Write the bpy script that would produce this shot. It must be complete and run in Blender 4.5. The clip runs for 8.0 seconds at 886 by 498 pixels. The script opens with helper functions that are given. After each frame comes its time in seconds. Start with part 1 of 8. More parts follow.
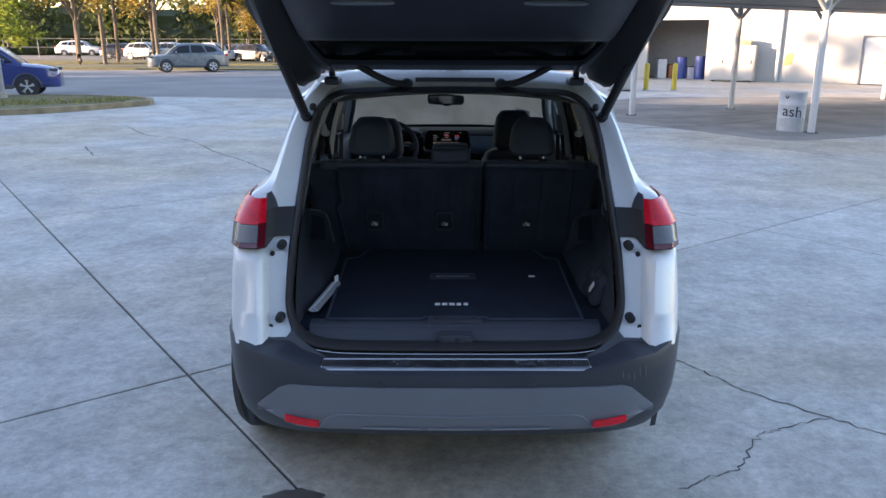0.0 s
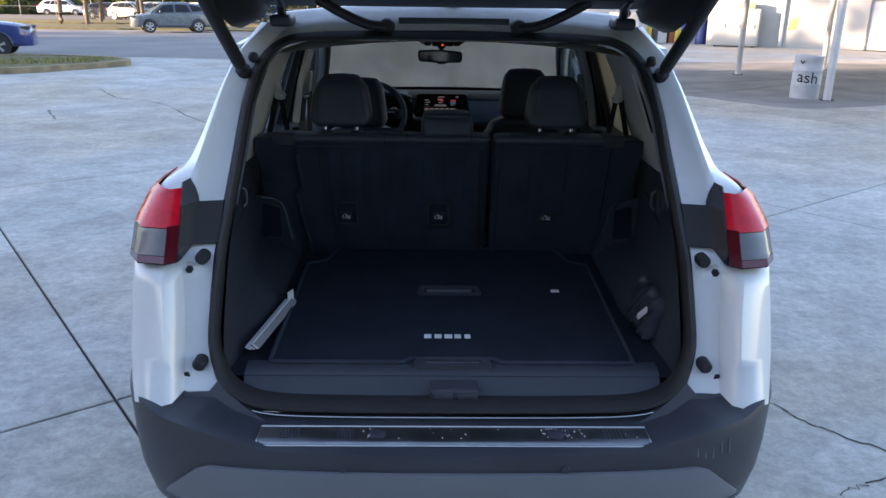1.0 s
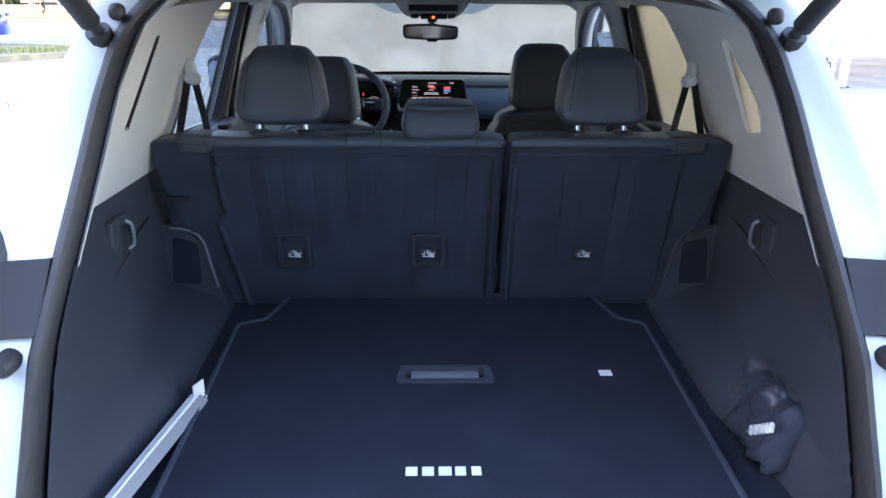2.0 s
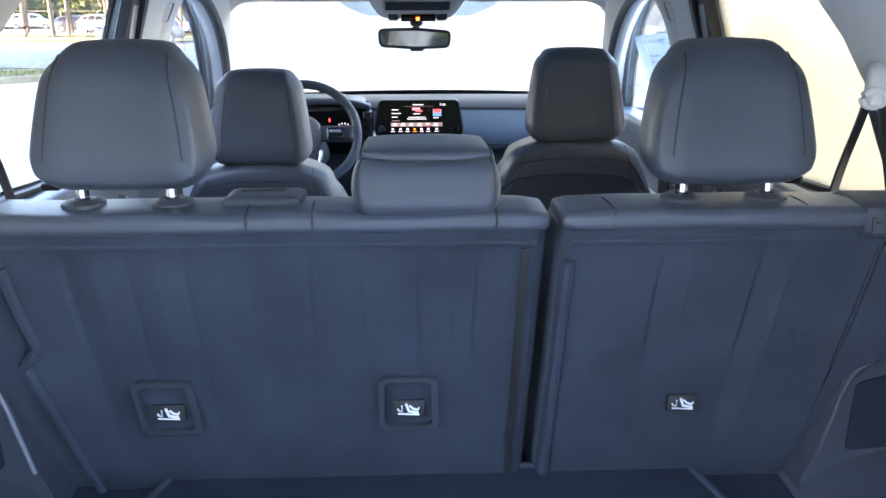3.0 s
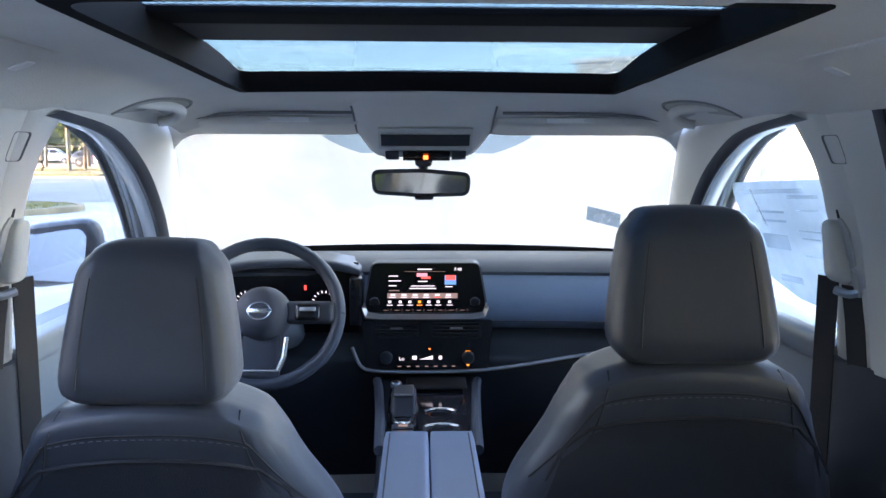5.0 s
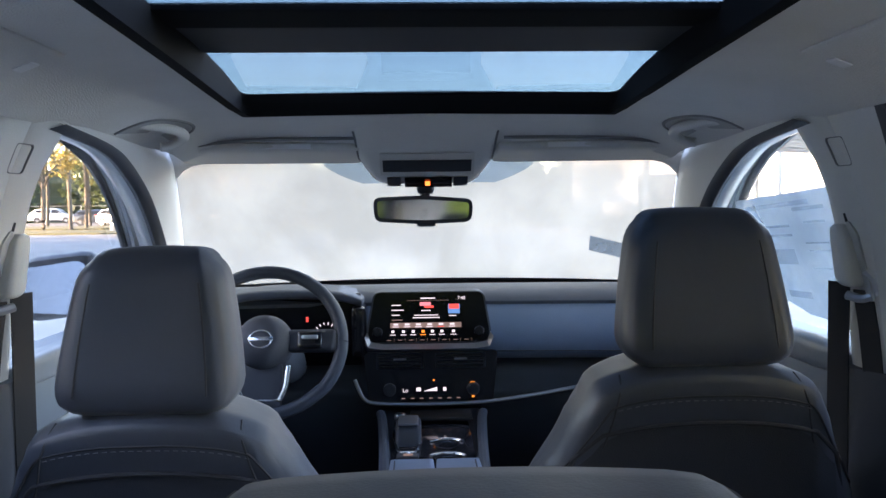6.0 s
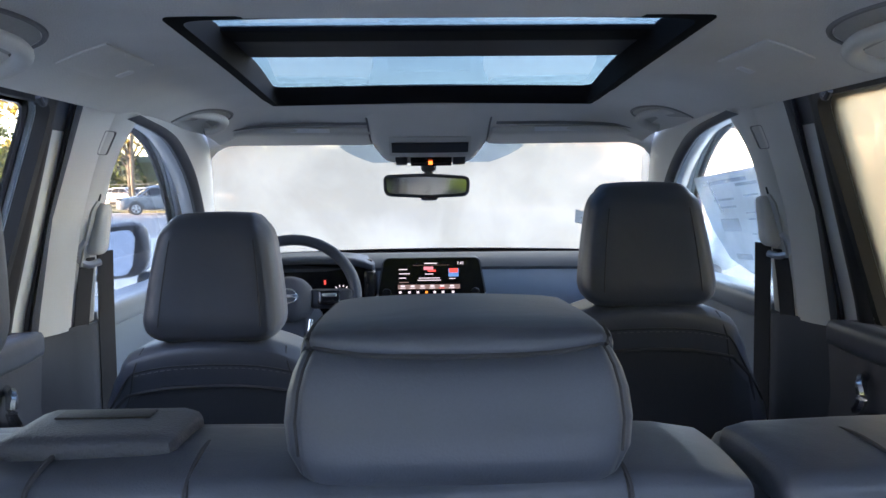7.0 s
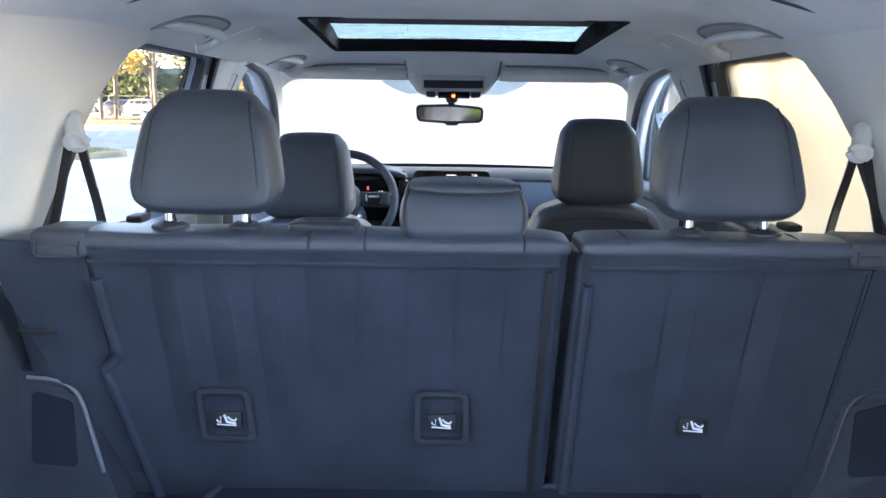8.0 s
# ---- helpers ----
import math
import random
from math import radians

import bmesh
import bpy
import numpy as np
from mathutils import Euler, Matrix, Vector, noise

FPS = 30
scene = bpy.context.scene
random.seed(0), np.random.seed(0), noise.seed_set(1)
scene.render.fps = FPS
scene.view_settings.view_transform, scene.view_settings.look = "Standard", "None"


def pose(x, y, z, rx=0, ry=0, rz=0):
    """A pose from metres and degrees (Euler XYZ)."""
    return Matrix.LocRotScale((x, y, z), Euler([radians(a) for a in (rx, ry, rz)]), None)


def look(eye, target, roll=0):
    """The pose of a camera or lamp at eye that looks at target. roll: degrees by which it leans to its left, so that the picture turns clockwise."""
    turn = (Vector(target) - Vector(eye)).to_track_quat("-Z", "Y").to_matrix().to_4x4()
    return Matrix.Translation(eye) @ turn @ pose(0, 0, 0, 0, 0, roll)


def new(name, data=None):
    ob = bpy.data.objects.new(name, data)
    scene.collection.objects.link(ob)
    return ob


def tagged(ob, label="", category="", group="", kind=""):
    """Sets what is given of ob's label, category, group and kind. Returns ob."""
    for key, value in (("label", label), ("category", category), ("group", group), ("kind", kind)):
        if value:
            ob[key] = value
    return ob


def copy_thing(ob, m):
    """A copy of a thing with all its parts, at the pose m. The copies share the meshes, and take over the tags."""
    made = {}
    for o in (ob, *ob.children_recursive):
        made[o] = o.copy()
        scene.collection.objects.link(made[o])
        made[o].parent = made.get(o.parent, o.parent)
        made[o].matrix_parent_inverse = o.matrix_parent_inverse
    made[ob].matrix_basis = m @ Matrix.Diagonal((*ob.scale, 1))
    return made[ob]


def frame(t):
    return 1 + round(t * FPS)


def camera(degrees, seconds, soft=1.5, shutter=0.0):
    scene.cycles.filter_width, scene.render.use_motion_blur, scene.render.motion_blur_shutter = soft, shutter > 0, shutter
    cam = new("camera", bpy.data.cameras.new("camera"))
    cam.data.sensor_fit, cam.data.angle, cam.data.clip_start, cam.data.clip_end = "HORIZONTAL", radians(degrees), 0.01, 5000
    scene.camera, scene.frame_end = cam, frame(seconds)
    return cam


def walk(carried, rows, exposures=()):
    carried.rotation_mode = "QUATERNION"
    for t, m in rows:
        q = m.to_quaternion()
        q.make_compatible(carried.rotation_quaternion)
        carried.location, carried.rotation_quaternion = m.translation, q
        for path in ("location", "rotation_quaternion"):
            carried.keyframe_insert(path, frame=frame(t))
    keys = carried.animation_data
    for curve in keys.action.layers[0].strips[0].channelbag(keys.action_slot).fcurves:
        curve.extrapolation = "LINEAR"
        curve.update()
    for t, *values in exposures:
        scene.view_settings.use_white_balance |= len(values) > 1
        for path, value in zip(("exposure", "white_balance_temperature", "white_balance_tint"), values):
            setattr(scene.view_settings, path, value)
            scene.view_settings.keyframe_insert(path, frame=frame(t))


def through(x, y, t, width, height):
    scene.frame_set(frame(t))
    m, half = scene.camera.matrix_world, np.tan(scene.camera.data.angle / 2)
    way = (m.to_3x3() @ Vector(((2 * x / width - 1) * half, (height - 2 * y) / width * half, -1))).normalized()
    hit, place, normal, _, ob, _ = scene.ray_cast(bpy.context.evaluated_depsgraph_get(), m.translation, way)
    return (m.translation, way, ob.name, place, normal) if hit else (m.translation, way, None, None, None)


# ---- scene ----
cam = camera(61.3, 8.0)
PATH = [
    (0, (-0.06, 0.211, 1.83), (-0.051, 2.139, 1.296), 0.2),
    (0.5, (-0.041, 0.634, 1.785), (-0.023, 2.548, 1.206), 0.5),
    (1, (-0.059, 1.091, 1.721), (-0.029, 2.992, 1.101), 0.7),
    (1.2, (-0.063, 1.257, 1.709), (-0.029, 3.153, 1.075), 0.8),
    (2.3, (-0.04, 2.229, 1.577), (0.016, 4.121, 0.932), 0.2),
    (2.5, (-0.044, 2.401, 1.571), (0.013, 4.296, 0.933), -0.1),
    (3, (-0.021, 2.82, 1.514), (0.05, 4.728, 0.918), -0.1),
    (3.5, (-0.017, 3.178, 1.492), (0.045, 5.103, 0.95), 0.4),
    (4, (-0.021, 3.428, 1.476), (0.029, 5.374, 1.021), 0.3),
    (4.5, (-0.020, 3.554, 1.499), (0.033, 5.52, 1.131), 0.3),
    (5, (-0.018, 3.622, 1.516), (0.041, 5.611, 1.259), 0.2),
    (5.2, (-0.018, 3.634, 1.510), (0.04, 5.626, 1.291), 0.0),
    (6.3, (-0.027, 3.623, 1.431), (0.033, 5.619, 1.331), -0.7),
    (6.5, (-0.027, 3.562, 1.436), (0.032, 5.558, 1.328), -0.7),
    (7, (-0.025, 3.334, 1.433), (0.023, 5.327, 1.267), -0.6),
    (7.5, (-0.03, 3.013, 1.427), (-0.009, 4.997, 1.175), -0.2),
    (8, (-0.037, 2.665, 1.468), (-0.037, 4.629, 1.091), 0.8),
]
EXPOSURES = [(0, 2.54, 6900, 27), (1.2, 2.74, 6900, 27), (2.3, 5.55, 6950, 32), (3.0, 6.2, 7000, 32), (3.5, 6.65, 7450, 31), (4.0, 6.4, 7050, 32), (4.5, 6.1, 7000, 32), (5.0, 5.8, 6950, 32), (6.3, 5.25, 7250, 33), (7.0, 5.35, 7200, 33), (7.5, 5.3, 7350, 32), (8.0, 5.95, 7050, 33)]
walk(cam, [(t, look(eye, target, roll)) for t, eye, target, roll in PATH], EXPOSURES)

# ---- daylight: low morning sun from the left, clear blue sky ----
SUN_FROM = Vector((-0.96, -0.24, math.tan(radians(8.5)))).normalized()
world = bpy.data.worlds.new("sky")
scene.world = world
world.use_nodes = True
sky = world.node_tree.nodes.new("ShaderNodeTexSky")
sky.sky_type, sky.sun_disc = "NISHITA", False
sky.air_density, sky.dust_density, sky.ozone_density = 1.0, 0.4, 1.6
sky.sun_elevation = math.asin(SUN_FROM.z)
sky.sun_rotation = math.atan2(SUN_FROM.x, SUN_FROM.y)
world.node_tree.links.new(sky.outputs[0], world.node_tree.nodes["Background"].inputs[0])
world.node_tree.nodes["Background"].inputs[1].default_value = 0.15
sun = new("sun", bpy.data.lights.new("sun", "SUN"))
sun.data.energy, sun.data.angle, sun.data.color = 4.0, radians(0.5), (1.0, 0.80, 0.55)
sun.matrix_world = look(SUN_FROM * 50, (0, 0, 0))


# ---- materials ----
def shader(name):
    m = bpy.data.materials.new(name)
    m.use_nodes = True
    return m, m.node_tree.nodes, m.node_tree.links


def surface(name, colour, rough=0.5, metal=0.0, grain=0.0, size=200.0, stain=0.12, patch=4.0, coat=0.0, spread=0.0, specular=0.5, fold=0.0):
    """A surface with fine grain (bump) and soft colour variation at two scales."""
    m, n, l = shader(name)
    b = n["Principled BSDF"]
    b.inputs["Metallic"].default_value, b.inputs["Coat Weight"].default_value = metal, coat
    b.inputs["Specular IOR Level"].default_value = specular
    at = n.new("ShaderNodeTexCoord")
    big, fine = n.new("ShaderNodeTexNoise"), n.new("ShaderNodeTexNoise")
    big.inputs["Scale"].default_value, big.inputs["Detail"].default_value = patch, 6
    fine.inputs["Scale"].default_value, fine.inputs["Detail"].default_value = size, 3
    ramp = n.new("ShaderNodeValToRGB")
    ramp.color_ramp.elements[0].position, ramp.color_ramp.elements[1].position = 0.3, 0.72
    dark = [c * (1 - stain) for c in colour]
    ramp.color_ramp.elements[0].color, ramp.color_ramp.elements[1].color = (*dark, 1), (*colour, 1)
    speck = n.new("ShaderNodeMix")
    speck.data_type, speck.blend_type = "RGBA", "MULTIPLY"
    speck.inputs["Factor"].default_value = min(1.0, stain * 2)
    l.new(at.outputs["Object"], big.inputs["Vector"]), l.new(at.outputs["Object"], fine.inputs["Vector"])
    l.new(big.outputs["Fac"], ramp.inputs["Fac"]), l.new(ramp.outputs["Color"], speck.inputs["A"])
    lift = n.new("ShaderNodeMapRange")
    lift.inputs["To Min"].default_value, lift.inputs["To Max"].default_value = 0.6, 1.3
    l.new(fine.outputs["Fac"], lift.inputs["Value"]), l.new(lift.outputs["Result"], speck.inputs["B"])
    out = speck.outputs["Result"]
    if spread:
        info, hue = n.new("ShaderNodeObjectInfo"), n.new("ShaderNodeHueSaturation")
        vary = n.new("ShaderNodeMapRange")
        vary.inputs["To Min"].default_value, vary.inputs["To Max"].default_value = 1 - spread, 1 + spread
        l.new(info.outputs["Random"], vary.inputs["Value"]), l.new(vary.outputs["Result"], hue.inputs["Value"])
        l.new(out, hue.inputs["Color"])
        out = hue.outputs["Color"]
    l.new(out, b.inputs["Base Color"])
    wear = n.new("ShaderNodeMapRange")
    wear.inputs["To Min"].default_value, wear.inputs["To Max"].default_value = max(0.02, rough - 0.08), min(1, rough + 0.1)
    l.new(big.outputs["Fac"], wear.inputs["Value"]), l.new(wear.outputs["Result"], b.inputs["Roughness"])
    if grain:
        bump = n.new("ShaderNodeBump")
        bump.inputs["Strength"].default_value, bump.inputs["Distance"].default_value = grain, 0.002
        l.new(fine.outputs["Fac"], bump.inputs["Height"]), l.new(bump.outputs["Normal"], b.inputs["Normal"])
        if fold:
            soft, wrinkle = n.new("ShaderNodeBump"), n.new("ShaderNodeTexNoise")
            soft.inputs["Strength"].default_value, soft.inputs["Distance"].default_value = fold, 0.03
            wrinkle.inputs["Scale"].default_value, wrinkle.inputs["Detail"].default_value, wrinkle.inputs["Distortion"].default_value = 7.0, 4, 0.6
            l.new(at.outputs["Object"], wrinkle.inputs["Vector"]), l.new(wrinkle.outputs["Fac"], soft.inputs["Height"])
            l.new(soft.outputs["Normal"], bump.inputs["Normal"])
    return m


def glow(name, colour, strength):
    m, n, l = shader(name)
    b = n["Principled BSDF"]
    b.inputs["Base Color"].default_value = (*[c * 0.2 for c in colour], 1)
    b.inputs["Emission Color"].default_value, b.inputs["Emission Strength"].default_value = (*colour, 1), strength
    return m


def pane(name, tint=(0.9, 0.95, 0.95), fog=0.0, fog_colour=(0.9, 0.93, 0.95), patch=3.0, gloss=0.08, streak=1.0, lo=0.35, hi=0.65, forward=0.55, mottle=0.0):
    """Clear or dew-fogged glass: see-through, with a scattering film of droplets."""
    m, n, l = shader(name)
    n.remove(n["Principled BSDF"])
    clear, milk, shine = n.new("ShaderNodeBsdfTransparent"), n.new("ShaderNodeBsdfTranslucent"), n.new("ShaderNodeBsdfGlossy")
    clear.inputs[0].default_value, milk.inputs[0].default_value = (*tint, 1), (*fog_colour, 1)
    shine.inputs["Roughness"].default_value = 0.03
    mix, top = n.new("ShaderNodeMixShader"), n.new("ShaderNodeMixShader")
    at, stretch, cloud, span = n.new("ShaderNodeTexCoord"), n.new("ShaderNodeMapping"), n.new("ShaderNodeTexNoise"), n.new("ShaderNodeMapRange")
    stretch.inputs["Scale"].default_value = (1, 1, streak)
    cloud.inputs["Scale"].default_value, cloud.inputs["Detail"].default_value = patch, 8
    span.inputs["From Min"].default_value, span.inputs["From Max"].default_value = lo, hi
    span.inputs["To Min"].default_value, span.inputs["To Max"].default_value = fog * (0.965 if mottle else 0.72), min(1, fog * 1.12)
    l.new(at.outputs["Object"], stretch.inputs["Vector"]), l.new(stretch.outputs["Vector"], cloud.inputs["Vector"])
    l.new(cloud.outputs["Fac"], span.inputs["Value"]), l.new(span.outputs["Result"], mix.inputs[0])
    veil, film = n.new("ShaderNodeBsdfRefraction"), n.new("ShaderNodeMixShader")
    veil.inputs["IOR"].default_value, veil.inputs["Roughness"].default_value, veil.inputs["Color"].default_value = 1.12, 0.75, (*fog_colour, 1)
    film.inputs[0].default_value = forward
    if mottle:
        run, blot, tone, wash = n.new("ShaderNodeMapping"), n.new("ShaderNodeTexNoise"), n.new("ShaderNodeMapRange"), n.new("ShaderNodeMix")
        run.inputs["Scale"].default_value = (1.5, 0.7, 0.9)
        blot.inputs["Scale"].default_value, blot.inputs["Detail"].default_value, blot.inputs["Distortion"].default_value = 3.2, 14, 0.3
        tone.inputs["From Min"].default_value, tone.inputs["From Max"].default_value = 0.36, 0.64
        tone.inputs["To Min"].default_value, tone.inputs["To Max"].default_value = 1 - mottle, 1.1
        wash.data_type, wash.blend_type = "RGBA", "MULTIPLY"
        wash.inputs["Factor"].default_value, wash.inputs["A"].default_value = 1.0, (*fog_colour, 1)
        l.new(at.outputs["Object"], run.inputs["Vector"]), l.new(run.outputs["Vector"], blot.inputs["Vector"])
        l.new(blot.outputs["Fac"], tone.inputs["Value"]), l.new(tone.outputs["Result"], wash.inputs["B"])
        l.new(wash.outputs["Result"], milk.inputs[0]), l.new(wash.outputs["Result"], veil.inputs["Color"])
    l.new(milk.outputs[0], film.inputs[1]), l.new(veil.outputs[0], film.inputs[2])
    l.new(clear.outputs[0], mix.inputs[1]), l.new(film.outputs[0], mix.inputs[2])
    rim, power, gain = n.new("ShaderNodeLayerWeight"), n.new("ShaderNodeMath"), n.new("ShaderNodeMath")
    power.operation, power.inputs[1].default_value = "POWER", 5.0
    gain.operation, gain.inputs[1].default_value, gain.inputs[2].default_value = "MULTIPLY_ADD", gloss * 8, gloss * 0.4
    l.new(rim.outputs["Facing"], power.inputs[0]), l.new(power.outputs[0], gain.inputs[0]), l.new(gain.outputs[0], top.inputs[0])
    l.new(mix.outputs[0], top.inputs[1]), l.new(shine.outputs[0], top.inputs[2])
    l.new(top.outputs[0], n["Material Output"].inputs["Surface"])
    return m


def leaf_surface(name, colour, through=0.5):
    m, n, l = shader(name)
    b = n["Principled BSDF"]
    b.inputs["Roughness"].default_value = 0.6
    geo, ramp, thin, mix = n.new("ShaderNodeNewGeometry"), n.new("ShaderNodeValToRGB"), n.new("ShaderNodeBsdfTranslucent"), n.new("ShaderNodeMixShader")
    ramp.color_ramp.elements[0].color = (*[c * 0.55 for c in colour], 1)
    ramp.color_ramp.elements[1].color = (*[min(1, c * 1.5) for c in colour], 1)
    l.new(geo.outputs["Random Per Island"], ramp.inputs["Fac"])
    l.new(ramp.outputs["Color"], b.inputs["Base Color"]), l.new(ramp.outputs["Color"], thin.inputs[0])
    mix.inputs[0].default_value = through
    l.new(b.outputs[0], mix.inputs[1]), l.new(thin.outputs[0], mix.inputs[2])
    l.new(mix.outputs[0], n["Material Output"].inputs["Surface"])
    return m


WHITE = surface("white_paint", (0.66, 0.68, 0.685), 0.32, grain=0.0, stain=0.06, coat=0.6, size=60)
DUSTY = surface("dusty_white_paint", (0.66, 0.67, 0.66), 0.45, stain=0.18, coat=0.2, size=90, patch=9)
BLACK = surface("black_grained_plastic", (0.040, 0.046, 0.057), 0.38, grain=0.35, size=700, stain=0.25, patch=5)
ROOF_SLATE = surface("slate_roof_blind", (0.034, 0.040, 0.050), 0.7, grain=0.2, size=500, stain=0.15, specular=0.2)
ROOF_BLACK = surface("black_roof_frame", (0.010, 0.011, 0.013), 0.95, grain=0.2, size=500, stain=0.2, specular=0.04)
# greys for painted shade in hollows and gaps; the second also outlines marks
HOLLOW_SHADE = surface("hollow_shade", (0.43, 0.43, 0.42), 0.8, stain=0.15)
GREY_LINE = surface("shade_and_outline_grey", (0.20, 0.20, 0.205), 0.7, stain=0.1)
DASH = surface("dash_plastic", (0.086, 0.103, 0.132), 0.55, grain=0.4, size=600, stain=0.2, patch=6)
LINING = surface("load_lining_plastic", (0.035, 0.042, 0.056), 0.55, grain=0.4, size=600, stain=0.2, patch=6)
MAT_CARPET = surface("navy_black_carpet", (0.024, 0.031, 0.045), 0.95, fold=0.3, grain=1.0, size=900, stain=0.3, patch=8, specular=0.1)
TRIM = surface("dark_trim_plastic", (0.042, 0.047, 0.060), 0.55, grain=0.4, size=600, stain=0.2, patch=6)
CARPET = surface("charcoal_carpet", (0.050, 0.062, 0.085), 0.95, fold=0.3, grain=1.0, size=900, stain=0.3, patch=8, specular=0.15)
RUBBER = surface("black_rubber", (0.018, 0.018, 0.020), 0.6, grain=0.2, size=400, stain=0.2)
GREY = surface("grey_bumper_plastic", (0.150, 0.163, 0.185), 0.42, grain=0.15, size=500, stain=0.12)
LEATHER = surface("charcoal_leather", (0.050, 0.060, 0.079), 0.42, fold=0.09, grain=0.10, size=700, stain=0.15, patch=7)
LEATHER_BLUE = surface("blue_grey_leather", (0.205, 0.275, 0.385), 0.40, grain=0.3, size=420, stain=0.1, patch=7)
DOOR_PAD = surface("door_pad_leather", (0.145, 0.172, 0.205), 0.42, grain=0.2, size=600, stain=0.12, patch=6)
SEAT_BACK = surface("seat_back_plastic", (0.022, 0.026, 0.035), 0.55, grain=0.4, size=600, stain=0.2, patch=6)
STITCH = surface("thread", (0.095, 0.10, 0.115), 0.8)
# dark thread with the crease shade of seams put into its colour
SEAM = surface("seam_shadow_thread", (0.028, 0.029, 0.034), 0.8)
MIRROR_DEW = surface("dewy_mirror", (0.17, 0.19, 0.215), 0.12, metal=1.0, stain=0.2, size=500, grain=0.1)
MIRROR_DIM = surface("dimming_mirror", (0.46, 0.47, 0.50), 0.02, metal=1.0, stain=0.02)
PALE = surface("pale_grey_trim", (0.60, 0.59, 0.565), 0.6, grain=0.3, size=500, stain=0.08, patch=5)
CLOTH = surface("headliner_cloth", (0.73, 0.72, 0.70), 0.95, grain=0.8, size=420, stain=0.12, patch=5, specular=0.1)
CHROME = surface("satin_chrome", (0.72, 0.73, 0.75), 0.18, metal=1.0, stain=0.05)
STEEL = surface("brushed_steel", (0.30, 0.31, 0.33), 0.34, metal=1.0, stain=0.3, grain=0.1, size=300, patch=10)
ALLOY = surface("machined_alloy", (0.55, 0.56, 0.58), 0.3, metal=0.9, stain=0.1)
GLOSS_BLACK = surface("gloss_black", (0.010, 0.010, 0.012), 0.08, stain=0.05)
RED_LENS = surface("red_lens", (0.82, 0.008, 0.022), 0.22, stain=0.25, patch=30, coat=0.1)
DEEP_RED = surface("deep_red_lens", (0.12, 0.006, 0.012), 0.12, stain=0.2, coat=0.5)
SMOKE_LENS = surface("grey_lens", (0.075, 0.075, 0.078), 0.22, stain=0.25, patch=25, coat=0.15)
PAPER = surface("white_paper", (0.78, 0.78, 0.80), 0.6, stain=0.1)
WEB = surface("seat_belt_webbing", (0.022, 0.021, 0.024), 0.8, grain=0.6, size=900)
ICON = surface("printed_white", (0.75, 0.75, 0.76), 0.5, stain=0.05)
GLASS = pane("clear_glass", (0.55, 0.575, 0.585), 0.004, gloss=0.06)
# dew film with the warm sun glow put into its colour
GLASS_DEW = pane("sun_tinted_dewy_glass", (0.58, 0.55, 0.48), 0.94, (0.35, 0.303, 0.226), 2.5, forward=0.45)
GLASS_MIST = pane("misted_side_glass", (0.66, 0.70, 0.70), 0.05, (0.66, 0.68, 0.68), 6.0, forward=0.8)
GLASS_FOG = pane("fogged_windscreen", (0.92, 0.95, 0.95), 0.985, (0.192, 0.165, 0.122), 5.0, gloss=0.05, streak=0.35, lo=0.34, hi=0.6, forward=0.45, mottle=0.15)
GLASS_BAND = pane("tinted_band_glass", (0.40, 0.52, 0.60), 0.5, (0.135, 0.160, 0.175), 5.0, forward=0.3)
GLASS_ROOF = pane("sunroof_glass", (0.168, 0.212, 0.236), 0.10, (0.22, 0.27, 0.31), 60.0, gloss=0.05)
GLASS_DARK = pane("dark_tinted_glass", (0.05, 0.055, 0.06), 0.1, (0.12, 0.12, 0.12), 3.0, gloss=0.02)
SHEET_PAPER = pane("thin_printed_paper", (0.66, 0.71, 0.76), 0.93, (0.31, 0.335, 0.36), 9.0, gloss=0.02, forward=0.1)
SHEET_PRINT = pane("show_through_print", (0.86, 0.88, 0.91), 0.14, (0.40, 0.44, 0.48), 9.0, gloss=0.02, forward=0.2)
SCREEN_OFF = surface("black_screen", (0.006, 0.006, 0.008), 0.2, stain=0.05, specular=0.2)


# ---- mesh helpers ----
def thing(name, at, label, category, group="", kind=""):
    ob = new(name)
    ob.empty_display_size = 0.1
    ob.location = at
    return tagged(ob, label, category, group, kind)


def finish(bm, smooth=35):
    bmesh.ops.recalc_face_normals(bm, faces=bm.faces)
    me = bpy.data.meshes.new("m")
    bm.to_mesh(me)
    bm.free()
    if smooth:
        me.polygons.foreach_set("use_smooth", [True] * len(me.polygons))
        me.set_sharp_from_angle(angle=radians(smooth))
    return me


def hang(ob, parent):
    ob.parent = parent
    top = parent
    while top.parent:
        top = top.parent
    if parent is top:
        ob.matrix_parent_inverse = Matrix.Translation(-Vector(top.location))
    return ob


def part(name, bm, material, parent, label="", smooth=35, kind=""):
    """One mesh, given in world coordinates, as a part of a thing or of a part."""
    me = finish(bm, smooth) if isinstance(bm, bmesh.types.BMesh) else bm
    me.name = name
    if not me.materials:
        me.materials.append(material)
    ob = new(name, me)
    if parent:
        hang(ob, parent)
    return tagged(ob, label, kind=kind)


def structure(name, bm, material, label, category, smooth=35, kind="structure"):
    return tagged(part(name, bm, material, None, "", smooth), label, category, "", kind)


def join(*bms):
    out = bmesh.new()
    for b in bms:
        me = bpy.data.meshes.new("t")
        b.to_mesh(me)
        b.free()
        out.from_mesh(me)
        bpy.data.meshes.remove(me)
    return out


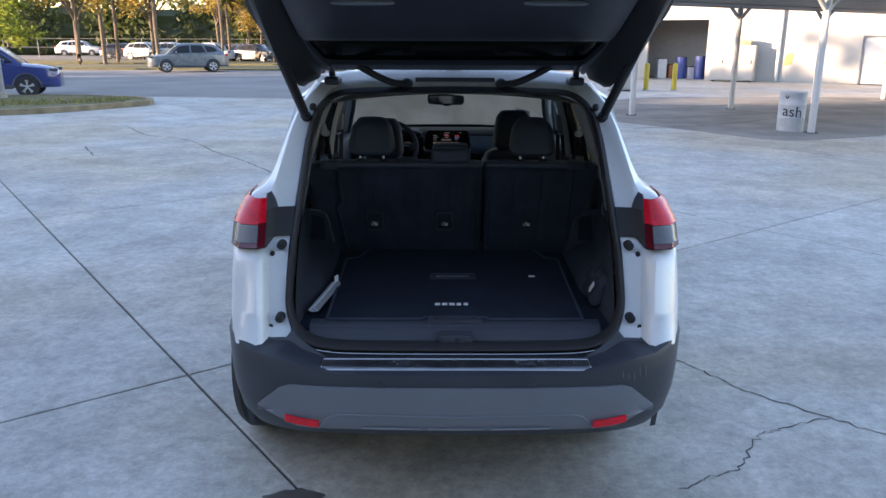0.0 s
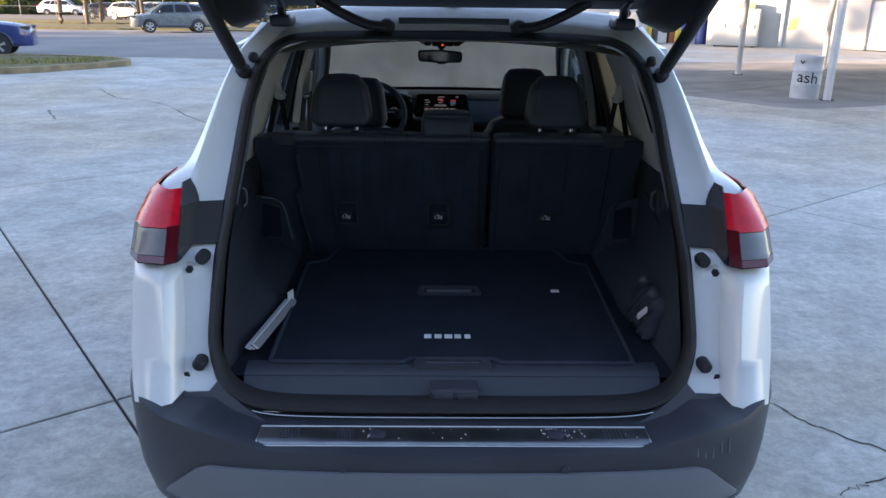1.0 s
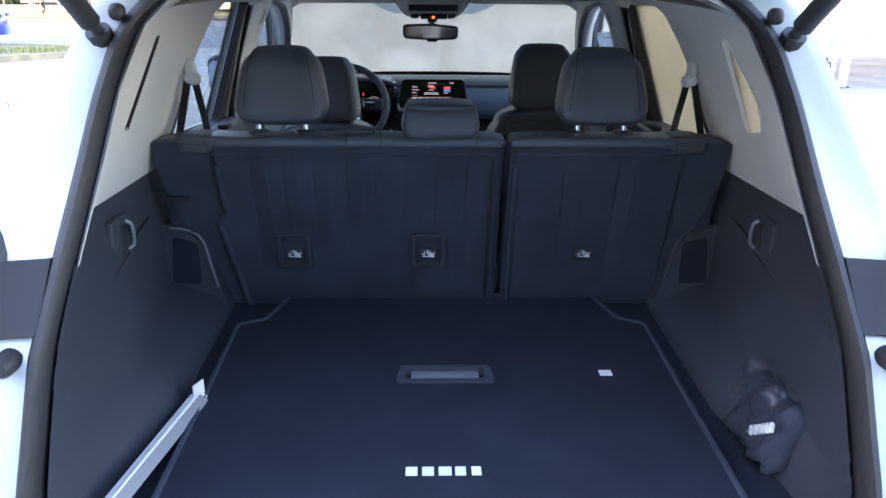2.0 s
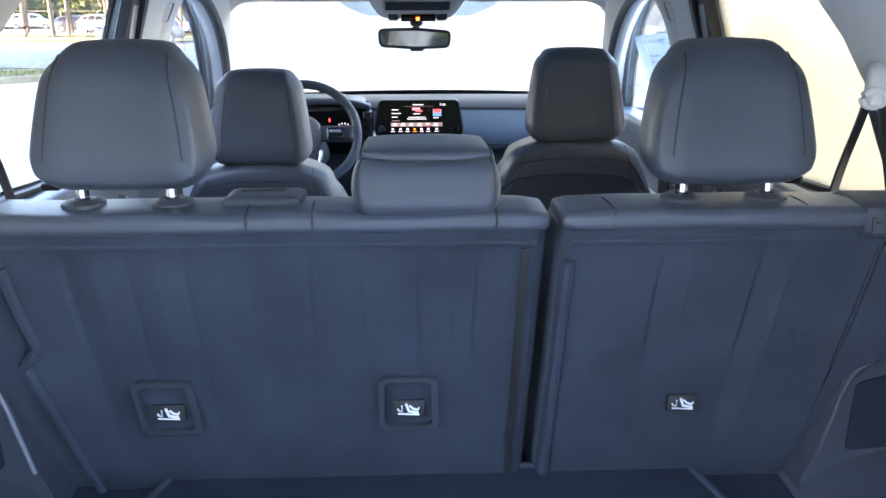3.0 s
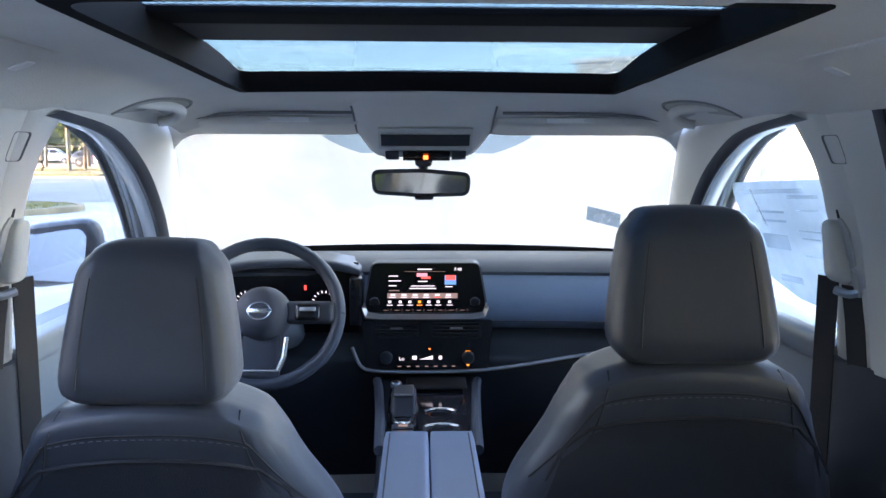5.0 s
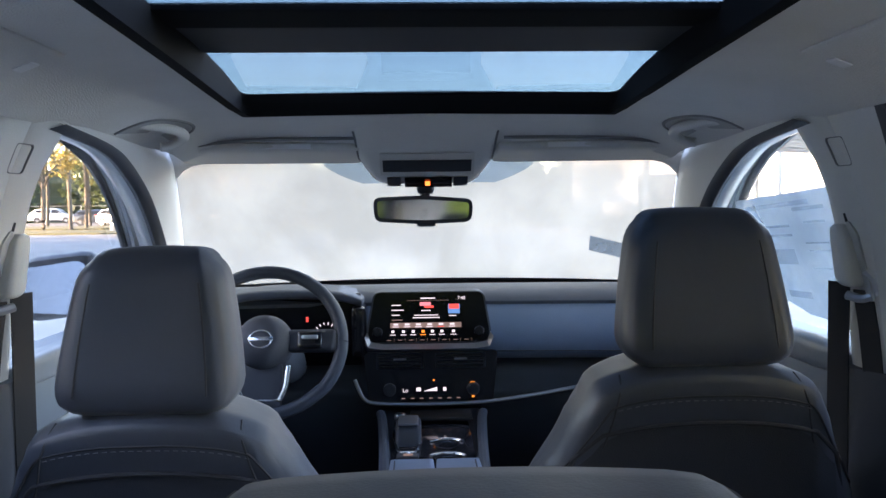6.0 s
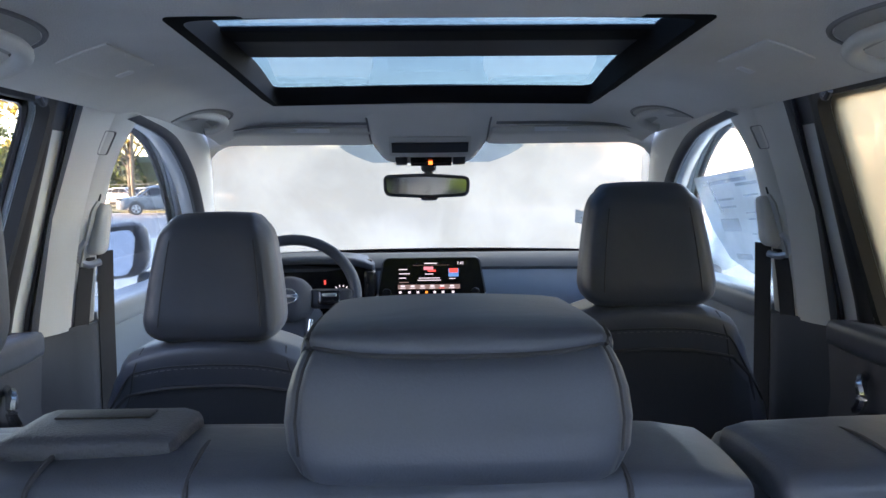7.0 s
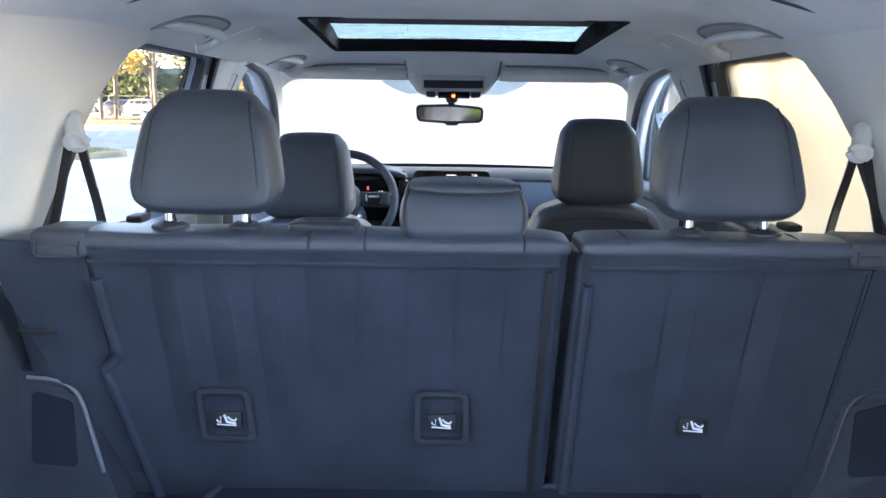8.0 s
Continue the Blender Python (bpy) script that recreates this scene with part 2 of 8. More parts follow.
def box(x0, x1, y0, y1, z0, z1, r=0.0, seg=2):
    bm = bmesh.new()
    bmesh.ops.create_cube(bm, size=1)
    for v in bm.verts:
        v.co = ((x0 + x1) / 2 + v.co.x * (x1 - x0), (y0 + y1) / 2 + v.co.y * (y1 - y0), (z0 + z1) / 2 + v.co.z * (z1 - z0))
    if r:
        bmesh.ops.bevel(bm, geom=bm.edges[:], offset=r, segments=seg, affect="EDGES", profile=0.5)
    return bm


def pillow(x0, x1, y0, y1, z0, z1, r, shape=None, n=12):
    """A box with broad round edges; shape(u, v, w, p) may move each point; u, v, w run from -1 to 1."""
    bm = bmesh.new()
    bmesh.ops.create_cube(bm, size=2)
    bmesh.ops.subdivide_edges(bm, edges=bm.edges[:], cuts=n, use_grid_fill=True)
    c = Vector(((x0 + x1) / 2, (y0 + y1) / 2, (z0 + z1) / 2))
    h = Vector((x1 - x0, y1 - y0, z1 - z0)) / 2
    for v in bm.verts:
        u = v.co.copy()
        p = Vector(u[i] * h[i] for i in range(3))
        rr = [min(r, h[i] * 0.98) for i in range(3)]
        q = Vector(max(-h[i] + rr[i], min(h[i] - rr[i], p[i])) for i in range(3))
        e = Vector((p[i] - q[i]) / rr[i] for i in range(3))
        if e.length > 1e-9:
            e.normalize()
            q = q + Vector(e[i] * rr[i] for i in range(3))
        v.co = c + q
        if shape:
            v.co = shape(u.x, u.y, u.z, v.co.copy())
    return bm


def tube(path, r, sides=10, ends=True, flat=1.0):
    """A round bar along a path of points; r may be a number or a list."""
    bm = bmesh.new()
    pts = [Vector(p) for p in path]
    rings = []
    up = Vector((0.013, 0.027, 1)).normalized()
    for i, p in enumerate(pts):
        d = (pts[min(i + 1, len(pts) - 1)] - pts[max(i - 1, 0)]).normalized()
        a = d.cross(up)
        if a.length < 0.05:
            a = d.cross(Vector((1, 0, 0)))
        a.normalize()
        b = a.cross(d)
        rr = r[i] if isinstance(r, (list, tuple)) else r
        rings.append([bm.verts.new(p + rr * (math.cos(2 * math.pi * k / sides) * a + flat * math.sin(2 * math.pi * k / sides) * b)) for k in range(sides)])
    for a, b in zip(rings, rings[1:]):
        for k in range(sides):
            bm.faces.new((a[k], a[(k + 1) % sides], b[(k + 1) % sides], b[k]))
    if ends:
        bm.faces.new(rings[0][::-1]), bm.faces.new(rings[-1])
    return bm


def smooth_path(pts, n=8):
    """A Catmull-Rom line through the points."""
    p = [Vector(q) for q in pts]
    p = [2 * p[0] - p[1], *p, 2 * p[-1] - p[-2]]
    out = []
    for i in range(1, len(p) - 2):
        for k in range(n):
            t = k / n
            out.append(0.5 * ((2 * p[i]) + (p[i + 1] - p[i - 1]) * t + (2 * p[i - 1] - 5 * p[i] + 4 * p[i + 1] - p[i + 2]) * t * t + (3 * p[i] - p[i - 1] - 3 * p[i + 1] + p[i + 2]) * t ** 3))
    return out + [p[-2]]


def loft(sections, closed=False, caps=False):
    """Quads between rows of points of equal count."""
    bm = bmesh.new()
    rows = [[bm.verts.new(p) for p in s] for s in sections]
    n = len(rows[0])
    for a, b in zip(rows, rows[1:]):
        for k in range(n if closed else n - 1):
            bm.faces.new((a[k], a[(k + 1) % n], b[(k + 1) % n], b[k]))
    if caps:
        bm.faces.new(rows[0][::-1]), bm.faces.new(rows[-1])
    return bm


def thick(bm, t):
    """Gives an open sheet a thickness t along its normals."""
    bmesh.ops.recalc_face_normals(bm, faces=bm.faces)
    bmesh.ops.solidify(bm, geom=bm.faces[:], thickness=t)
    return bm


def slab(outline, holes, place, depth):
    """A plate in two coordinates (u, v), with holes; place(u, v, w) puts it in the world, w from 0 to depth."""
    from mathutils.geometry import tessellate_polygon
    loops = [list(outline), *[list(h) for h in holes]]
    flat = [p for lo in loops for p in lo]
    tris = tessellate_polygon([[Vector((u, v, 0)) for u, v in lo] for lo in loops])
    bm = bmesh.new()
    a = [bm.verts.new(place(u, v, 0.0)) for u, v in flat]
    b = [bm.verts.new(place(u, v, depth)) for u, v in flat]
    for t in tris:
        bm.faces.new([a[i] for i in t]), bm.faces.new([b[i] for i in reversed(t)])
    k = 0
    for lo in loops:
        m = len(lo)
        for i in range(m):
            j = (i + 1) % m
            bm.faces.new((a[k + i], a[k + j], b[k + j], b[k + i]))
        k += m
    return bm


def grown(poly, d):
    """A polygon moved outwards by d (inwards: minus)."""
    area = sum(p[0] * q[1] - q[0] * p[1] for p, q in zip(poly, [*poly[1:], poly[0]]))
    s = 1 if area > 0 else -1
    out = []
    for i, p in enumerate(poly):
        a, b = Vector(poly[i - 1]), Vector(poly[(i + 1) % len(poly)])
        c = Vector(p)
        e, f = (c - a).normalized(), (b - c).normalized()
        n1, n2 = Vector((e.y, -e.x)) * s, Vector((f.y, -f.x)) * s
        m = n1 + n2
        m = m / max(0.35, m.dot(m) / 2) if m.length > 1e-6 else n1
        out.append((c.x + m.x * d, c.y + m.y * d))
    return out


def rounded(poly, r, n=4):
    """A polygon with its corners rounded."""
    out = []
    for i, p in enumerate(poly):
        c, a, b = Vector(p), Vector(poly[i - 1]), Vector(poly[(i + 1) % len(poly)])
        ra, rb = min(r, (a - c).length * 0.45), min(r, (b - c).length * 0.45)
        s, e = c + (a - c).normalized() * ra, c + (b - c).normalized() * rb
        for k in range(n + 1):
            t = k / n
            q = s * (1 - t) ** 2 + c * 2 * t * (1 - t) + e * t * t
            out.append((q.x, q.y))
    return out


def spun(profile, centre, axis="x", n=28):
    """A turned body: profile of (distance along the axis, radius)."""
    secs = []
    for k in range(n + 1):
        a = 2 * math.pi * k / n
        row = []
        for d, r in profile:
            q = {"x": (d, r * math.cos(a), r * math.sin(a)), "y": (r * math.cos(a), d, r * math.sin(a)), "z": (r * math.cos(a), r * math.sin(a), d)}[axis]
            row.append(Vector(centre) + Vector(q))
        secs.append(row)
    bm = loft(secs)
    bmesh.ops.remove_doubles(bm, verts=bm.verts, dist=1e-5)
    return bm


def written(text, size, m, material, parent, name="lettering", depth=0.0006):
    cu = bpy.data.curves.new("t", "FONT")
    cu.body, cu.size, cu.extrude, cu.align_x, cu.align_y = text, size, depth, "CENTER", "CENTER"
    tmp = new("t", cu)
    me = bpy.data.meshes.new_from_object(tmp.evaluated_get(bpy.context.evaluated_depsgraph_get()))
    bpy.data.objects.remove(tmp), bpy.data.curves.remove(cu)
    me.transform(m)
    me.materials.clear()
    return part(name, me, material, parent, smooth=0)


def inter(v, xs, ys):
    return float(np.interp(v, xs, ys))


# ---- the white car: shell, panels, wheels ----
def open_y(z):
    return inter(z, (0.3, 0.69, 0.82, 1.085, 1.53, 1.72), (2.72, 2.80, 2.875, 2.985, 3.35, 3.53))


def side_in(z):
    return 0.73 - max(0.0, z - 1.15) / 3


HALF = [(0, 0.714), (0.30, 0.715), (0.475, 0.721), (0.563, 0.744), (0.615, 0.790), (0.641, 0.87), (0.638, 0.98), (0.628, 1.147), (0.615, 1.307), (0.605, 1.45), (0.580, 1.555), (0.51, 1.622), (0.38, 1.640), (0, 1.645)]
fine_half = [(p.x, p.z) for p in smooth_path([(x, 0, z) for x, z in HALF], 5)]
RING = [(x, z) for x, z in fine_half] + [(-x, z) for x, z in fine_half[-2:0:-1]]

suv = thing("suv", (0, 4.9, 0), "white compact SUV with its tailgate open, parked on concrete", "car")


def opening_ring(inset, back, z_shift=0.0):
    return [Vector((p[0], open_y(p[1]) + back, p[1] + z_shift)) for p in grown(RING, -inset)]


for_seal = []
for inset, back in ((-0.002, -0.012), (0.006, -0.024), (0.015, -0.026), (0.022, -0.014), (0.024, 0.006), (0.022, 0.03)):
    for_seal.append(opening_ring(inset, back))
seal = loft(for_seal, closed=True)
part("door_seal", seal, RUBBER, suv, "black rubber seal round the tailgate opening")

for s in (-1, 1):
    # rear corner panel: gutter, crease, rounded corner, flank
    rows = []
    for z in np.linspace(0.752, 1.665, 34):
        xi = inter(z, (0.75, 0.785, 0.87, 0.98, 1.147, 1.307, 1.45, 1.555, 1.622, 1.665), (0.59, 0.617, 0.641, 0.638, 0.628, 0.615, 0.605, 0.58, 0.51, 0.45))
        xo = inter(z, (0.75, 0.769, 0.855, 0.984, 1.084, 1.168, 1.236, 1.285, 1.355, 1.489, 1.586, 1.665), (0.842, 0.846, 0.856, 0.858, 0.856, 0.858, 0.825, 0.750, 0.722, 0.684, 0.646, 0.59))
        xc = inter(z, (0.75, 0.944, 1.08, 1.13, 1.21, 1.26, 1.36, 1.49, 1.586, 1.665), (0.715, 0.722, 0.735, 0.715, 0.70, 0.70, 0.675, 0.645, 0.613, 0.54))
        k = inter(z, (0.75, 1.055, 1.085, 1.24, 1.28, 1.66), (1.0, 1.0, 0.15, 0.15, 0.3, 0.12))
        y = open_y(z)
        rows.append([(s * xi, y + 0.015, z), (s * (xi + 0.006), y - 0.004, z), (s * (xc - 0.016), y - 0.012, z), (s * xc, y - 0.012 - 0.045 * k, z), (s * (xc + 0.02), y - 0.012 - 0.06 * k, z),
                     (s * (xo - 0.03), y - 0.045 * k, z), (s * (xo - 0.004), y + 0.01, z), (s * (xo + 0.006), y + 0.07, z), (s * (xo + 0.018), y + inter(z, (1.22, 1.30), (0.22, 0.14)), z), (s * (xo + 0.024), y + inter(z, (1.2, 1.27, 1.30, 1.36), (0.44, 0.30, 0.19, 0.17)), z)])
    part("rear_quarter_panel", loft(rows), WHITE, suv, "white painted corner panel", 50)
    # tail lamp wraps round the corner
    def lamp_row(z, out):
        xo = inter(z, (1.08, 1.168, 1.236, 1.26), (0.845, 0.848, 0.820, 0.79))
        xc = inter(z, (1.08, 1.13, 1.24), (0.712, 0.714, 0.724))
        y = open_y(z)
        return [(s * xc, y - 0.035, z), (s * (xc + 0.004), y - 0.06 - out, z), (s * (xc + 0.03), y - 0.078 - out, z), (s * (xo - 0.03), y - 0.062 - out, z), (s * (xo + out), y - 0.012, z), (s * (xo + 0.012 + out), y + 0.07, z), (s * (xo + 0.014 + out), y + 0.20, z)]
    lamp = part("tail_lamp", loft([lamp_row(z, 0.006) for z in np.linspace(1.082, 1.246, 9)]), GLOSS_BLACK, suv, "red and grey wrap-round tail lamp")
    part("red_lens", thick(loft([lamp_row(z, 0.010)[1:] for z in np.linspace(1.162, 1.249, 8)]), 0.004), RED_LENS, lamp, "", 80)
    part("clear_lens", thick(loft([lamp_row(z, 0.010)[2:] for z in np.linspace(1.102, 1.160, 5)]), 0.004), SMOKE_LENS, lamp, "", 80)
    part("red_edge", thick(loft([lamp_row(z, 0.011)[1:] for z in np.linspace(1.086, 1.101, 3)]), 0.004), DEEP_RED, lamp)
    part("red_edge", thick(loft([[lamp_row(z, 0.012)[1], lamp_row(z, 0.012)[2]] for z in np.linspace(1.09, 1.165, 4)]), 0.003), DEEP_RED, lamp)
    # dark inner lamp panel in the gutter
    cover = loft([[(s * x, open_y(z) - d, z) for x, d in ((0.626, -0.004), (0.63, 0.012), (0.690, 0.026), (0.708, 0.044), (0.720, 0.072))] for z in np.linspace(1.112, 1.208, 5)])
    part("lamp_cover", thick(cover, 0.006), RUBBER, suv, "dark plastic cover beside the lamp")
    fin = []
    for z in np.linspace(1.082, 1.264, 9):
        a, b = inter(z, (1.08, 1.112, 1.208, 1.235, 1.265), (0.716, 0.690, 0.688, 0.700, 0.722)), 0.726
        fin.append([(s * (a + (b - a) * t), open_y(z) - 0.020 - 0.050 * t ** 0.6, z) for t in (0, 0.15, 0.4, 0.7, 1)])
    part("lamp_fin", thick(loft(fin), 0.006), TRIM, lamp, "dark inner face of the lamp")
    rib = loft([[(s * x, open_y(z) - d, z) for x, d in ((0.690, 0.024), (0.694, 0.030), (0.704, 0.033), (0.708, 0.030))] for z in np.linspace(1.110, 1.210, 5)])
    part("cover_rib", thick(rib, 0.004), TRIM, suv)
    # bump stops and bolts in the gutter
    for z, x in ((1.083, 0.662), (0.828, 0.660)):
        y = open_y(z) - 0.012
        part("bump_stop", spun([(-0.030, 0.0), (-0.030, 0.012), (-0.022, 0.017), (0.01, 0.018)], (s * x, y, z), "y", 16), RUBBER, suv, "black rubber bump stop")
        part("bump_stop_plate", spun([(-0.006, 0.0), (-0.006, 0.019), (0.004, 0.020)], (s * (x + 0.036), y - 0.002, z - 0.033), "y", 16), WHITE, suv)
        part("bolt", spun([(-0.016, 0.0), (-0.016, 0.010), (0.0, 0.011)], (s * (x + 0.036), y - 0.002, z - 0.033), "y", 6), RUBBER, suv)

# header over the tailgate opening
rows = []
for x in np.linspace(-0.56, 0.56, 25):
    zt = inter(abs(x), (0, 0.38, 0.45, 0.51, 0.56), (1.645, 1.640, 1.634, 1.622, 1.588))
    y = open_y(zt)
    top = 1.722 - 0.11 * x * x
    rows.append([(x, y + 0.02, zt), (x, y - 0.006, zt + 0.004), (x, 3.462 - 0.1 * abs(x) ** 3, zt + 0.022), (x, 3.485, zt + 0.040), (x, 3.505 + 0.03 * x * x, top - 0.018), (x, 3.53, top), (x, 3.62, top + 0.006)])
part("roof_header", loft(rows), DUSTY, suv, "dusty white channel over the tailgate opening", 60)
part("header_vent", box(-0.165, 0.172, 3.462, 3.474, 1.664, 1.685, 0.004), BLACK, suv, "black slotted strip")
part("roof_antenna_base", pillow(-0.03, 0.03, 3.515, 3.60, 1.715, 1.735, 0.012), WHITE, suv)

# roof with an opening for the glass
RX, RY = (-0.63, -0.60, -0.52, -0.44, -0.2, 0.0, 0.2, 0.44, 0.52, 0.60, 0.63), (3.60, 3.8, 4.0, 4.2, 4.28, 4.62, 4.84, 5.1, 5.25, 5.4, 5.55, 5.64, 5.70)


def roof_z(x, y):
    return max(1.626, 1.732 - 0.12 * x * x - 0.9 * max(0, abs(x) - 0.55) - 0.34 * max(0, y - 5.1) ** 2 - 0.045 * max(0, 4.3 - y) ** 2)


bm = bmesh.new()
grid = {(i, j): bm.verts.new((x, y, roof_z(x, y))) for i, x in enumerate(RX) for j, y in enumerate(RY)}
for i in range(len(RX) - 1):
    for j in range(len(RY) - 1):
        if not (-0.44 < (RX[i] + RX[i + 1]) / 2 < 0.44 and 4.28 < (RY[j] + RY[j + 1]) / 2 < 5.4):
            bm.faces.new([grid[k] for k in ((i, j), (i + 1, j), (i + 1, j + 1), (i, j + 1))])
part("roof", thick(bm, 0.012), WHITE, suv, "white painted roof")

# windows, in the plane of each side: (y, z)
FRONT_W = rounded([(4.835, 1.165), (4.80, 1.46), (4.80, 1.592), (4.96, 1.592), (5.02, 1.580), (5.16, 1.543), (5.26, 1.500), (5.34, 1.455), (5.475, 1.366), (5.61, 1.262), (5.72, 1.165)], 0.03)
REAR_W = rounded([(4.605, 1.170), (4.602, 1.580), (4.12, 1.578), (4.02, 1.553), (3.95, 1.483), (3.90, 1.40), (3.865, 1.27), (3.85, 1.215)], 0.03)
QUARTER_W = rounded([(3.515, 1.330), (3.600, 1.315), (3.645, 1.520), (3.60, 1.500), (3.50, 1.39)], 0.02)
QUARTER_HOLE = rounded([(3.52, 1.28), (3.815, 1.28), (3.83, 1.555), (3.66, 1.55), (3.52, 1.42)], 0.02)
QUARTER_SLIT = rounded([(3.524, 1.335), (3.535, 1.333), (3.608, 1.514), (3.598, 1.512)], 0.004)


def on_side(s, out):
    return lambda u, v, w: (s * (side_in(v) + out + w), u, v)


OUTER = [(3.30, 1.13), (6.04, 1.13), (5.86, 1.25), (5.60, 1.395), (5.36, 1.525), (5.07, 1.625), (4.7, 1.642), (4.2, 1.640), (3.8, 1.625), (3.50, 1.60)]
for s in (-1, 1):
    part("side_frame", slab(OUTER, [grown(FRONT_W, 0.012), grown(REAR_W, 0.012), grown(QUARTER_HOLE, 0.006)], on_side(s, 0.074), 0.018), WHITE, suv, "white door frames and pillars")
    for w, name, mat in ((FRONT_W, "front_door_window", GLASS if s < 0 else GLASS_MIST), (REAR_W, "rear_door_window", GLASS if s < 0 else GLASS_DEW), (QUARTER_HOLE, "quarter_window", GLASS_DEW)):
        g = part(name, slab(grown(w, 0.01), [], on_side(s, 0.080), 0.004), mat, suv, {GLASS: "clear side window", GLASS_MIST: "side window misted with dew", GLASS_DEW: "side window fogged with dew, sun warmth put into its tint"}[mat], 0)
        g.visible_shadow = False
        if w is REAR_W:
            part("window_seal", slab(grown(w, 0.016), [grown(w, 0.001)], on_side(s, 0.066), 0.008), RUBBER, g)
        part("window_seal", slab(grown(w, 0.022), [grown(w, -0.004)], on_side(s, 0.093), 0.006), GLOSS_BLACK, g)
    # flank below the windows, with wheel arches
    bm = bmesh.new()
    ys, vs = np.arange(3.1, 7.16, 0.045), ((0.79, 0.30), (0.845, 0.36), (0.875, 0.44), (0.885, 0.54), (0.89, 0.64), (0.893, 0.74), (0.893, 0.84), (0.885, 0.92), (0.878, 1.0), (0.868, 1.06), (0.845, 1.11), (0.812, 1.138))
    rows = []
    for y in ys:
        f = 1 - 0.10 * max(0, (y - 6.3) / 0.85) ** 3 - 0.012 * max(0, (3.5 - y) / 0.4)
        drop = 0.10 * max(0, (y - 6.0) / 1.1) ** 1.5
        rows.append([bm.verts.new((s * x * f, y, z - drop * max(0, (z - 0.6) / 0.54))) for x, z in vs])
    for a, b in zip(rows, rows[1:]):
        for k in range(len(vs) - 1):
            c = (a[k].co + b[k + 1].co) / 2
            if min(math.hypot(c.y - 3.63, c.z - 0.36), math.hypot(c.y - 6.335, c.z - 0.36)) > 0.40:
                bm.faces.new((a[k], b[k], b[k + 1], a[k + 1]))
    part("flank", bm, WHITE, suv, "white painted doors and wings")
    for yc in (3.63, 6.335):
        arch = []
        for a in np.linspace(-0.35, math.pi + 0.35, 26):
            arch.append([(s * x, yc + r * math.cos(a), 0.36 + r * math.sin(a)) for x, r in ((0.70, 0.375), (0.885, 0.375), (0.905, 0.385), (0.908, 0.43), (0.895, 0.47), (0.87, 0.475))])
        part("wheel_arch", loft(arch), BLACK, suv, "black plastic wheel arch")
        wheel = part("wheel", spun([(-0.02, 0.0), (-0.02, 0.05), (0.0, 0.06), (0.005, 0.205), (0.03, 0.22), (-0.17, 0.22)], (s * 0.84, yc, 0.355), "x", 24), GLOSS_BLACK, suv, "alloy wheel")
        part("tyre", spun([(-0.20, 0.22), (-0.21, 0.25), (-0.195, 0.325), (-0.16, 0.352), (-0.06, 0.355), (0.0, 0.352), (0.03, 0.325), (0.045, 0.26), (0.03, 0.22)], (s * 0.80, yc, 0.355), "x", 36), RUBBER, wheel)
        for k in range(5):
            a = 2 * math.pi * k / 5 + 0.3
            d, e = Vector((0, math.cos(a), math.sin(a))), Vector((0, -math.sin(a), math.cos(a)))
            c = Vector((s * 0.855, yc, 0.355))
            part("spoke", loft([[c + d * r + e * w + Vector((s * h, 0, 0)) for w, h in ((-q, -0.01), (-q * 0.6, 0.008), (q * 0.6, 0.008), (q, -0.01))] for r, q in ((0.03, 0.03), (0.12, 0.028), (0.212, 0.05))]), ALLOY, wheel)
    part("sill_cladding", box(min(s * 0.80, s * 0.885), max(s * 0.80, s * 0.885), 4.02, 5.95, 0.22, 0.36, 0.02), BLACK, suv)
    part("mud_flap", box(min(s * 0.70, s * 0.86), max(s * 0.70, s * 0.86), 3.17, 3.20, 0.24, 0.62, 0.01), BLACK, suv)
    part("roof_rail", tube(smooth_path([(s * 0.60, 3.75, 1.70), (s * 0.605, 3.9, 1.735), (s * 0.60, 4.5, 1.745), (s * 0.59, 5.1, 1.725), (s * 0.585, 5.25, 1.69)]), 0.014, 8), BLACK, suv)
    for y in (4.56, 5.62):
        part("door_shut_line", box(min(s * 0.888, s * 0.897), max(s * 0.888, s * 0.897), y, y + 0.006, 0.42, 1.03), RUBBER, suv)
    for y in (4.16, 5.18):
        part("door_handle", pillow(min(s * 0.885, s * 0.915), max(s * 0.885, s * 0.915), y, y + 0.19, 0.965, 0.995, 0.012, n=6), WHITE, suv)
    # door mirror; the passenger one is folded against its door
    if s < 0:
        dm = part("door_mirror", pillow(min(s * 0.885, s * 1.085), max(s * 0.885, s * 1.085), 5.60, 5.70, 1.158, 1.332, 0.045, lambda u, v, w, p: p + Vector((0, 0.02 * (1 - w * w), 0.012 * -s * u))), BLACK, suv, "black and white door mirror")
        part("mirror_cap", pillow(min(s * 0.892, s * 1.075), max(s * 0.892, s * 1.075), 5.665, 5.755, 1.165, 1.322, 0.05), WHITE, dm)
        part("mirror_glass", slab(rounded([(0.900, 1.176), (1.060, 1.184), (1.068, 1.300), (0.898, 1.316)], 0.04), [], lambda u, v, w: (s * u, 5.596 - w + 0.05 * (u - 0.98) + 0.34 * (v - 1.245), v), 0.003), MIRROR_DEW, dm)
        part("mirror_arm", pillow(min(s * 0.80, s * 0.92), max(s * 0.80, s * 0.92), 5.64, 5.71, 1.10, 1.18, 0.025, n=6), BLACK, dm)
    else:
        dm = part("door_mirror", pillow(0.895, 0.965, 5.66, 5.86, 1.158, 1.312, 0.03), WHITE, suv, "white door mirror folded in")
        part("mirror_cap", pillow(0.925, 0.985, 5.67, 5.85, 1.165, 1.305, 0.028), WHITE, dm)
        part("mirror_arm", pillow(0.80, 0.92, 5.66, 5.72, 1.10, 1.18, 0.025, n=6), BLACK, dm)

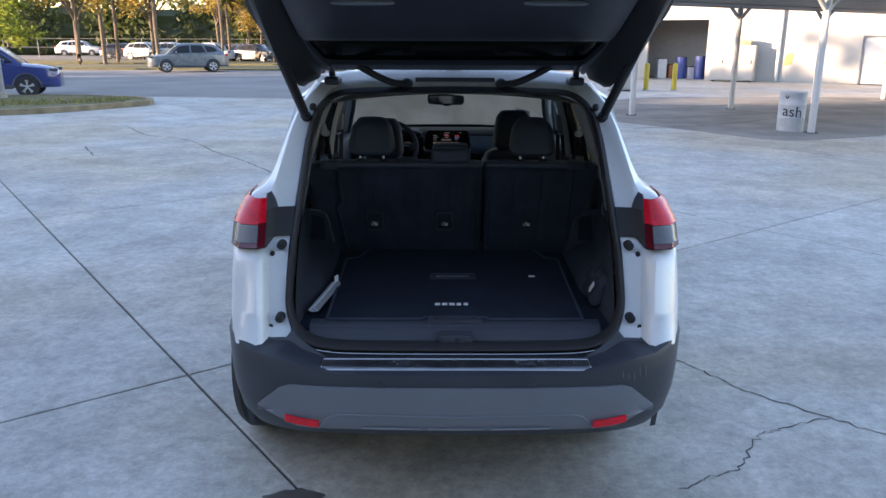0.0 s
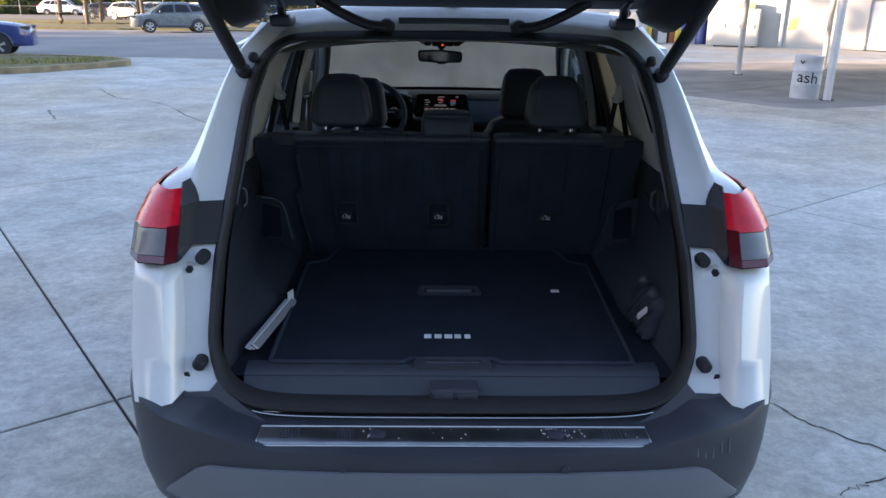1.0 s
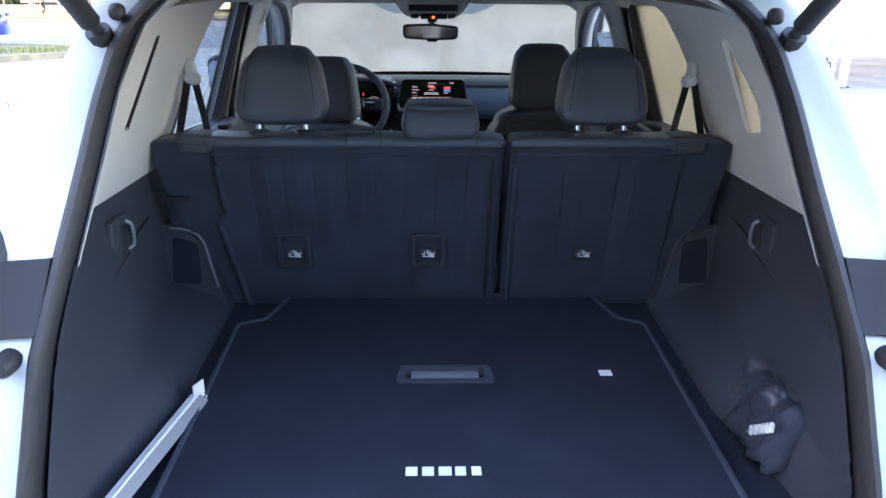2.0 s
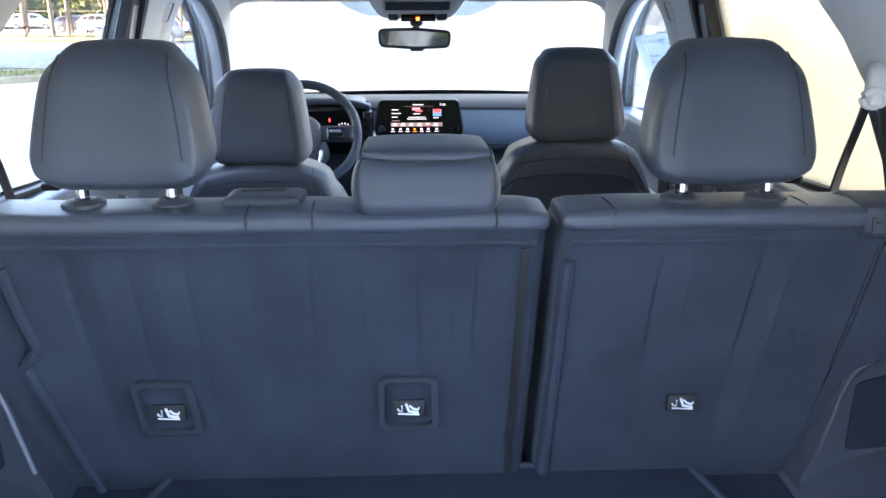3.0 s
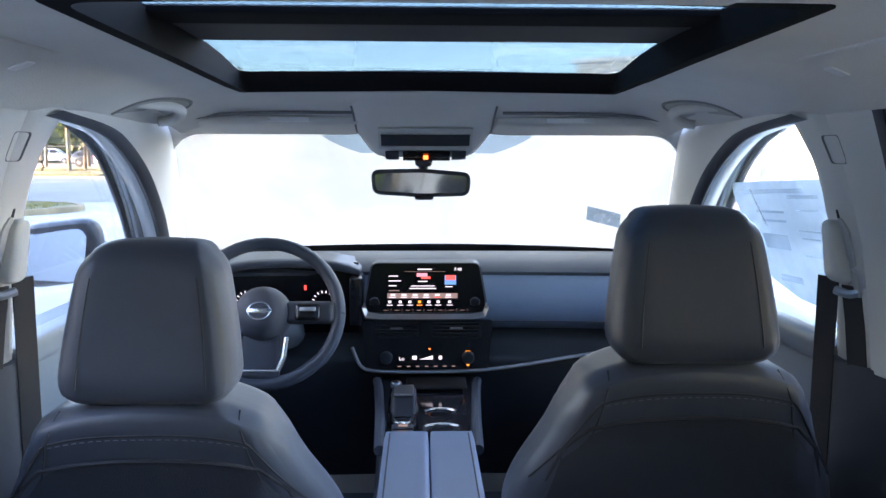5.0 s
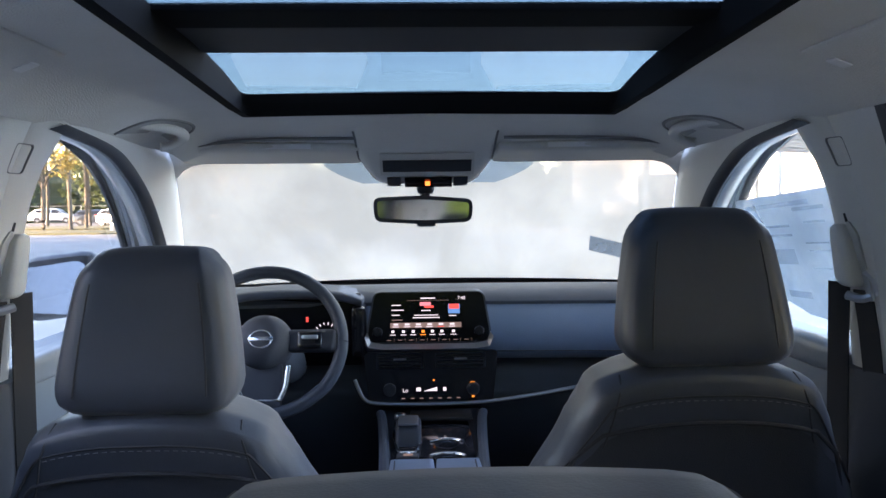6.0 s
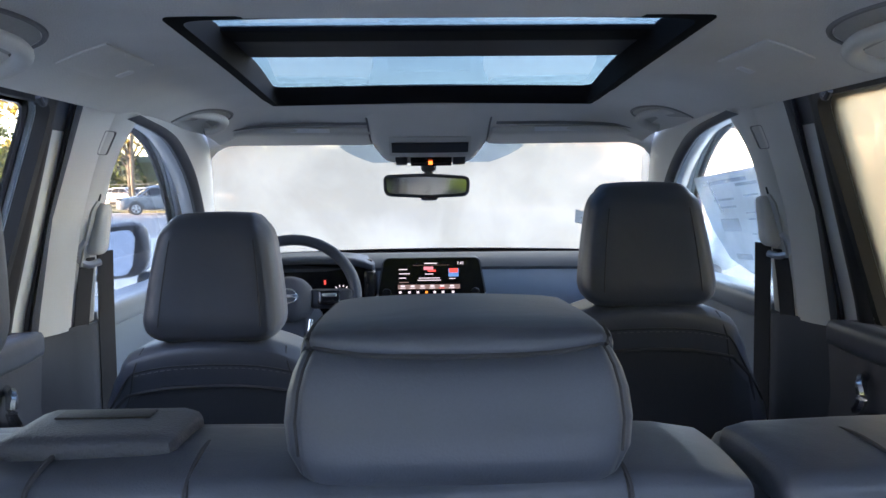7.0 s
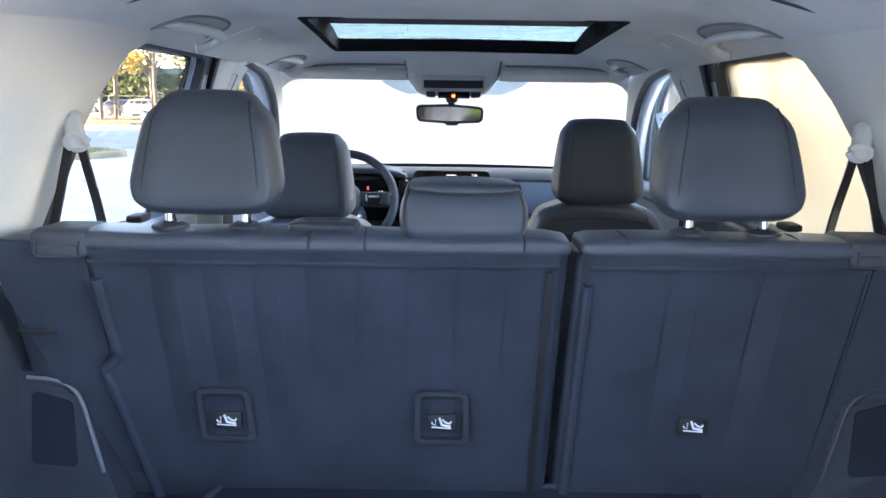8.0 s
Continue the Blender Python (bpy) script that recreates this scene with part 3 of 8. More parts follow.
# price sheet stuck inside the passenger window, seen through from its back
SHEET = [(4.895, 1.474), (5.345, 1.449), (5.352, 1.425), (5.325, 1.315), (5.262, 1.238), (5.150, 1.212), (4.86, 1.206)]
sheet = part("window_sheet", slab(SHEET, [], on_side(1, 0.0735), 0.0006), SHEET_PAPER, suv, "large printed paper sheet stuck on the passenger window", 0)
sheet.visible_shadow = False
for y0, y1, z0, z1 in ((5.02, 5.30, 1.436, 1.445), (5.13, 5.245, 1.318, 1.350), (5.115, 5.21, 1.248, 1.262), (5.12, 5.25, 1.395, 1.400), (5.12, 5.23, 1.376, 1.381), (4.97, 5.09, 1.425, 1.432), (4.98, 5.06, 1.40, 1.404), (4.96, 5.075, 1.36, 1.363), (4.96, 5.07, 1.345, 1.348), (4.97, 5.075, 1.31, 1.313)):
    part("print_block", slab([(y0, z0 - 0.06 * (y0 - 5.12)), (y1, z0 - 0.06 * (y1 - 5.12)), (y1, z1 - 0.06 * (y1 - 5.12)), (y0, z1 - 0.06 * (y0 - 5.12))], [], on_side(1, 0.0722), 0.0006), SHEET_PRINT, sheet, smooth=0).visible_shadow = False
part("sheet_fold", tube([(side_in(z) + 0.0725, y, z) for y, z in ((5.255, 1.44), (5.235, 1.40), (5.215, 1.36))], 0.0012, 5), PAPER, sheet)

# bonnet, nose and lower front
rows = []
for y, zc, w in ((6.15, 1.135, 0.80), (6.4, 1.115, 0.80), (6.7, 1.07, 0.79), (6.95, 1.015, 0.77), (7.12, 0.95, 0.75), (7.20, 0.86, 0.74), (7.24, 0.70, 0.745), (7.25, 0.52, 0.745), (7.21, 0.36, 0.73), (7.12, 0.24, 0.70)):
    rows.append([(x, y - 0.16 * abs(x / 0.8) ** 3.2, zc + 0.015 * math.cos(x * 5) - (0.02 if abs(x) > 0.6 else 0)) for x in np.linspace(-w, w, 17)])
part("bonnet", loft(rows), WHITE, suv, "white bonnet and nose")
part("grille", pillow(-0.36, 0.36, 7.16, 7.262, 0.60, 0.86, 0.03), GLOSS_BLACK, suv, "black grille")
for s in (-1, 1):
    part("head_lamp", pillow(min(s * 0.42, s * 0.73), max(s * 0.42, s * 0.73), 7.05, 7.20, 0.80, 0.90, 0.03), SMOKE_LENS, suv)
part("underbody", box(-0.62, 0.62, 3.55, 7.05, 0.24, 0.33, 0.03), BLACK, suv)

# rear bumper: plan curve swept through heights
PLAN = smooth_path([(-0.907, 3.22, 0), (-0.892, 3.02, 0), (-0.866, 2.90, 0), (-0.808, 2.79, 0), (-0.70, 2.715, 0), (-0.55, 2.672, 0), (-0.30, 2.652, 0), (0, 2.645, 0), (0.30, 2.652, 0), (0.55, 2.672, 0), (0.70, 2.715, 0), (0.808, 2.79, 0), (0.866, 2.90, 0), (0.892, 3.02, 0), (0.907, 3.22, 0)], 14)


def plan_at(i, inset):
    a, b = PLAN[max(i - 1, 0)], PLAN[min(i + 1, len(PLAN) - 1)]
    d = (b - a).normalized()
    return PLAN[i] + Vector((-d.y, d.x, 0)) * inset


def bumper_top(x):
    return inter(abs(x), (0, 0.45, 0.50, 0.56, 0.66, 0.73, 0.80, 0.85, 0.90), (0.690, 0.696, 0.706, 0.722, 0.742, 0.748, 0.770, 0.786, 0.790))


def bumper_sheet(levels, lo=0, hi=None):
    return loft([[plan_at(i, d) + Vector((0, 0, z(PLAN[i].x) if callable(z) else z)) for i in range(lo, hi or len(PLAN))] for d, z in levels])


part("bumper_cover", bumper_sheet([(0.155, lambda x: bumper_top(x) + inter(abs(x), (0.45, 0.58, 0.66, 0.80), (-0.006, 0.0, 0.018, 0.010))), (0.09, lambda x: bumper_top(x) + inter(abs(x), (0.45, 0.58, 0.66, 0.80), (-0.004, -0.012, 0.004, 0.006))), (0.03, bumper_top), (0.006, lambda x: bumper_top(x) - 0.008), (0.0, lambda x: bumper_top(x) - 0.03), (0.003, 0.62), (0.010, 0.55), (0.03, 0.47), (0.07, 0.415), (0.16, 0.39)]), BLACK, suv, "black plastic rear bumper with scuffs")
shelf = loft([[(x, open_y(0.70) + 0.02, 0.702) for x in np.linspace(-0.60, 0.60, 13)], [(x, 2.785, 0.700) for x in np.linspace(-0.64, 0.64, 13)], [(x, 2.70, 0.697) for x in np.linspace(-0.66, 0.66, 13)]])
part("bumper_step", shelf, BLACK, suv)
for s in (-1, 1):
    part("bumper_corner_web", slab([(0.47, 0.694), (0.67, 0.70), (0.705, 0.760), (0.636, 0.760), (0.602, 0.797), (0.575, 0.757), (0.54, 0.732)], [], lambda u, v, w: (s * u, open_y(v) - 0.022 + w, v), 0.014), BLACK, suv, smooth=0)
n0 = [i for i, p in enumerate(PLAN) if abs(p.x) < 0.735 and p.y < 2.76]
end_of = lambda x: max(0.0, (abs(x) - 0.58) / 0.155)
GREY_TOP = lambda x: inter(abs(x), (0, 0.60, 0.64, 0.735), (0.640, 0.637, 0.622, 0.535))
panel = bumper_sheet([(0.01, lambda x: GREY_TOP(x) + 0.002), (-0.008, GREY_TOP), (-0.010, lambda x: GREY_TOP(x) * 0.55 + 0.54 * 0.45), (-0.006, lambda x: GREY_TOP(x) * 0.25 + 0.51 * 0.75), (-0.012, lambda x: 0.508 + 0.024 * end_of(x)), (0.004, lambda x: 0.470 + 0.060 * end_of(x)), (0.05, lambda x: 0.448 + 0.080 * end_of(x))], n0[0], n0[-1] + 1)
part("bumper_insert", panel, GREY, suv, "grey lower bumper panel")
def bumper_y(x):
    return inter(abs(x), (0, 0.30, 0.55, 0.70, 0.79), (2.645, 2.652, 2.672, 2.715, 2.79))


part("bumper_ridge", tube(smooth_path([(x, bumper_y(x) - 0.011, z) for x, z in ((-0.50, 0.478), (-0.46, 0.522), (-0.40, 0.535), (-0.2, 0.533), (0, 0.532), (0.2, 0.533), (0.40, 0.535), (0.46, 0.522), (0.50, 0.478))], 4), 0.006, 8, flat=0.6), GREY, suv, "moulded ridge on the grey panel")
for x0, x1 in ((-0.34, -0.13), (-0.10, 0.10), (0.13, 0.34)):
    part("bumper_foot_line", tube([(x, bumper_y(x) - 0.010, 0.482) for x in np.linspace(x0, x1, 6)], 0.004, 6), GREY, suv)
for s in (-1, 1):
    ref = [[(s * x, y, z) for x, y in ((0.495, 2.648), (0.53, 2.651), (0.57, 2.657), (0.618, 2.672))] for z in (0.494, 0.500, 0.512, 0.518)]
    ref = [[(x, y, z + 0.10 * (abs(x) - 0.55)) for x, y, z in r] for r in ref]
    part("reflector", thick(loft(ref), 0.010), RED_LENS, suv, "red bumper reflector")
part("sill_plate", loft([[(x, y, z + 0.005) for x in np.linspace(-0.485, 0.485, 15)] for y, z in ((2.752, 0.7005), (2.705, 0.700), (2.692, 0.698), (2.686, 0.694), (2.683, 0.689))]), STEEL, suv, "scratched steel sill plate with worn print")
part("plate_edge", tube([(-0.485, 2.683, 0.694), (-0.485, 2.692, 0.703), (-0.485, 2.752, 0.706), (0.485, 2.752, 0.706), (0.485, 2.692, 0.703), (0.485, 2.683, 0.694), (-0.485, 2.683, 0.694)], 0.0026, 6), ALLOY, suv)
for x0, w in ((-0.43, 0.05), (-0.29, 0.045), (0.26, 0.045), (0.37, 0.06)):
    for k in range(6):
        part("plate_groove", box(x0 + k * w / 6, x0 + k * w / 6 + 0.003, 2.70, 2.742, 0.7045, 0.7065), TRIM, suv, smooth=0)
for x0 in (-0.19, 0.255):
    part("plate_stain", spun([(0.0, 0.0), (0.0012, 0.0), (0.0012, 0.020), (0.0, 0.022)], (x0, 2.718, 0.7055), "z", 14), TRIM, suv)
rnd = random.Random(8)
for k in range(46):
    x0, y0 = rnd.choice((rnd.gauss(-0.19, 0.02), rnd.gauss(0.26, 0.03), rnd.uniform(-0.1, 0.46))), rnd.uniform(2.698, 2.746)
    part("plate_speck", spun([(0.0, 0.0), (0.001, 0.0), (0.001, 0.0016), (0.0, 0.002)], (x0, y0, 0.7056), "z", 6), ICON, suv, smooth=0)
for k in range(5):
    x0 = 0.60 + 0.022 * k
    part("scuff", tube([(x0, bumper_y(x0) - 0.003, 0.70), (x0 + 0.004, bumper_y(x0) - 0.003, 0.665 - 0.006 * (k % 3))], 0.0016, 5), GREY, suv)
for x0 in (-0.27, 0.27):
    part("parking_sensor", spun([(-0.004, 0.0), (-0.004, 0.009), (0.004, 0.011)], (x0, 2.648, 0.652), "y", 14), BLACK, suv)

# raised tailgate
gate = part("tailgate", join(slab(rounded([(-0.62, 0.0), (0.62, 0.0), (0.68, 0.35), (0.69, 0.75), (0.62, 1.18), (-0.62, 1.18), (-0.69, 0.75), (-0.68, 0.35)], 0.08),
            [rounded([(-0.53, 0.10), (0.53, 0.10), (0.56, 0.46), (-0.56, 0.46)], 0.05)], lambda u, v, w: (u, 3.47 - 0.937 * v + 0.35 * w, 1.715 + 0.350 * v - 0.05 * math.sin(v * 2.2) + 0.937 * w), 0.05)), TRIM, suv, "raised tailgate seen from its dark inner side")


def gate_at(u, v, w):
    return (u, 3.47 - 0.937 * v + 0.35 * w, 1.715 + 0.350 * v - 0.05 * math.sin(v * 2.2) + 0.937 * w)


part("tailgate_glass", slab(rounded([(-0.54, 0.09), (0.54, 0.09), (0.57, 0.47), (-0.57, 0.47)], 0.05), [], lambda u, v, w: gate_at(u, v, 0.02 + w), 0.005), GLASS_DARK, gate, "dark tinted rear glass")
part("tailgate_skin", loft([[gate_at(x, v, 0.056 + 0.03 * math.sin(max(0, v - 0.4) * 3.5) - 0.06 * (x / 0.7) ** 4) for x in np.linspace(-0.66, 0.66, 13)] for v in np.linspace(0.46, 1.17, 9)]), WHITE, gate, "white outer tailgate skin")
part("spoiler", loft([[gate_at(x, v, 0.07 - 0.02 * (x / 0.6) ** 2) for x in np.linspace(-0.60, 0.60, 11)] for v in (0.0, 0.06, 0.12, 0.17)]), WHITE, gate)
part("tailgate_lining", pillow(-0.56, 0.56, 0, 0.62, 0, 0.05, 0.03, lambda u, v, w, p: Vector(gate_at(p.x, 0.50 + p.y, -0.02 + p.z * 0.6))), BLACK, gate, "black tailgate lining")
for s in (-1, 1):
    part("lining_grip", pillow(0, 1, 0, 1, 0, 1, 0.3, lambda u, v, w, p: Vector(gate_at(s * (0.20 + 0.20 * p.x), 0.86 + 0.014 * p.y, -0.034 + 0.016 * p.z)), n=6), GREY, gate)
    flange = [[gate_at(s * (0.675 - 0.03 * abs(v - 0.5)), v, 0.03), gate_at(s * (0.672 - 0.05 * abs(v - 0.5)), v, -0.5 * d), gate_at(s * (0.645 - 0.05 * abs(v - 0.5)), v, -d), gate_at(s * (0.60 - 0.05 * abs(v - 0.5)), v, -0.6 * d), gate_at(s * 0.56, v, 0.0)] for v, d in ((-0.02, 0.055), (0.06, 0.085), (0.15, 0.10), (0.3, 0.095), (0.5, 0.08), (0.75, 0.06), (1.0, 0.04), (1.15, 0.02))]
    part("tailgate_side_trim", loft(flange), RUBBER, gate, "dark tailgate side trim", 60)
    strut = part("gas_strut", tube([(s * 0.612, 3.345, 1.525), (s * 0.617, 3.30, 1.565), (s * 0.64, 3.08, 1.74)], 0.011, 10), BLACK, suv, "black tailgate strut")
    part("strut_tube", tube([(s * 0.617, 3.31, 1.555), (s * 0.668, 2.80, 1.96)], 0.019, 12), RUBBER, strut)
    part("strut_foot", tube([(s * 0.610, 3.36, 1.50), (s * 0.614, 3.33, 1.54)], 0.022, 10), RUBBER, strut)
    part("strut_bracket", pillow(min(s * 0.572, s * 0.60), max(s * 0.572, s * 0.60), 3.34, 3.37, 1.555, 1.585, 0.012, n=5), RUBBER, strut)
    part("hinge", pillow(min(s * 0.48, s * 0.545), max(s * 0.48, s * 0.545), 3.40, 3.50, 1.655, 1.690, 0.012, n=6), BLACK, suv)
    part("hinge_arm", tube([(s * 0.515, 3.46, 1.675), (s * 0.515, 3.44, 1.72), (s * 0.515, 3.38, 1.745)], 0.014, 8), BLACK, suv)
    part("cable_boot", tube(smooth_path([(s * 0.40, 3.40, 1.735), (s * 0.33, 3.42, 1.695), (s * 0.26, 3.44, 1.665), (s * 0.20, 3.452, 1.657)]), 0.015, 10), RUBBER, suv, "black corrugated cable boot")
    part("boot_end", spun([(-0.02, 0.0), (-0.02, 0.022), (0.0, 0.026)], (s * 0.20, 3.46, 1.657), "y", 14), RUBBER, suv)


# ---- cabin lining ----
def lining_z(x, y):
    return 1.656 - math.hypot(0.058 * (max(0, abs(x) - 0.42) / 0.165) ** 1.4, min(0.052, 1.30 * max(0, y - 5.3) ** 2)) - 0.10 * max(0, 4.0 - y) ** 2


def roof_taper(y):
    return inter(y, (4.28, 4.4, 4.7, 5.1, 5.3), (0.338, 0.345, 0.363, 0.392, 0.406))


HX, HY = [-0.61, -0.585, -0.55, -0.50, -0.46, -0.425, -0.3, -0.15, 0, 0.15, 0.3, 0.425, 0.46, 0.50, 0.55, 0.585, 0.61], [3.455, 3.6, 3.8, 4.0, 4.2, 4.30, 4.6, 4.8, 5.0, 5.2, 5.30, 5.42, 5.5, 5.58, 5.66]
bm = bmesh.new()
grid = {}
for i, x in enumerate(HX):
    for j, y in enumerate(HY):
        px, py = x, y
        if abs(abs(x) - 0.425) < 0.001 and y in (4.30, 5.30):
            px, py = x * 0.99, y + (0.005 if y < 5 else -0.005)
        if abs(abs(x) - 0.425) < 0.001 and 4.29 < y < 5.31:
            px *= roof_taper(y) / 0.425
        grid[i, j] = bm.verts.new((px, py, lining_z(x, y)))
for i in range(len(HX) - 1):
    for j in range(len(HY) - 1):
        if abs(HX[i] + HX[i + 1]) / 2 > 0.5 and HY[j] > 5.45:
            continue
        if not (abs(HX[i] + HX[i + 1]) / 2 < 0.425 and 4.30 < (HY[j] + HY[j + 1]) / 2 < 5.30):
            bm.faces.new([grid[k] for k in ((i, j), (i + 1, j), (i + 1, j + 1), (i, j + 1))])
part("headliner", thick(bm, 0.010), CLOTH, suv, "light grey cloth headliner round a glass roof", 60)

# glass roof frame
def glass_z(y):
    """The roof glass is arched along the car."""
    return inter(y, (4.27, 4.54, 4.70, 4.84, 5.0, 5.19, 5.41), (1.684, 1.692, 1.698, 1.700, 1.695, 1.684, 1.672))


def roof_ring(hx, y0, y1, z, r=0.035):
    return [Vector((u * roof_taper(v) / 0.425, v, (z or glass_z(v) - 0.001) - 0.03 * u * u)) for u, v in rounded([(-hx, y0), (0, y0), (hx, y0), (hx, 4.5), (hx, 4.75), (hx, 5.0), (hx, y1), (0, y1), (-hx, y1), (-hx, 5.0), (-hx, 4.75), (-hx, 4.5)], r, 5)]


frame_roof = part("sunroof_frame", loft([roof_ring(0.440, 4.286, 5.312, 1.674, 0.02), roof_ring(0.440, 4.286, 5.312, 1.650, 0.02), roof_ring(0.417, 4.306, 5.290, 1.6495), roof_ring(0.4165, 4.310, 5.280, 1.660), roof_ring(0.416, 4.314, 5.23, 1.672), roof_ring(0.413, 4.32, 5.190, 0)], closed=True), ROOF_BLACK, suv, "black frame of the panoramic glass roof")
part("sunroof_crossbar", pillow(-0.385, 0.385, 4.655, 4.838, 1.690, 1.700, 0.004, lambda u, v, w, p: p + Vector((0, 0, glass_z(p.y) - 1.7015))), ROOF_SLATE, frame_roof, "slate grey cross member of the glass roof")
part("crossbar_seal", pillow(-0.38, 0.38, 4.546, 4.652, 1.689, 1.700, 0.003, lambda u, v, w, p: p + Vector((0, 0, glass_z(p.y) - 1.7015))), ROOF_BLACK, frame_roof)
for y0, y1 in ((4.27, 4.655), (4.665, 5.41)):
    g = part("sunroof_glass", thick(loft([[(-0.45, y, glass_z(y)), (0, y, glass_z(y)), (0.45, y, glass_z(y))] for y in np.linspace(y0, y1, 9)]), 0.005), GLASS_ROOF, frame_roof, "dewy tinted roof glass")
    g.visible_shadow = False
for s in (-1, 1):
    part("sunroof_rail", slab([(0.392, 4.32), (0.336, 4.32), (0.347, 4.54), (0.371, 4.84), (0.393, 5.19), (0.402, 5.19)], [], lambda u, v, w: (s * u, v, glass_z(v) - 0.011 + w), 0.010), ROOF_BLACK, frame_roof)
    part("blind_track", tube([(s * x, y, glass_z(y) - 0.013) for x, y in ((0.352, 4.33), (0.364, 4.54), (0.376, 4.77), (0.382, 4.84), (0.397, 5.18))], 0.004, 6), TRIM, frame_roof)
# windscreen
W_TOP, W_LOW = 5.60, 6.24


def screen_point(u, v):
    """u across (-1 to 1), v from the header (0) to the cowl (1)."""
    x = u * (0.665 + 0.145 * v)
    return Vector((x, W_TOP + (W_LOW - W_TOP) * v - 0.10 * u * u * (0.4 + v) * 0.8 + 0.03, 1.615 - 0.425 * v + 0.03 * math.sin(v * math.pi) - 0.012 * u * u))


wind = part("windscreen", loft([[screen_point(u, v) for u in np.linspace(-1, 1, 21)] for v in np.linspace(-0.04, 1.06, 15)]), GLASS_FOG, suv, "windscreen fogged with dew")
wind.visible_shadow = False
band = loft([[screen_point(u * e, v) + Vector((0, -0.004, -0.003)) for u in np.linspace(-1, 1, 13)] for v, e in ((0.08, 0.43), (0.15, 0.42), (0.185, 0.395), (0.225, 0.355), (0.26, 0.31), (0.285, 0.27))])
part("clear_patch", band, GLASS_BAND, wind, "bluish patch free of dew")
part("permit_sticker", loft([[screen_point(u, v + 0.38 * (u - 0.75)) + Vector((0, -0.005, -0.004)) for u in (0.68, 0.75, 0.82)] for v in (0.695, 0.745, 0.80)]), pane("pale_blue_sticker", (0.34, 0.42, 0.52), 0.6, (0.13, 0.16, 0.19), 20.0), wind, "pale blue windscreen sticker")
part("windscreen_frit", loft([[screen_point(u, v) + Vector((0, -0.004, -0.003)) for u in np.linspace(-1, 1, 21)] for v in (0.985, 1.02, 1.06)]), BLACK, wind)
part("cowl", loft([[(x, y, z) for x in np.linspace(-0.78, 0.78, 9)] for y, z in ((6.05, 1.165), (6.18, 1.178), (6.30, 1.165), (6.34, 1.12))]), BLACK, suv)

for s in (-1, 1):
    # A pillar trim between the door opening and the windscreen
    inner = smooth_path([(0.655, 5.50, 1.607), (0.662, 5.57, 1.577), (0.672, 5.63, 1.545), (0.698, 5.74, 1.46), (0.728, 5.85, 1.37), (0.765, 6.0, 1.25), (0.79, 6.13, 1.16)], 5)
    outer = smooth_path([(0.586, 4.83, 1.580), (0.592, 5.02, 1.562), (0.602, 5.14, 1.534), (0.622, 5.30, 1.468), (0.656, 5.48, 1.367), (0.690, 5.62, 1.27), (0.72, 5.75, 1.165)], 5)
    secs = []
    for a, b in zip(inner, outer):
        m = (a + b) / 2 + Vector((-0.018, -0.012, -0.004))
        q = [a + Vector((0.012, 0.02, 0.0)), a, a * 0.75 + b * 0.25 + Vector((-0.012, -0.012, 0)), m, a * 0.25 + b * 0.75 + Vector((-0.010, -0.004, 0)), b, b + Vector((0.03, 0.004, 0.004))]
        secs.append([(s * p.x, p.y, p.z) for p in q])
    part("front_pillar_trim", loft(secs), PALE, suv, "pale grey pillar trim", 60)
    weather, jamb = [], []
    for b in outer:
        weather.append([(s * (b.x + dx), b.y + dy, b.z + dz) for dx, dy, dz in ((-0.004, 0.006, 0.0), (0.002, -0.012, -0.006), (0.012, -0.018, -0.010), (0.022, -0.012, -0.008))])
        jamb.append([(s * (b.x + dx), b.y + dy, b.z + dz) for dx, dy, dz in ((0.020, -0.012, -0.006), (0.032, -0.014, -0.008), (0.046, -0.012, -0.006), (0.060, 0.0, 0.0))])
    part("front_door_weatherstrip", loft(weather), BLACK, suv)
    part("front_door_jamb", loft(jamb), WHITE, suv)
    skin = []
    for v in np.linspace(-0.04, 1.06, 14):
        e = screen_point(s, v)
        y = inter(e.z, (1.13, 1.25, 1.395, 1.525, 1.625, 1.642), (6.04, 5.86, 5.60, 5.34, 5.07, 4.7))
        q = Vector((s * (side_in(e.z) + 0.086), y, e.z))
        skin.append([e + Vector((0, 0, 0.004)), e.lerp(q, 0.35) + Vector((s * 0.022, 0.01, 0.012)), e.lerp(q, 0.75) + Vector((s * 0.018, 0.006, 0.008)), q])
    part("front_pillar", loft(skin), WHITE, suv, "white windscreen pillar", 60)
    # B pillar: padded trim from the front door opening back to the rear door seal
    def fore_x(z):
        return inter(z, (1.17, 1.30, 1.38, 1.42, 1.465, 1.51, 1.555, 1.60), (0.704, 0.692, 0.678, 0.666, 0.655, 0.636, 0.609, 0.580))

    def aft_x(z):
        return inter(z, (1.17, 1.375, 1.577, 1.60), (0.730, 0.694, 0.629, 0.621))

    def door_x(z):
        return inter(z, (1.10, 1.20, 1.54, 1.60), (0.768, 0.753, 0.664, 0.648))

    def pillar_rows(z0, z1, n, section):
        return loft([[(s * x, y, z) for x, y in section(fore_x(z), aft_x(z), door_x(z), z)] for z in np.linspace(z0, z1, n)])
    at_t = lambda f, a, t, lift: (f + (a - f) * t - lift, 4.864 - 0.164 * t)
    part("centre_pillar_trim", pillar_rows(1.165, 1.600, 16, lambda f, a, d, z: [(f + 0.035, 4.872), (f + 0.010, 4.872), (f, 4.864), at_t(f, a, 0.12, 0.006), at_t(f, a, 0.30, 0.009), at_t(f, a, 0.46, 0.006), at_t(f, a, 0.50, -0.003)]), PALE, suv, "pale grey pillar trim with seat belt", 50)
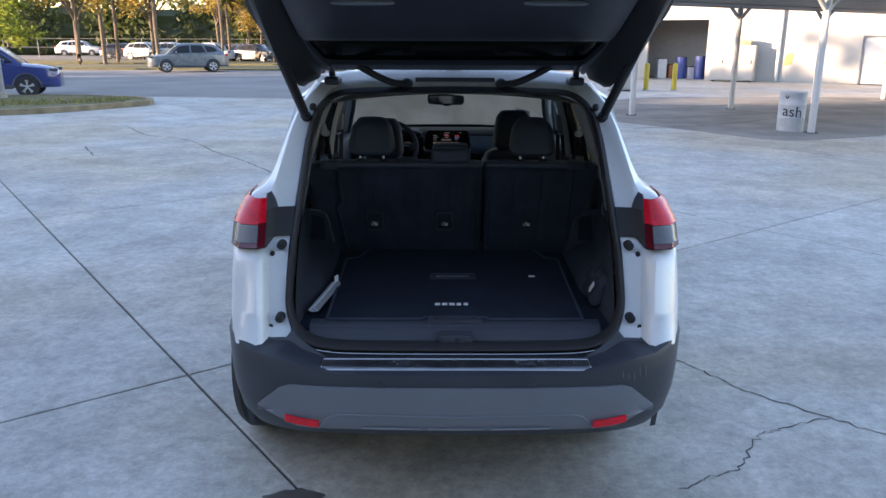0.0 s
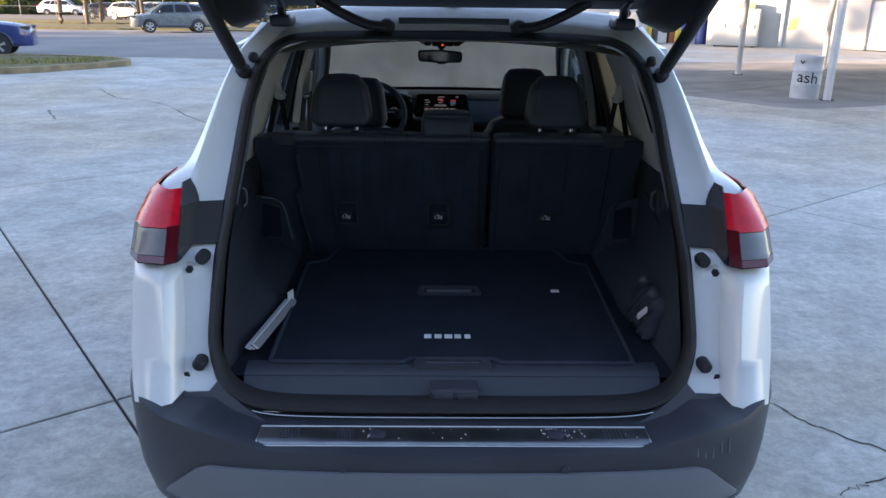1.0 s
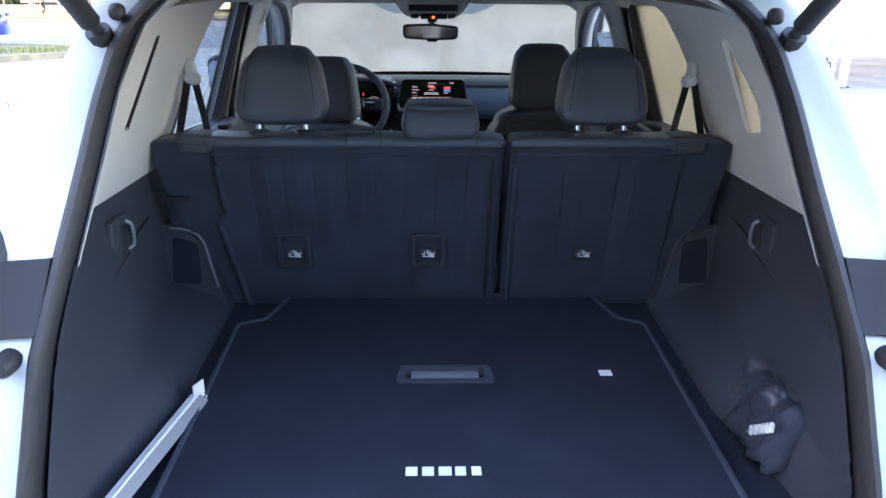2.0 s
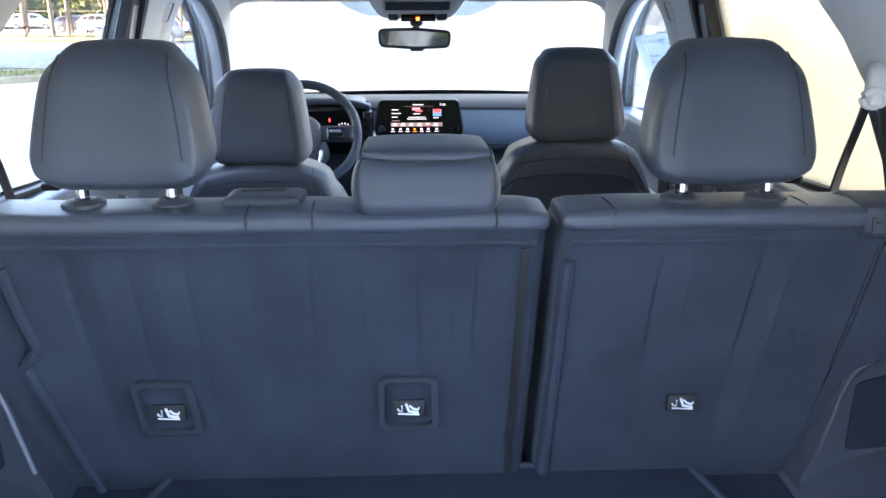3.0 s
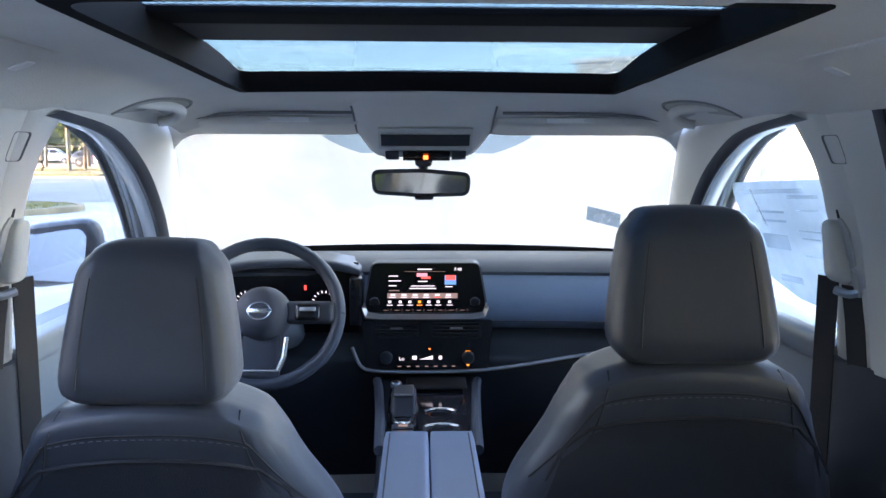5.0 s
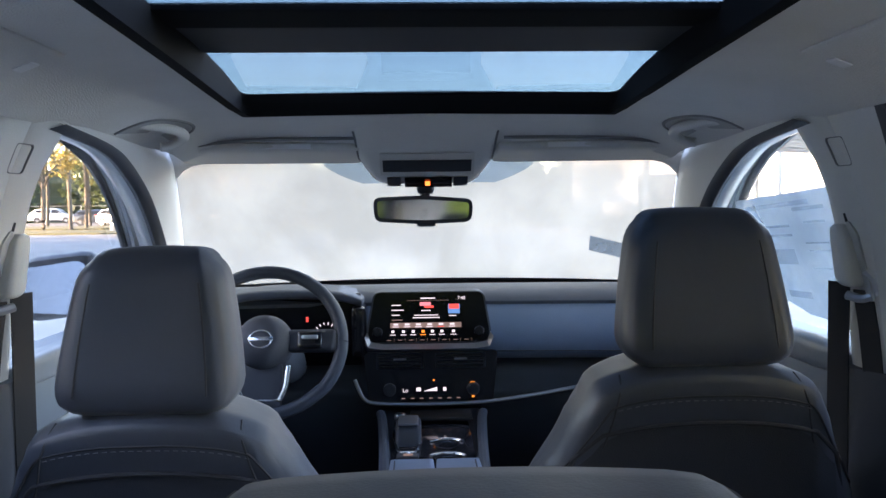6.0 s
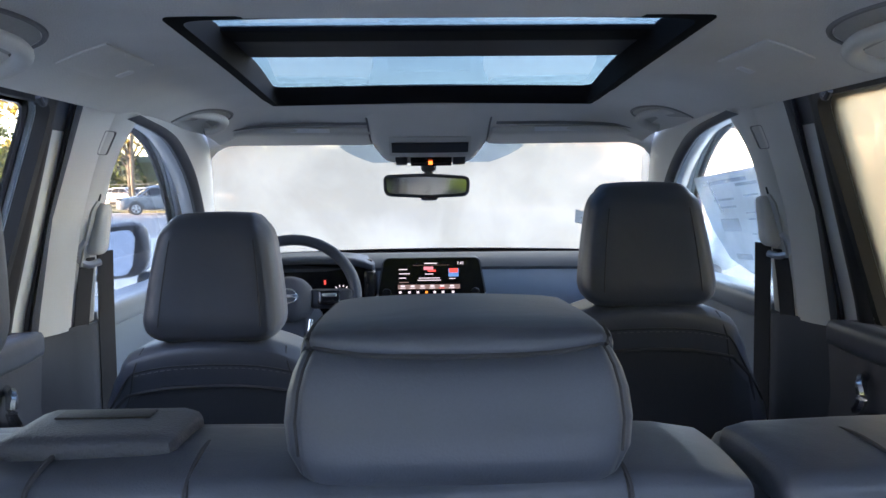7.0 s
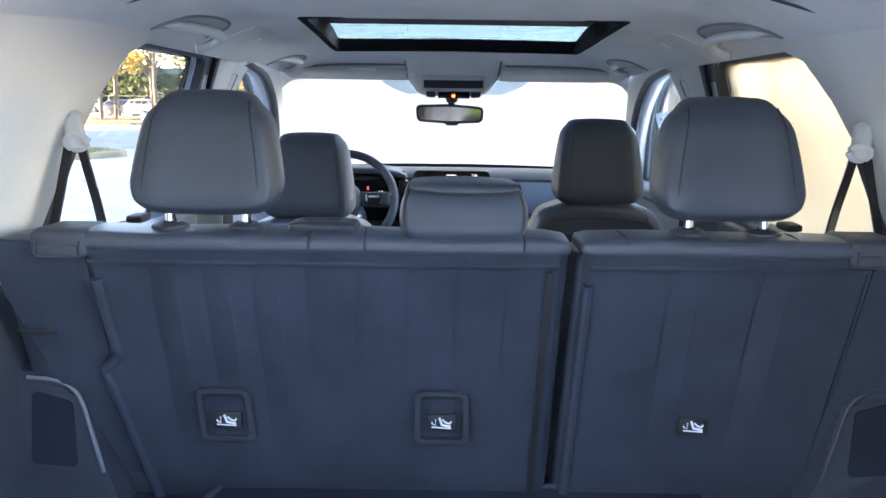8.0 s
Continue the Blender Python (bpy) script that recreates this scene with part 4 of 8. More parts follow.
    part("centre_pillar_trim", pillar_rows(1.165, 1.600, 16, lambda f, a, d, z: [at_t(f, a, 0.505, -0.006), at_t(f, a, 0.52, 0.006), at_t(f, a, 0.62, 0.010), at_t(f, a, 0.80, 0.010), at_t(f, a, 0.95, 0.004), (a + 0.004, 4.698), (a + 0.03, 4.70)]), PALE, suv, smooth=50)
    part("centre_pillar_base", pillar_rows(0.35, 1.168, 12, lambda f, a, d, z: [(0.745, 4.885), (0.712, 4.878), (0.690, 4.858), (0.685, 4.826), (0.690, 4.812), (0.706, 4.782), (0.714, 4.770), (0.728, 4.72), (0.736, 4.690), (0.752, 4.682), (0.775, 4.682)]), TRIM, suv, "dark lower pillar trim", 40)
    part("base_cap", slab([(0.685, 4.826), (0.706, 4.782), (0.736, 4.690), (0.775, 4.690), (0.775, 4.885), (0.712, 4.878), (0.690, 4.858)], [], lambda u, v, w: (s * u, v, 1.164 + w), 0.006), TRIM, suv)
    mark = [(4.762, 1.500), (4.802, 1.500), (4.802, 1.545), (4.762, 1.545)]
    part("airbag_mark", slab(rounded(mark, 0.008), [rounded([(4.7632, 1.5012), (4.8008, 1.5012), (4.8008, 1.5438), (4.7632, 1.5438)], 0.007)], lambda u, v, w: (s * (fore_x(v) + (aft_x(v) - fore_x(v)) * (4.864 - u) / 0.164 - 0.0105 + w), u, v), 0.004), GREY_LINE, suv)
    # rear door frame seen beside the pillar: seal, dark frame, white return, glass run
    part("rear_door_weatherstrip", pillar_rows(1.12, 1.600, 12, lambda f, a, d, z: [(a + 0.004, 4.704), (a + 0.003, 4.690), (a + 0.45 * (d - a) - 0.004, 4.682), (a + 0.62 * (d - a), 4.692)]), BLACK, suv, "black door seal", 60)
    part("rear_door_frame", pillar_rows(1.12, 1.600, 12, lambda f, a, d, z: [(a + 0.58 * (d - a), 4.697), (a + 0.64 * (d - a), 4.688), (a + 0.94 * (d - a), 4.690), (d, 4.694)]), TRIM, suv, "dark inner door frame", 60)
    part("rear_door_jamb", pillar_rows(1.12, 1.545, 10, lambda f, a, d, z: [(d, 4.693), (d + 0.002, 4.684), (d + 0.001, 4.650), (d - 0.001, 4.640)]), WHITE, suv, "white door frame edge", 60)
    part("rear_door_run", pillar_rows(1.12, 1.600, 10, lambda f, a, d, z: [(d + 0.002, 4.645), (d - 0.006, 4.640), (d - 0.006, 4.628), (d + 0.010, 4.616)]), RUBBER, suv, "", 60)
    part("jamb_top", slab([(4.622, 1.538), (4.694, 1.538), (4.694, 1.60), (4.622, 1.60)], [], lambda u, v, w: (s * (door_x(v) - 0.003 + w), u, v), 0.02), BLACK, suv)
    # C and D pillar trim with the quarter window
    C_EDGE = [(3.845, 1.19), (3.865, 1.27), (3.90, 1.40), (3.95, 1.483), (4.02, 1.553), (4.12, 1.585), (4.12, 1.60)]
    D_EDGE = [(open_y(z) + 0.035, z) for z in (1.60, 1.5, 1.4, 1.3, 1.19)]
    part("rear_pillar_trim", slab([*C_EDGE, *D_EDGE], [QUARTER_W if s > 0 else QUARTER_SLIT], on_side(s, -0.004), 0.008), PALE, suv, "pale grey rear pillar trim round a small window")
    quarter = QUARTER_W if s > 0 else QUARTER_SLIT
    part("quarter_window_seal", slab(grown(quarter, 0.004), [grown(quarter, -0.002)], on_side(s, -0.006), 0.008), PALE if s > 0 else RUBBER, suv)
    part("rear_window_seal", slab(grown(REAR_W, 0.012), [grown(REAR_W, -0.004)], on_side(s, 0.048), 0.016), RUBBER, suv)
    part("rear_pillar_seal", slab([(3.842, 1.19), (3.862, 1.27), (3.896, 1.40), (3.918, 1.40), (3.888, 1.27), (3.870, 1.19)], [], on_side(s, -0.0045), 0.03), TRIM, suv, "dark window seal on the rear pillar")
    # pale return trim inside the opening
    back = []
    for z in np.linspace(1.19, 1.60, 9):
        xi = inter(z, (1.147, 1.307, 1.45, 1.555, 1.60), (0.597, 0.582, 0.572, 0.546, 0.505))
        back.append([(s * xi, open_y(z) + 0.012, z), (s * (xi + 0.004), open_y(z) + 0.03, z), (s * (min(side_in(z), xi + 0.06)), open_y(z) + 0.10, z), (s * (side_in(z) - 0.002), open_y(z) + 0.18, z)])
    part("tail_pillar_trim", loft(back), PALE, suv, "pale grey trim beside the tailgate opening", 60)
    # dark load bay wall over the bulge of the wheel arch
    LEVELS = ((0.76, 0.552, 0.552, 0.60), (0.80, 0.558, 0.556, 0.604), (0.83, 0.574, 0.566, 0.607), (0.853, 0.606, 0.582, 0.608), (0.872, 0.650, 0.604, 0.609), (0.884, 0.690, 0.624, 0.609), (0.894, 0.704, 0.632, 0.609),
              (0.95, 0.706, 0.644, 0.608), (1.00, 0.708, 0.656, 0.606), (1.05, 0.712, 0.672, 0.604), (1.10, 0.716, 0.688, 0.602), (1.185, 0.724, 0.716, 0.598), (1.195, 0.735, 0.730, 0.60))
    rows = []
    for z, xf, xm, xr in LEVELS:
        y0 = open_y(max(z, 0.78))
        rows.append([(s * xr, y0 + 0.012, z), (s * (xr + 0.006), y0 + 0.04, z), *[(s * inter(y, (3.02, 3.30, 3.79), (xr + 0.004, xm, xf)), y, z) for y in (3.08, 3.16, 3.24, 3.32, 3.40, 3.50, 3.60, 3.70, 3.79, 3.88)]])
    wall = part("load_bay_lining", loft(rows), LINING, suv, "dark plastic load bay lining", 60)
    HOUSE = rounded([(0.72, 0.77), (0.72, 1.046), (0.640, 1.044), (0.606, 1.018), (0.578, 0.868), (0.564, 0.842), (0.566, 0.77)], 0.014)
    house = part("wheel_housing", slab(HOUSE, [], lambda u, v, w: (s * u, 3.79 + w, v), 0.11), LINING, wall, "moulded wheel housing")
    part("housing_pocket", slab(rounded([(0.624, 0.884), (0.698, 0.890), (0.686, 1.014), (0.624, 0.996)], 0.010), [], lambda u, v, w: (s * u, 3.7865 + w, v), 0.005), MAT_CARPET, house)
    # left edge in lighter grey: the light catching it is put into the colour
    part("housing_edge", tube(smooth_path([(s * 0.692, 3.787, 1.037), (s * 0.648, 3.786, 1.033), (s * 0.620, 3.786, 1.018), (s * 0.606, 3.786, 0.99), (s * 0.596, 3.787, 0.94), (s * 0.583, 3.789, 0.875)], 5), 0.0035, 8), GREY if s < 0 else TRIM, house)
    part("hook_plate", pillow(min(s * 0.690, s * 0.712), max(s * 0.690, s * 0.712), 3.455, 3.56, 1.055, 1.150, 0.009, n=5), LINING, wall)
    part("hook_slot", pillow(min(s * 0.686, s * 0.696), max(s * 0.686, s * 0.696), 3.49, 3.515, 1.075, 1.135, 0.004, n=4), RUBBER, wall)
    part("lining_hook", tube(smooth_path([(s * 0.690, 3.520, 1.138), (s * 0.680, 3.528, 1.125), (s * 0.680, 3.530, 1.085), (s * 0.690, 3.522, 1.072)], 5), 0.0045, 8), GREY, wall)
    part("lining_seam", tube([(s * (inter(y, (3.02, 3.30, 3.79), (0.606, 0.674, 0.714)) - 0.001), y, z) for y, z in ((3.40, 1.045), (3.52, 1.062), (3.60, 1.085), (3.70, 1.092))], 0.0025, 6), RUBBER, wall)
    # doors, inside
    for y0, y1, name in ((4.86, 6.02, "front_door_card"), (3.90, 4.655, "rear_door_card")):
        card = part(name, loft([[(s * x, y, z) for y in np.linspace(y0, y1, 6)] for z, x in ((0.32, 0.72), (0.60, 0.715), (0.78, 0.69), (0.84, 0.665), (0.88, 0.665), (0.905, 0.70), (1.05, 0.712), (1.14, 0.705), (1.18, 0.712), (1.184, 0.735), (1.184, 0.80))]), DOOR_PAD if y0 > 4.5 else TRIM, suv, "blue-grey padded door card" if y0 > 4.5 else "dark door card with armrest", 50)
        part("door_top_pad", pillow(min(s * 0.692, s * 0.745), max(s * 0.692, s * 0.745), y0, y1, 1.138, 1.192, 0.018, n=8), DOOR_PAD if y0 > 4.5 else LEATHER, card)
        part("door_pull", tube(smooth_path([(s * 0.712, y1 - 0.11, 1.112), (s * 0.690, y1 - 0.13, 1.108), (s * 0.686, y1 - 0.14, 1.08), (s * 0.690, y1 - 0.12, 1.055), (s * 0.712, y1 - 0.09, 1.05)], 4), 0.009, 8), CHROME, card, "chrome door handle")
        part("door_stripe", tube([(s * 0.706, y0 + 0.05, 0.99), (s * 0.706, y1 - 0.2, 1.02)], 0.005, 6), ALLOY, card)
    # grab handles on the headliner edge
    for y, dx in ((5.03, 0.0), (4.045, -0.022)):
        path = smooth_path([(s * (0.578 + dx), y + 0.028, 1.606 - 0.2 * dx), (s * (0.560 + dx), y + 0.055, 1.607), (s * (0.536 + dx), y + 0.10, 1.606), (s * (0.523 + dx), y + 0.155, 1.605), (s * (0.522 + dx), y + 0.195, 1.602), (s * (0.530 + dx), y + 0.222, 1.596), (s * (0.546 + dx), y + 0.236, 1.588), (s * (0.566 + dx), y + 0.236, 1.580), (s * (0.580 + dx), y + 0.230, 1.578)], 5)
        grab = part("grab_handle", tube(path, [0.009] * 5 + [0.0125] * (len(path) - 5), 14, flat=0.8), PALE, suv, "pale grey grab handle")
        arch = [(0.590, 0.010), (0.560, 0.012), (0.530, 0.035), (0.512, 0.09), (0.504, 0.16), (0.508, 0.225), (0.524, 0.262), (0.548, 0.270), (0.570, 0.262)]
        arch = [(u + dx, d) for u, d in arch]
        # recess shade painted on the headliner: a dark edge and a grey sheet
        part("recess_edge_shade", tube(smooth_path([(s * u, y + d, lining_z(u, y + d) - 0.010) for u, d in arch], 5), 0.0042, 8), GREY_LINE, grab, "grey line painted as shade round the handle recess")
        mid_x = 0.556 + dx
        hollow = loft([[(s * (mid_x + (u - mid_x) * k), y + 0.14 + (d - 0.14) * k, lining_z(mid_x + (u - mid_x) * k, y + 0.14 + (d - 0.14) * k) - 0.0125 + 0.001 * k) for u, d in arch] for k in (0.25, 0.6, 0.97)])
        part("hollow_shade", hollow, HOLLOW_SHADE, grab, "grey sheet painted as shade behind the handle")
    part("coat_hook", tube(smooth_path([(s * 0.625, 4.560, 1.592), (s * 0.622, 4.545, 1.574), (s * 0.618, 4.528, 1.568), (s * 0.617, 4.515, 1.578)], 4), 0.005, 8), TRIM, suv)
    lamp = part("ceiling_lamp", pillow(min(s * 0.462, s * 0.535), max(s * 0.462, s * 0.535), 4.40, 4.585, 1.642, 1.650, 0.004, lambda u, v, w, p: p + Vector((0, 0, lining_z(p.x, p.y) - 1.6565)), n=6), CLOTH, suv, "small flush ceiling lamp")
    part("lamp_lens", pillow(min(s * 0.492, s * 0.516), max(s * 0.492, s * 0.516), 4.556, 4.578, 1.640, 1.644, 0.002, lambda u, v, w, p: p + Vector((0, 0, lining_z(p.x, p.y) - 1.6565)), n=4), ICON, lamp)
    part("headliner_seam", tube([(s * 0.60, 3.86, 1.592), (s * 0.56, 3.845, 1.605), (s * 0.45, 3.84, 1.632)], 0.0025, 6), TRIM, suv)
    # sun visors
    visor = part("sun_visor", pillow(min(s * 0.168, s * 0.640), max(s * 0.168, s * 0.640), 5.455, 5.62, 1.583, 1.606, 0.011, lambda u, v, w, p: p + Vector((0, 0.03 * (1 - abs(p.x) / 0.6), -0.023 * (v + 1) / 2))), PALE, suv, "folded pale grey sun visor")
    # shade in the gap above the visor, drawn as a grey tube
    part("visor_gap_shade", tube(smooth_path([(s * 0.18, 5.452, 1.611), (s * 0.40, 5.448, 1.609), (s * 0.52, 5.444, 1.601), (s * 0.60, 5.438, 1.587)], 4), 0.0045, 6), GREY_LINE, visor)
    corner = [[(s * x, y, z) for x, y, z in ((0.690, 5.600, 1.600), (0.600, 5.600, 1.600))], [(s * x, y, z) for x, y, z in ((0.690, 5.622, 1.560), (0.595, 5.622, 1.562))],
              [(s * x, y, z) for x, y, z in ((0.690, 5.632, 1.540), (0.625, 5.632, 1.5575))], [(s * x, y, z) for x, y, z in ((0.690, 5.640, 1.525), (0.650, 5.640, 1.5465))], [(s * x, y, z) for x, y, z in ((0.690, 5.650, 1.505), (0.672, 5.650, 1.527))], [(s * x, y, z) for x, y, z in ((0.690, 5.66, 1.490), (0.682, 5.66, 1.500))]]
    part("screen_corner_trim", loft(corner), PALE, suv, smooth=60)
    part("visor_label", box(min(s * 0.29, s * 0.43), max(s * 0.29, s * 0.43), 5.466, 5.473, 1.588, 1.599), PAPER, visor)
part("rear_header_trim", loft([[(x, 3.445, 1.618 - 0.15 * x * x), (x, 3.47, 1.622 - 0.16 * x * x), (x, 3.56, 1.652 - 0.22 * x * x)] for x in np.linspace(-0.53, 0.53, 13)]), PALE, suv, smooth=60)

# overhead console
def brow(x, t):
    """The overhead console's underside: t runs from the headliner (0) to its front lip (1)."""
    e = abs((x + 0.01) / inter(t, (0, 0.5, 0.80, 0.90, 0.96, 1.0), (0.187, 0.186, 0.181, 0.165, 0.140, 0.12))) ** 9
    y = max(5.304, 5.26 + 0.33 * t)
    z = inter(t, (0, 0.25, 0.45, 0.60, 0.70, 0.80, 0.88, 0.94, 1.0), (1.653, 1.643, 1.622, 1.594, 1.565, 1.530, 1.506, 1.500, 1.53))
    top = 1.656 - min(0.052, 1.30 * max(0, y - 5.3) ** 2)
    return Vector((x, y, z + (top - z) * min(1, e)))


console_up = part("overhead_console", loft([[brow(x, t) for x in np.linspace(-0.197, 0.177, 23)] for t in np.linspace(0, 1, 21)]), CLOTH, suv, "overhead console with lamps and an amber warning light", 70)
# lip shade of the console, traced as a grey tube
HALF = lambda t: inter(t, (0, 0.5, 0.80, 0.90, 0.96, 1.0), (0.187, 0.186, 0.181, 0.165, 0.140, 0.12)) * 0.93
rim = [brow(-0.01 - HALF(t), t) for t in np.linspace(0.5, 0.96, 10)] + [brow(x, 0.965) for x in np.linspace(-0.11, 0.09, 9)] + [brow(-0.01 + HALF(t), t) for t in np.linspace(0.96, 0.5, 10)]
part("console_lip_shade", tube([p + Vector((0, -0.002, -0.001)) for p in rim], 0.0028, 8), GREY_LINE, console_up, "dark line painted as shade along the console lip")


def on_brow(name, x0, x1, t0, t1, mat, lift=0.003, label=""):
    return part(name, thick(loft([[brow(x, t) + Vector((0, -lift, -lift)) for x in np.linspace(x0, x1, 6)] for t in np.linspace(t0, t1, 5)]), 0.002), mat, console_up, label)


on_brow("console_surround", -0.124, 0.110, 0.655, 0.81, PALE, 0.003)
on_brow("console_bezel", -0.117, 0.103, 0.70, 0.775, BLACK, 0.006, "gloss black lamp panel")
on_brow("switch_panel", -0.064, 0.056, 0.82, 0.92, GLOSS_BLACK, 0.005)
on_brow("lamp_lens", -0.108, -0.074, 0.82, 0.90, TRIM, 0.005)
on_brow("lamp_lens", 0.060, 0.096, 0.82, 0.90, TRIM, 0.005)
on_brow("warning_light", -0.012, 0.000, 0.845, 0.875, glow("amber_light", (1.0, 0.16, 0.03), 0.12), 0.008, "small amber warning light")

# rear-view mirror
mirror = thing("rear_view_mirror", (-0.015, 5.60, 1.44), "black-framed rear-view mirror on the windscreen", "mirror")
MO = rounded([(-0.146, 1.406), (-0.02, 1.399), (0.108, 1.404), (0.112, 1.464), (-0.02, 1.474), (-0.150, 1.470)], 0.022, 5)
part("housing", slab(MO, [], lambda u, v, w: (u, 5.585 + w - 0.150 * (u + 0.01), v), 0.03), BLACK, mirror)
part("glass", slab(grown(MO, -0.010), [], lambda u, v, w: (u, 5.582 - w - 0.150 * (u + 0.01) + 0.02 * (v - 1.437), v), 0.002), MIRROR_DIM, mirror, "dimming mirror glass")
part("tab", pillow(-0.035, 0.015, 5.578, 5.60, 1.392, 1.404, 0.006, n=5), BLACK, mirror)
part("stalk", tube([(-0.012, 5.60, 1.45), (-0.012, 5.605, 1.50), (-0.012, 5.62, 1.54)], 0.013, 8), BLACK, mirror)
part("sensor_cover", pillow(-0.034, 0.012, 5.585, 5.66, 1.478, 1.53, 0.012, n=6), TRIM, mirror)

# ---- seat belts ----
def strap(path, width, axis):
    a = Vector(axis)
    return thick(loft([[Vector(p) - a * width / 2, Vector(p) + a * width / 2] for p in path]), 0.003)


for s in (-1, 1):
    belt = thing("seat_belt", (s * 0.684, 4.85, 0.5), "black front seat belt hanging from the pillar", "seat belt", "front seat belts")
    part("guide", pillow(min(s * 0.648, s * 0.688), max(s * 0.648, s * 0.688), 4.804, 4.850, 1.306, 1.408, 0.016, lambda u, v, w, p: Vector((s * (0.668 + (abs(p.x) - 0.668) * (1 - 0.22 * (w + 1) / 2) - 0.007 * w), 4.827 + (p.y - 4.827) * (1 - 0.30 * (w + 1) / 2) + 0.006 * w, p.z))), PALE, belt, "pale belt guide")
    # the shade beside the guide, laid on as a grey strip
    part("guide_shade", slab(rounded([(4.786, 1.285), (4.812, 1.285), (4.822, 1.405), (4.812, 1.415), (4.800, 1.395)], 0.006), [], lambda u, v, w: (s * (fore_x(v) + (aft_x(v) - fore_x(v)) * (4.864 - u) / 0.164 - 0.0115 + w), u, v), 0.004), HOLLOW_SHADE, belt, "grey strip painted as shade beside the guide")
    part("guide_slot", tube([(s * 0.664, 4.818, 1.412), (s * 0.661, 4.820, 1.426)], 0.0035, 6), RUBBER, belt)
    part("loop", tube(smooth_path([(s * 0.684, 4.797, 1.335), (s * 0.694, 4.790, 1.318), (s * 0.696, 4.792, 1.298), (s * 0.684, 4.806, 1.288), (s * 0.670, 4.826, 1.292)], 4), 0.0075, 8), ALLOY, belt)
    part("webbing", strap([(s * 0.667, 4.842, 1.312), (s * 0.671, 4.848, 1.24), (s * 0.676, 4.856, 1.15), (s * 0.680, 4.860, 0.85), (s * 0.686, 4.856, 0.5)], 0.036, (s * -0.5, 0.86, 0.05)), WEB, belt)
    part("webbing", strap([(s * 0.686, 4.806, 1.302), (s * 0.694, 4.802, 1.24), (s * 0.702, 4.800, 1.166)], 0.032, (s * -0.5, 0.86, 0)), WEB, belt)
    back_belt = thing("seat_belt", (s * 0.62, 3.86, 1.2), "black rear seat belt on the rear pillar", "seat belt", "rear seat belts")
    part("guide", pillow(min(s * 0.606, s * 0.634), max(s * 0.606, s * 0.634), 3.842, 3.868, 1.392, 1.452, 0.012, lambda u, v, w, p: p + Vector((s * 0.008 * w, 0.012 * w, 0))), PALE, back_belt, "pale belt guide")
    part("webbing", strap(smooth_path([(s * 0.612, 3.856, 1.410), (s * 0.608, 3.862, 1.37), (s * 0.602, 3.880, 1.30), (s * 0.594, 3.890, 1.22)], 4), 0.026, (s * 0.8, 0.6, 0)), WEB, back_belt)
    part("webbing", strap(smooth_path([(s * 0.625, 3.850, 1.405), (s * 0.640, 3.846, 1.34), (s * 0.655, 3.838, 1.27), (s * 0.668, 3.825, 1.20)], 4), 0.030, (s * 0.75, 0.65, 0)), WEB, back_belt)
    part("guide_loop", tube([(s * (0.612 + 0.017 * math.cos(a)), 3.842, 1.404 + 0.011 * math.sin(a)) for a in np.linspace(0, 2 * math.pi, 17)], 0.0055, 8, False), PALE, back_belt)
    part("guide_slot", tube([(s * 0.636, 3.838, 1.440), (s * 0.648, 3.836, 1.428)], 0.005, 6), RUBBER, back_belt)
    part("tongue", pillow(min(s * 0.57, s * 0.60), max(s * 0.57, s * 0.60), 3.97, 4.02, 1.255, 1.27, 0.006, n=4), RUBBER, back_belt)

# ---- rear bench ----
bench = thing("bench_seat", (0, 4.1, 0.45), "charcoal leather rear bench with carpeted folding backs", "seat")


def lean(z):
    """The bench backs recline: how far back their rear face stands at height z."""
    return 3.797 - 0.31 * (z - 0.97)


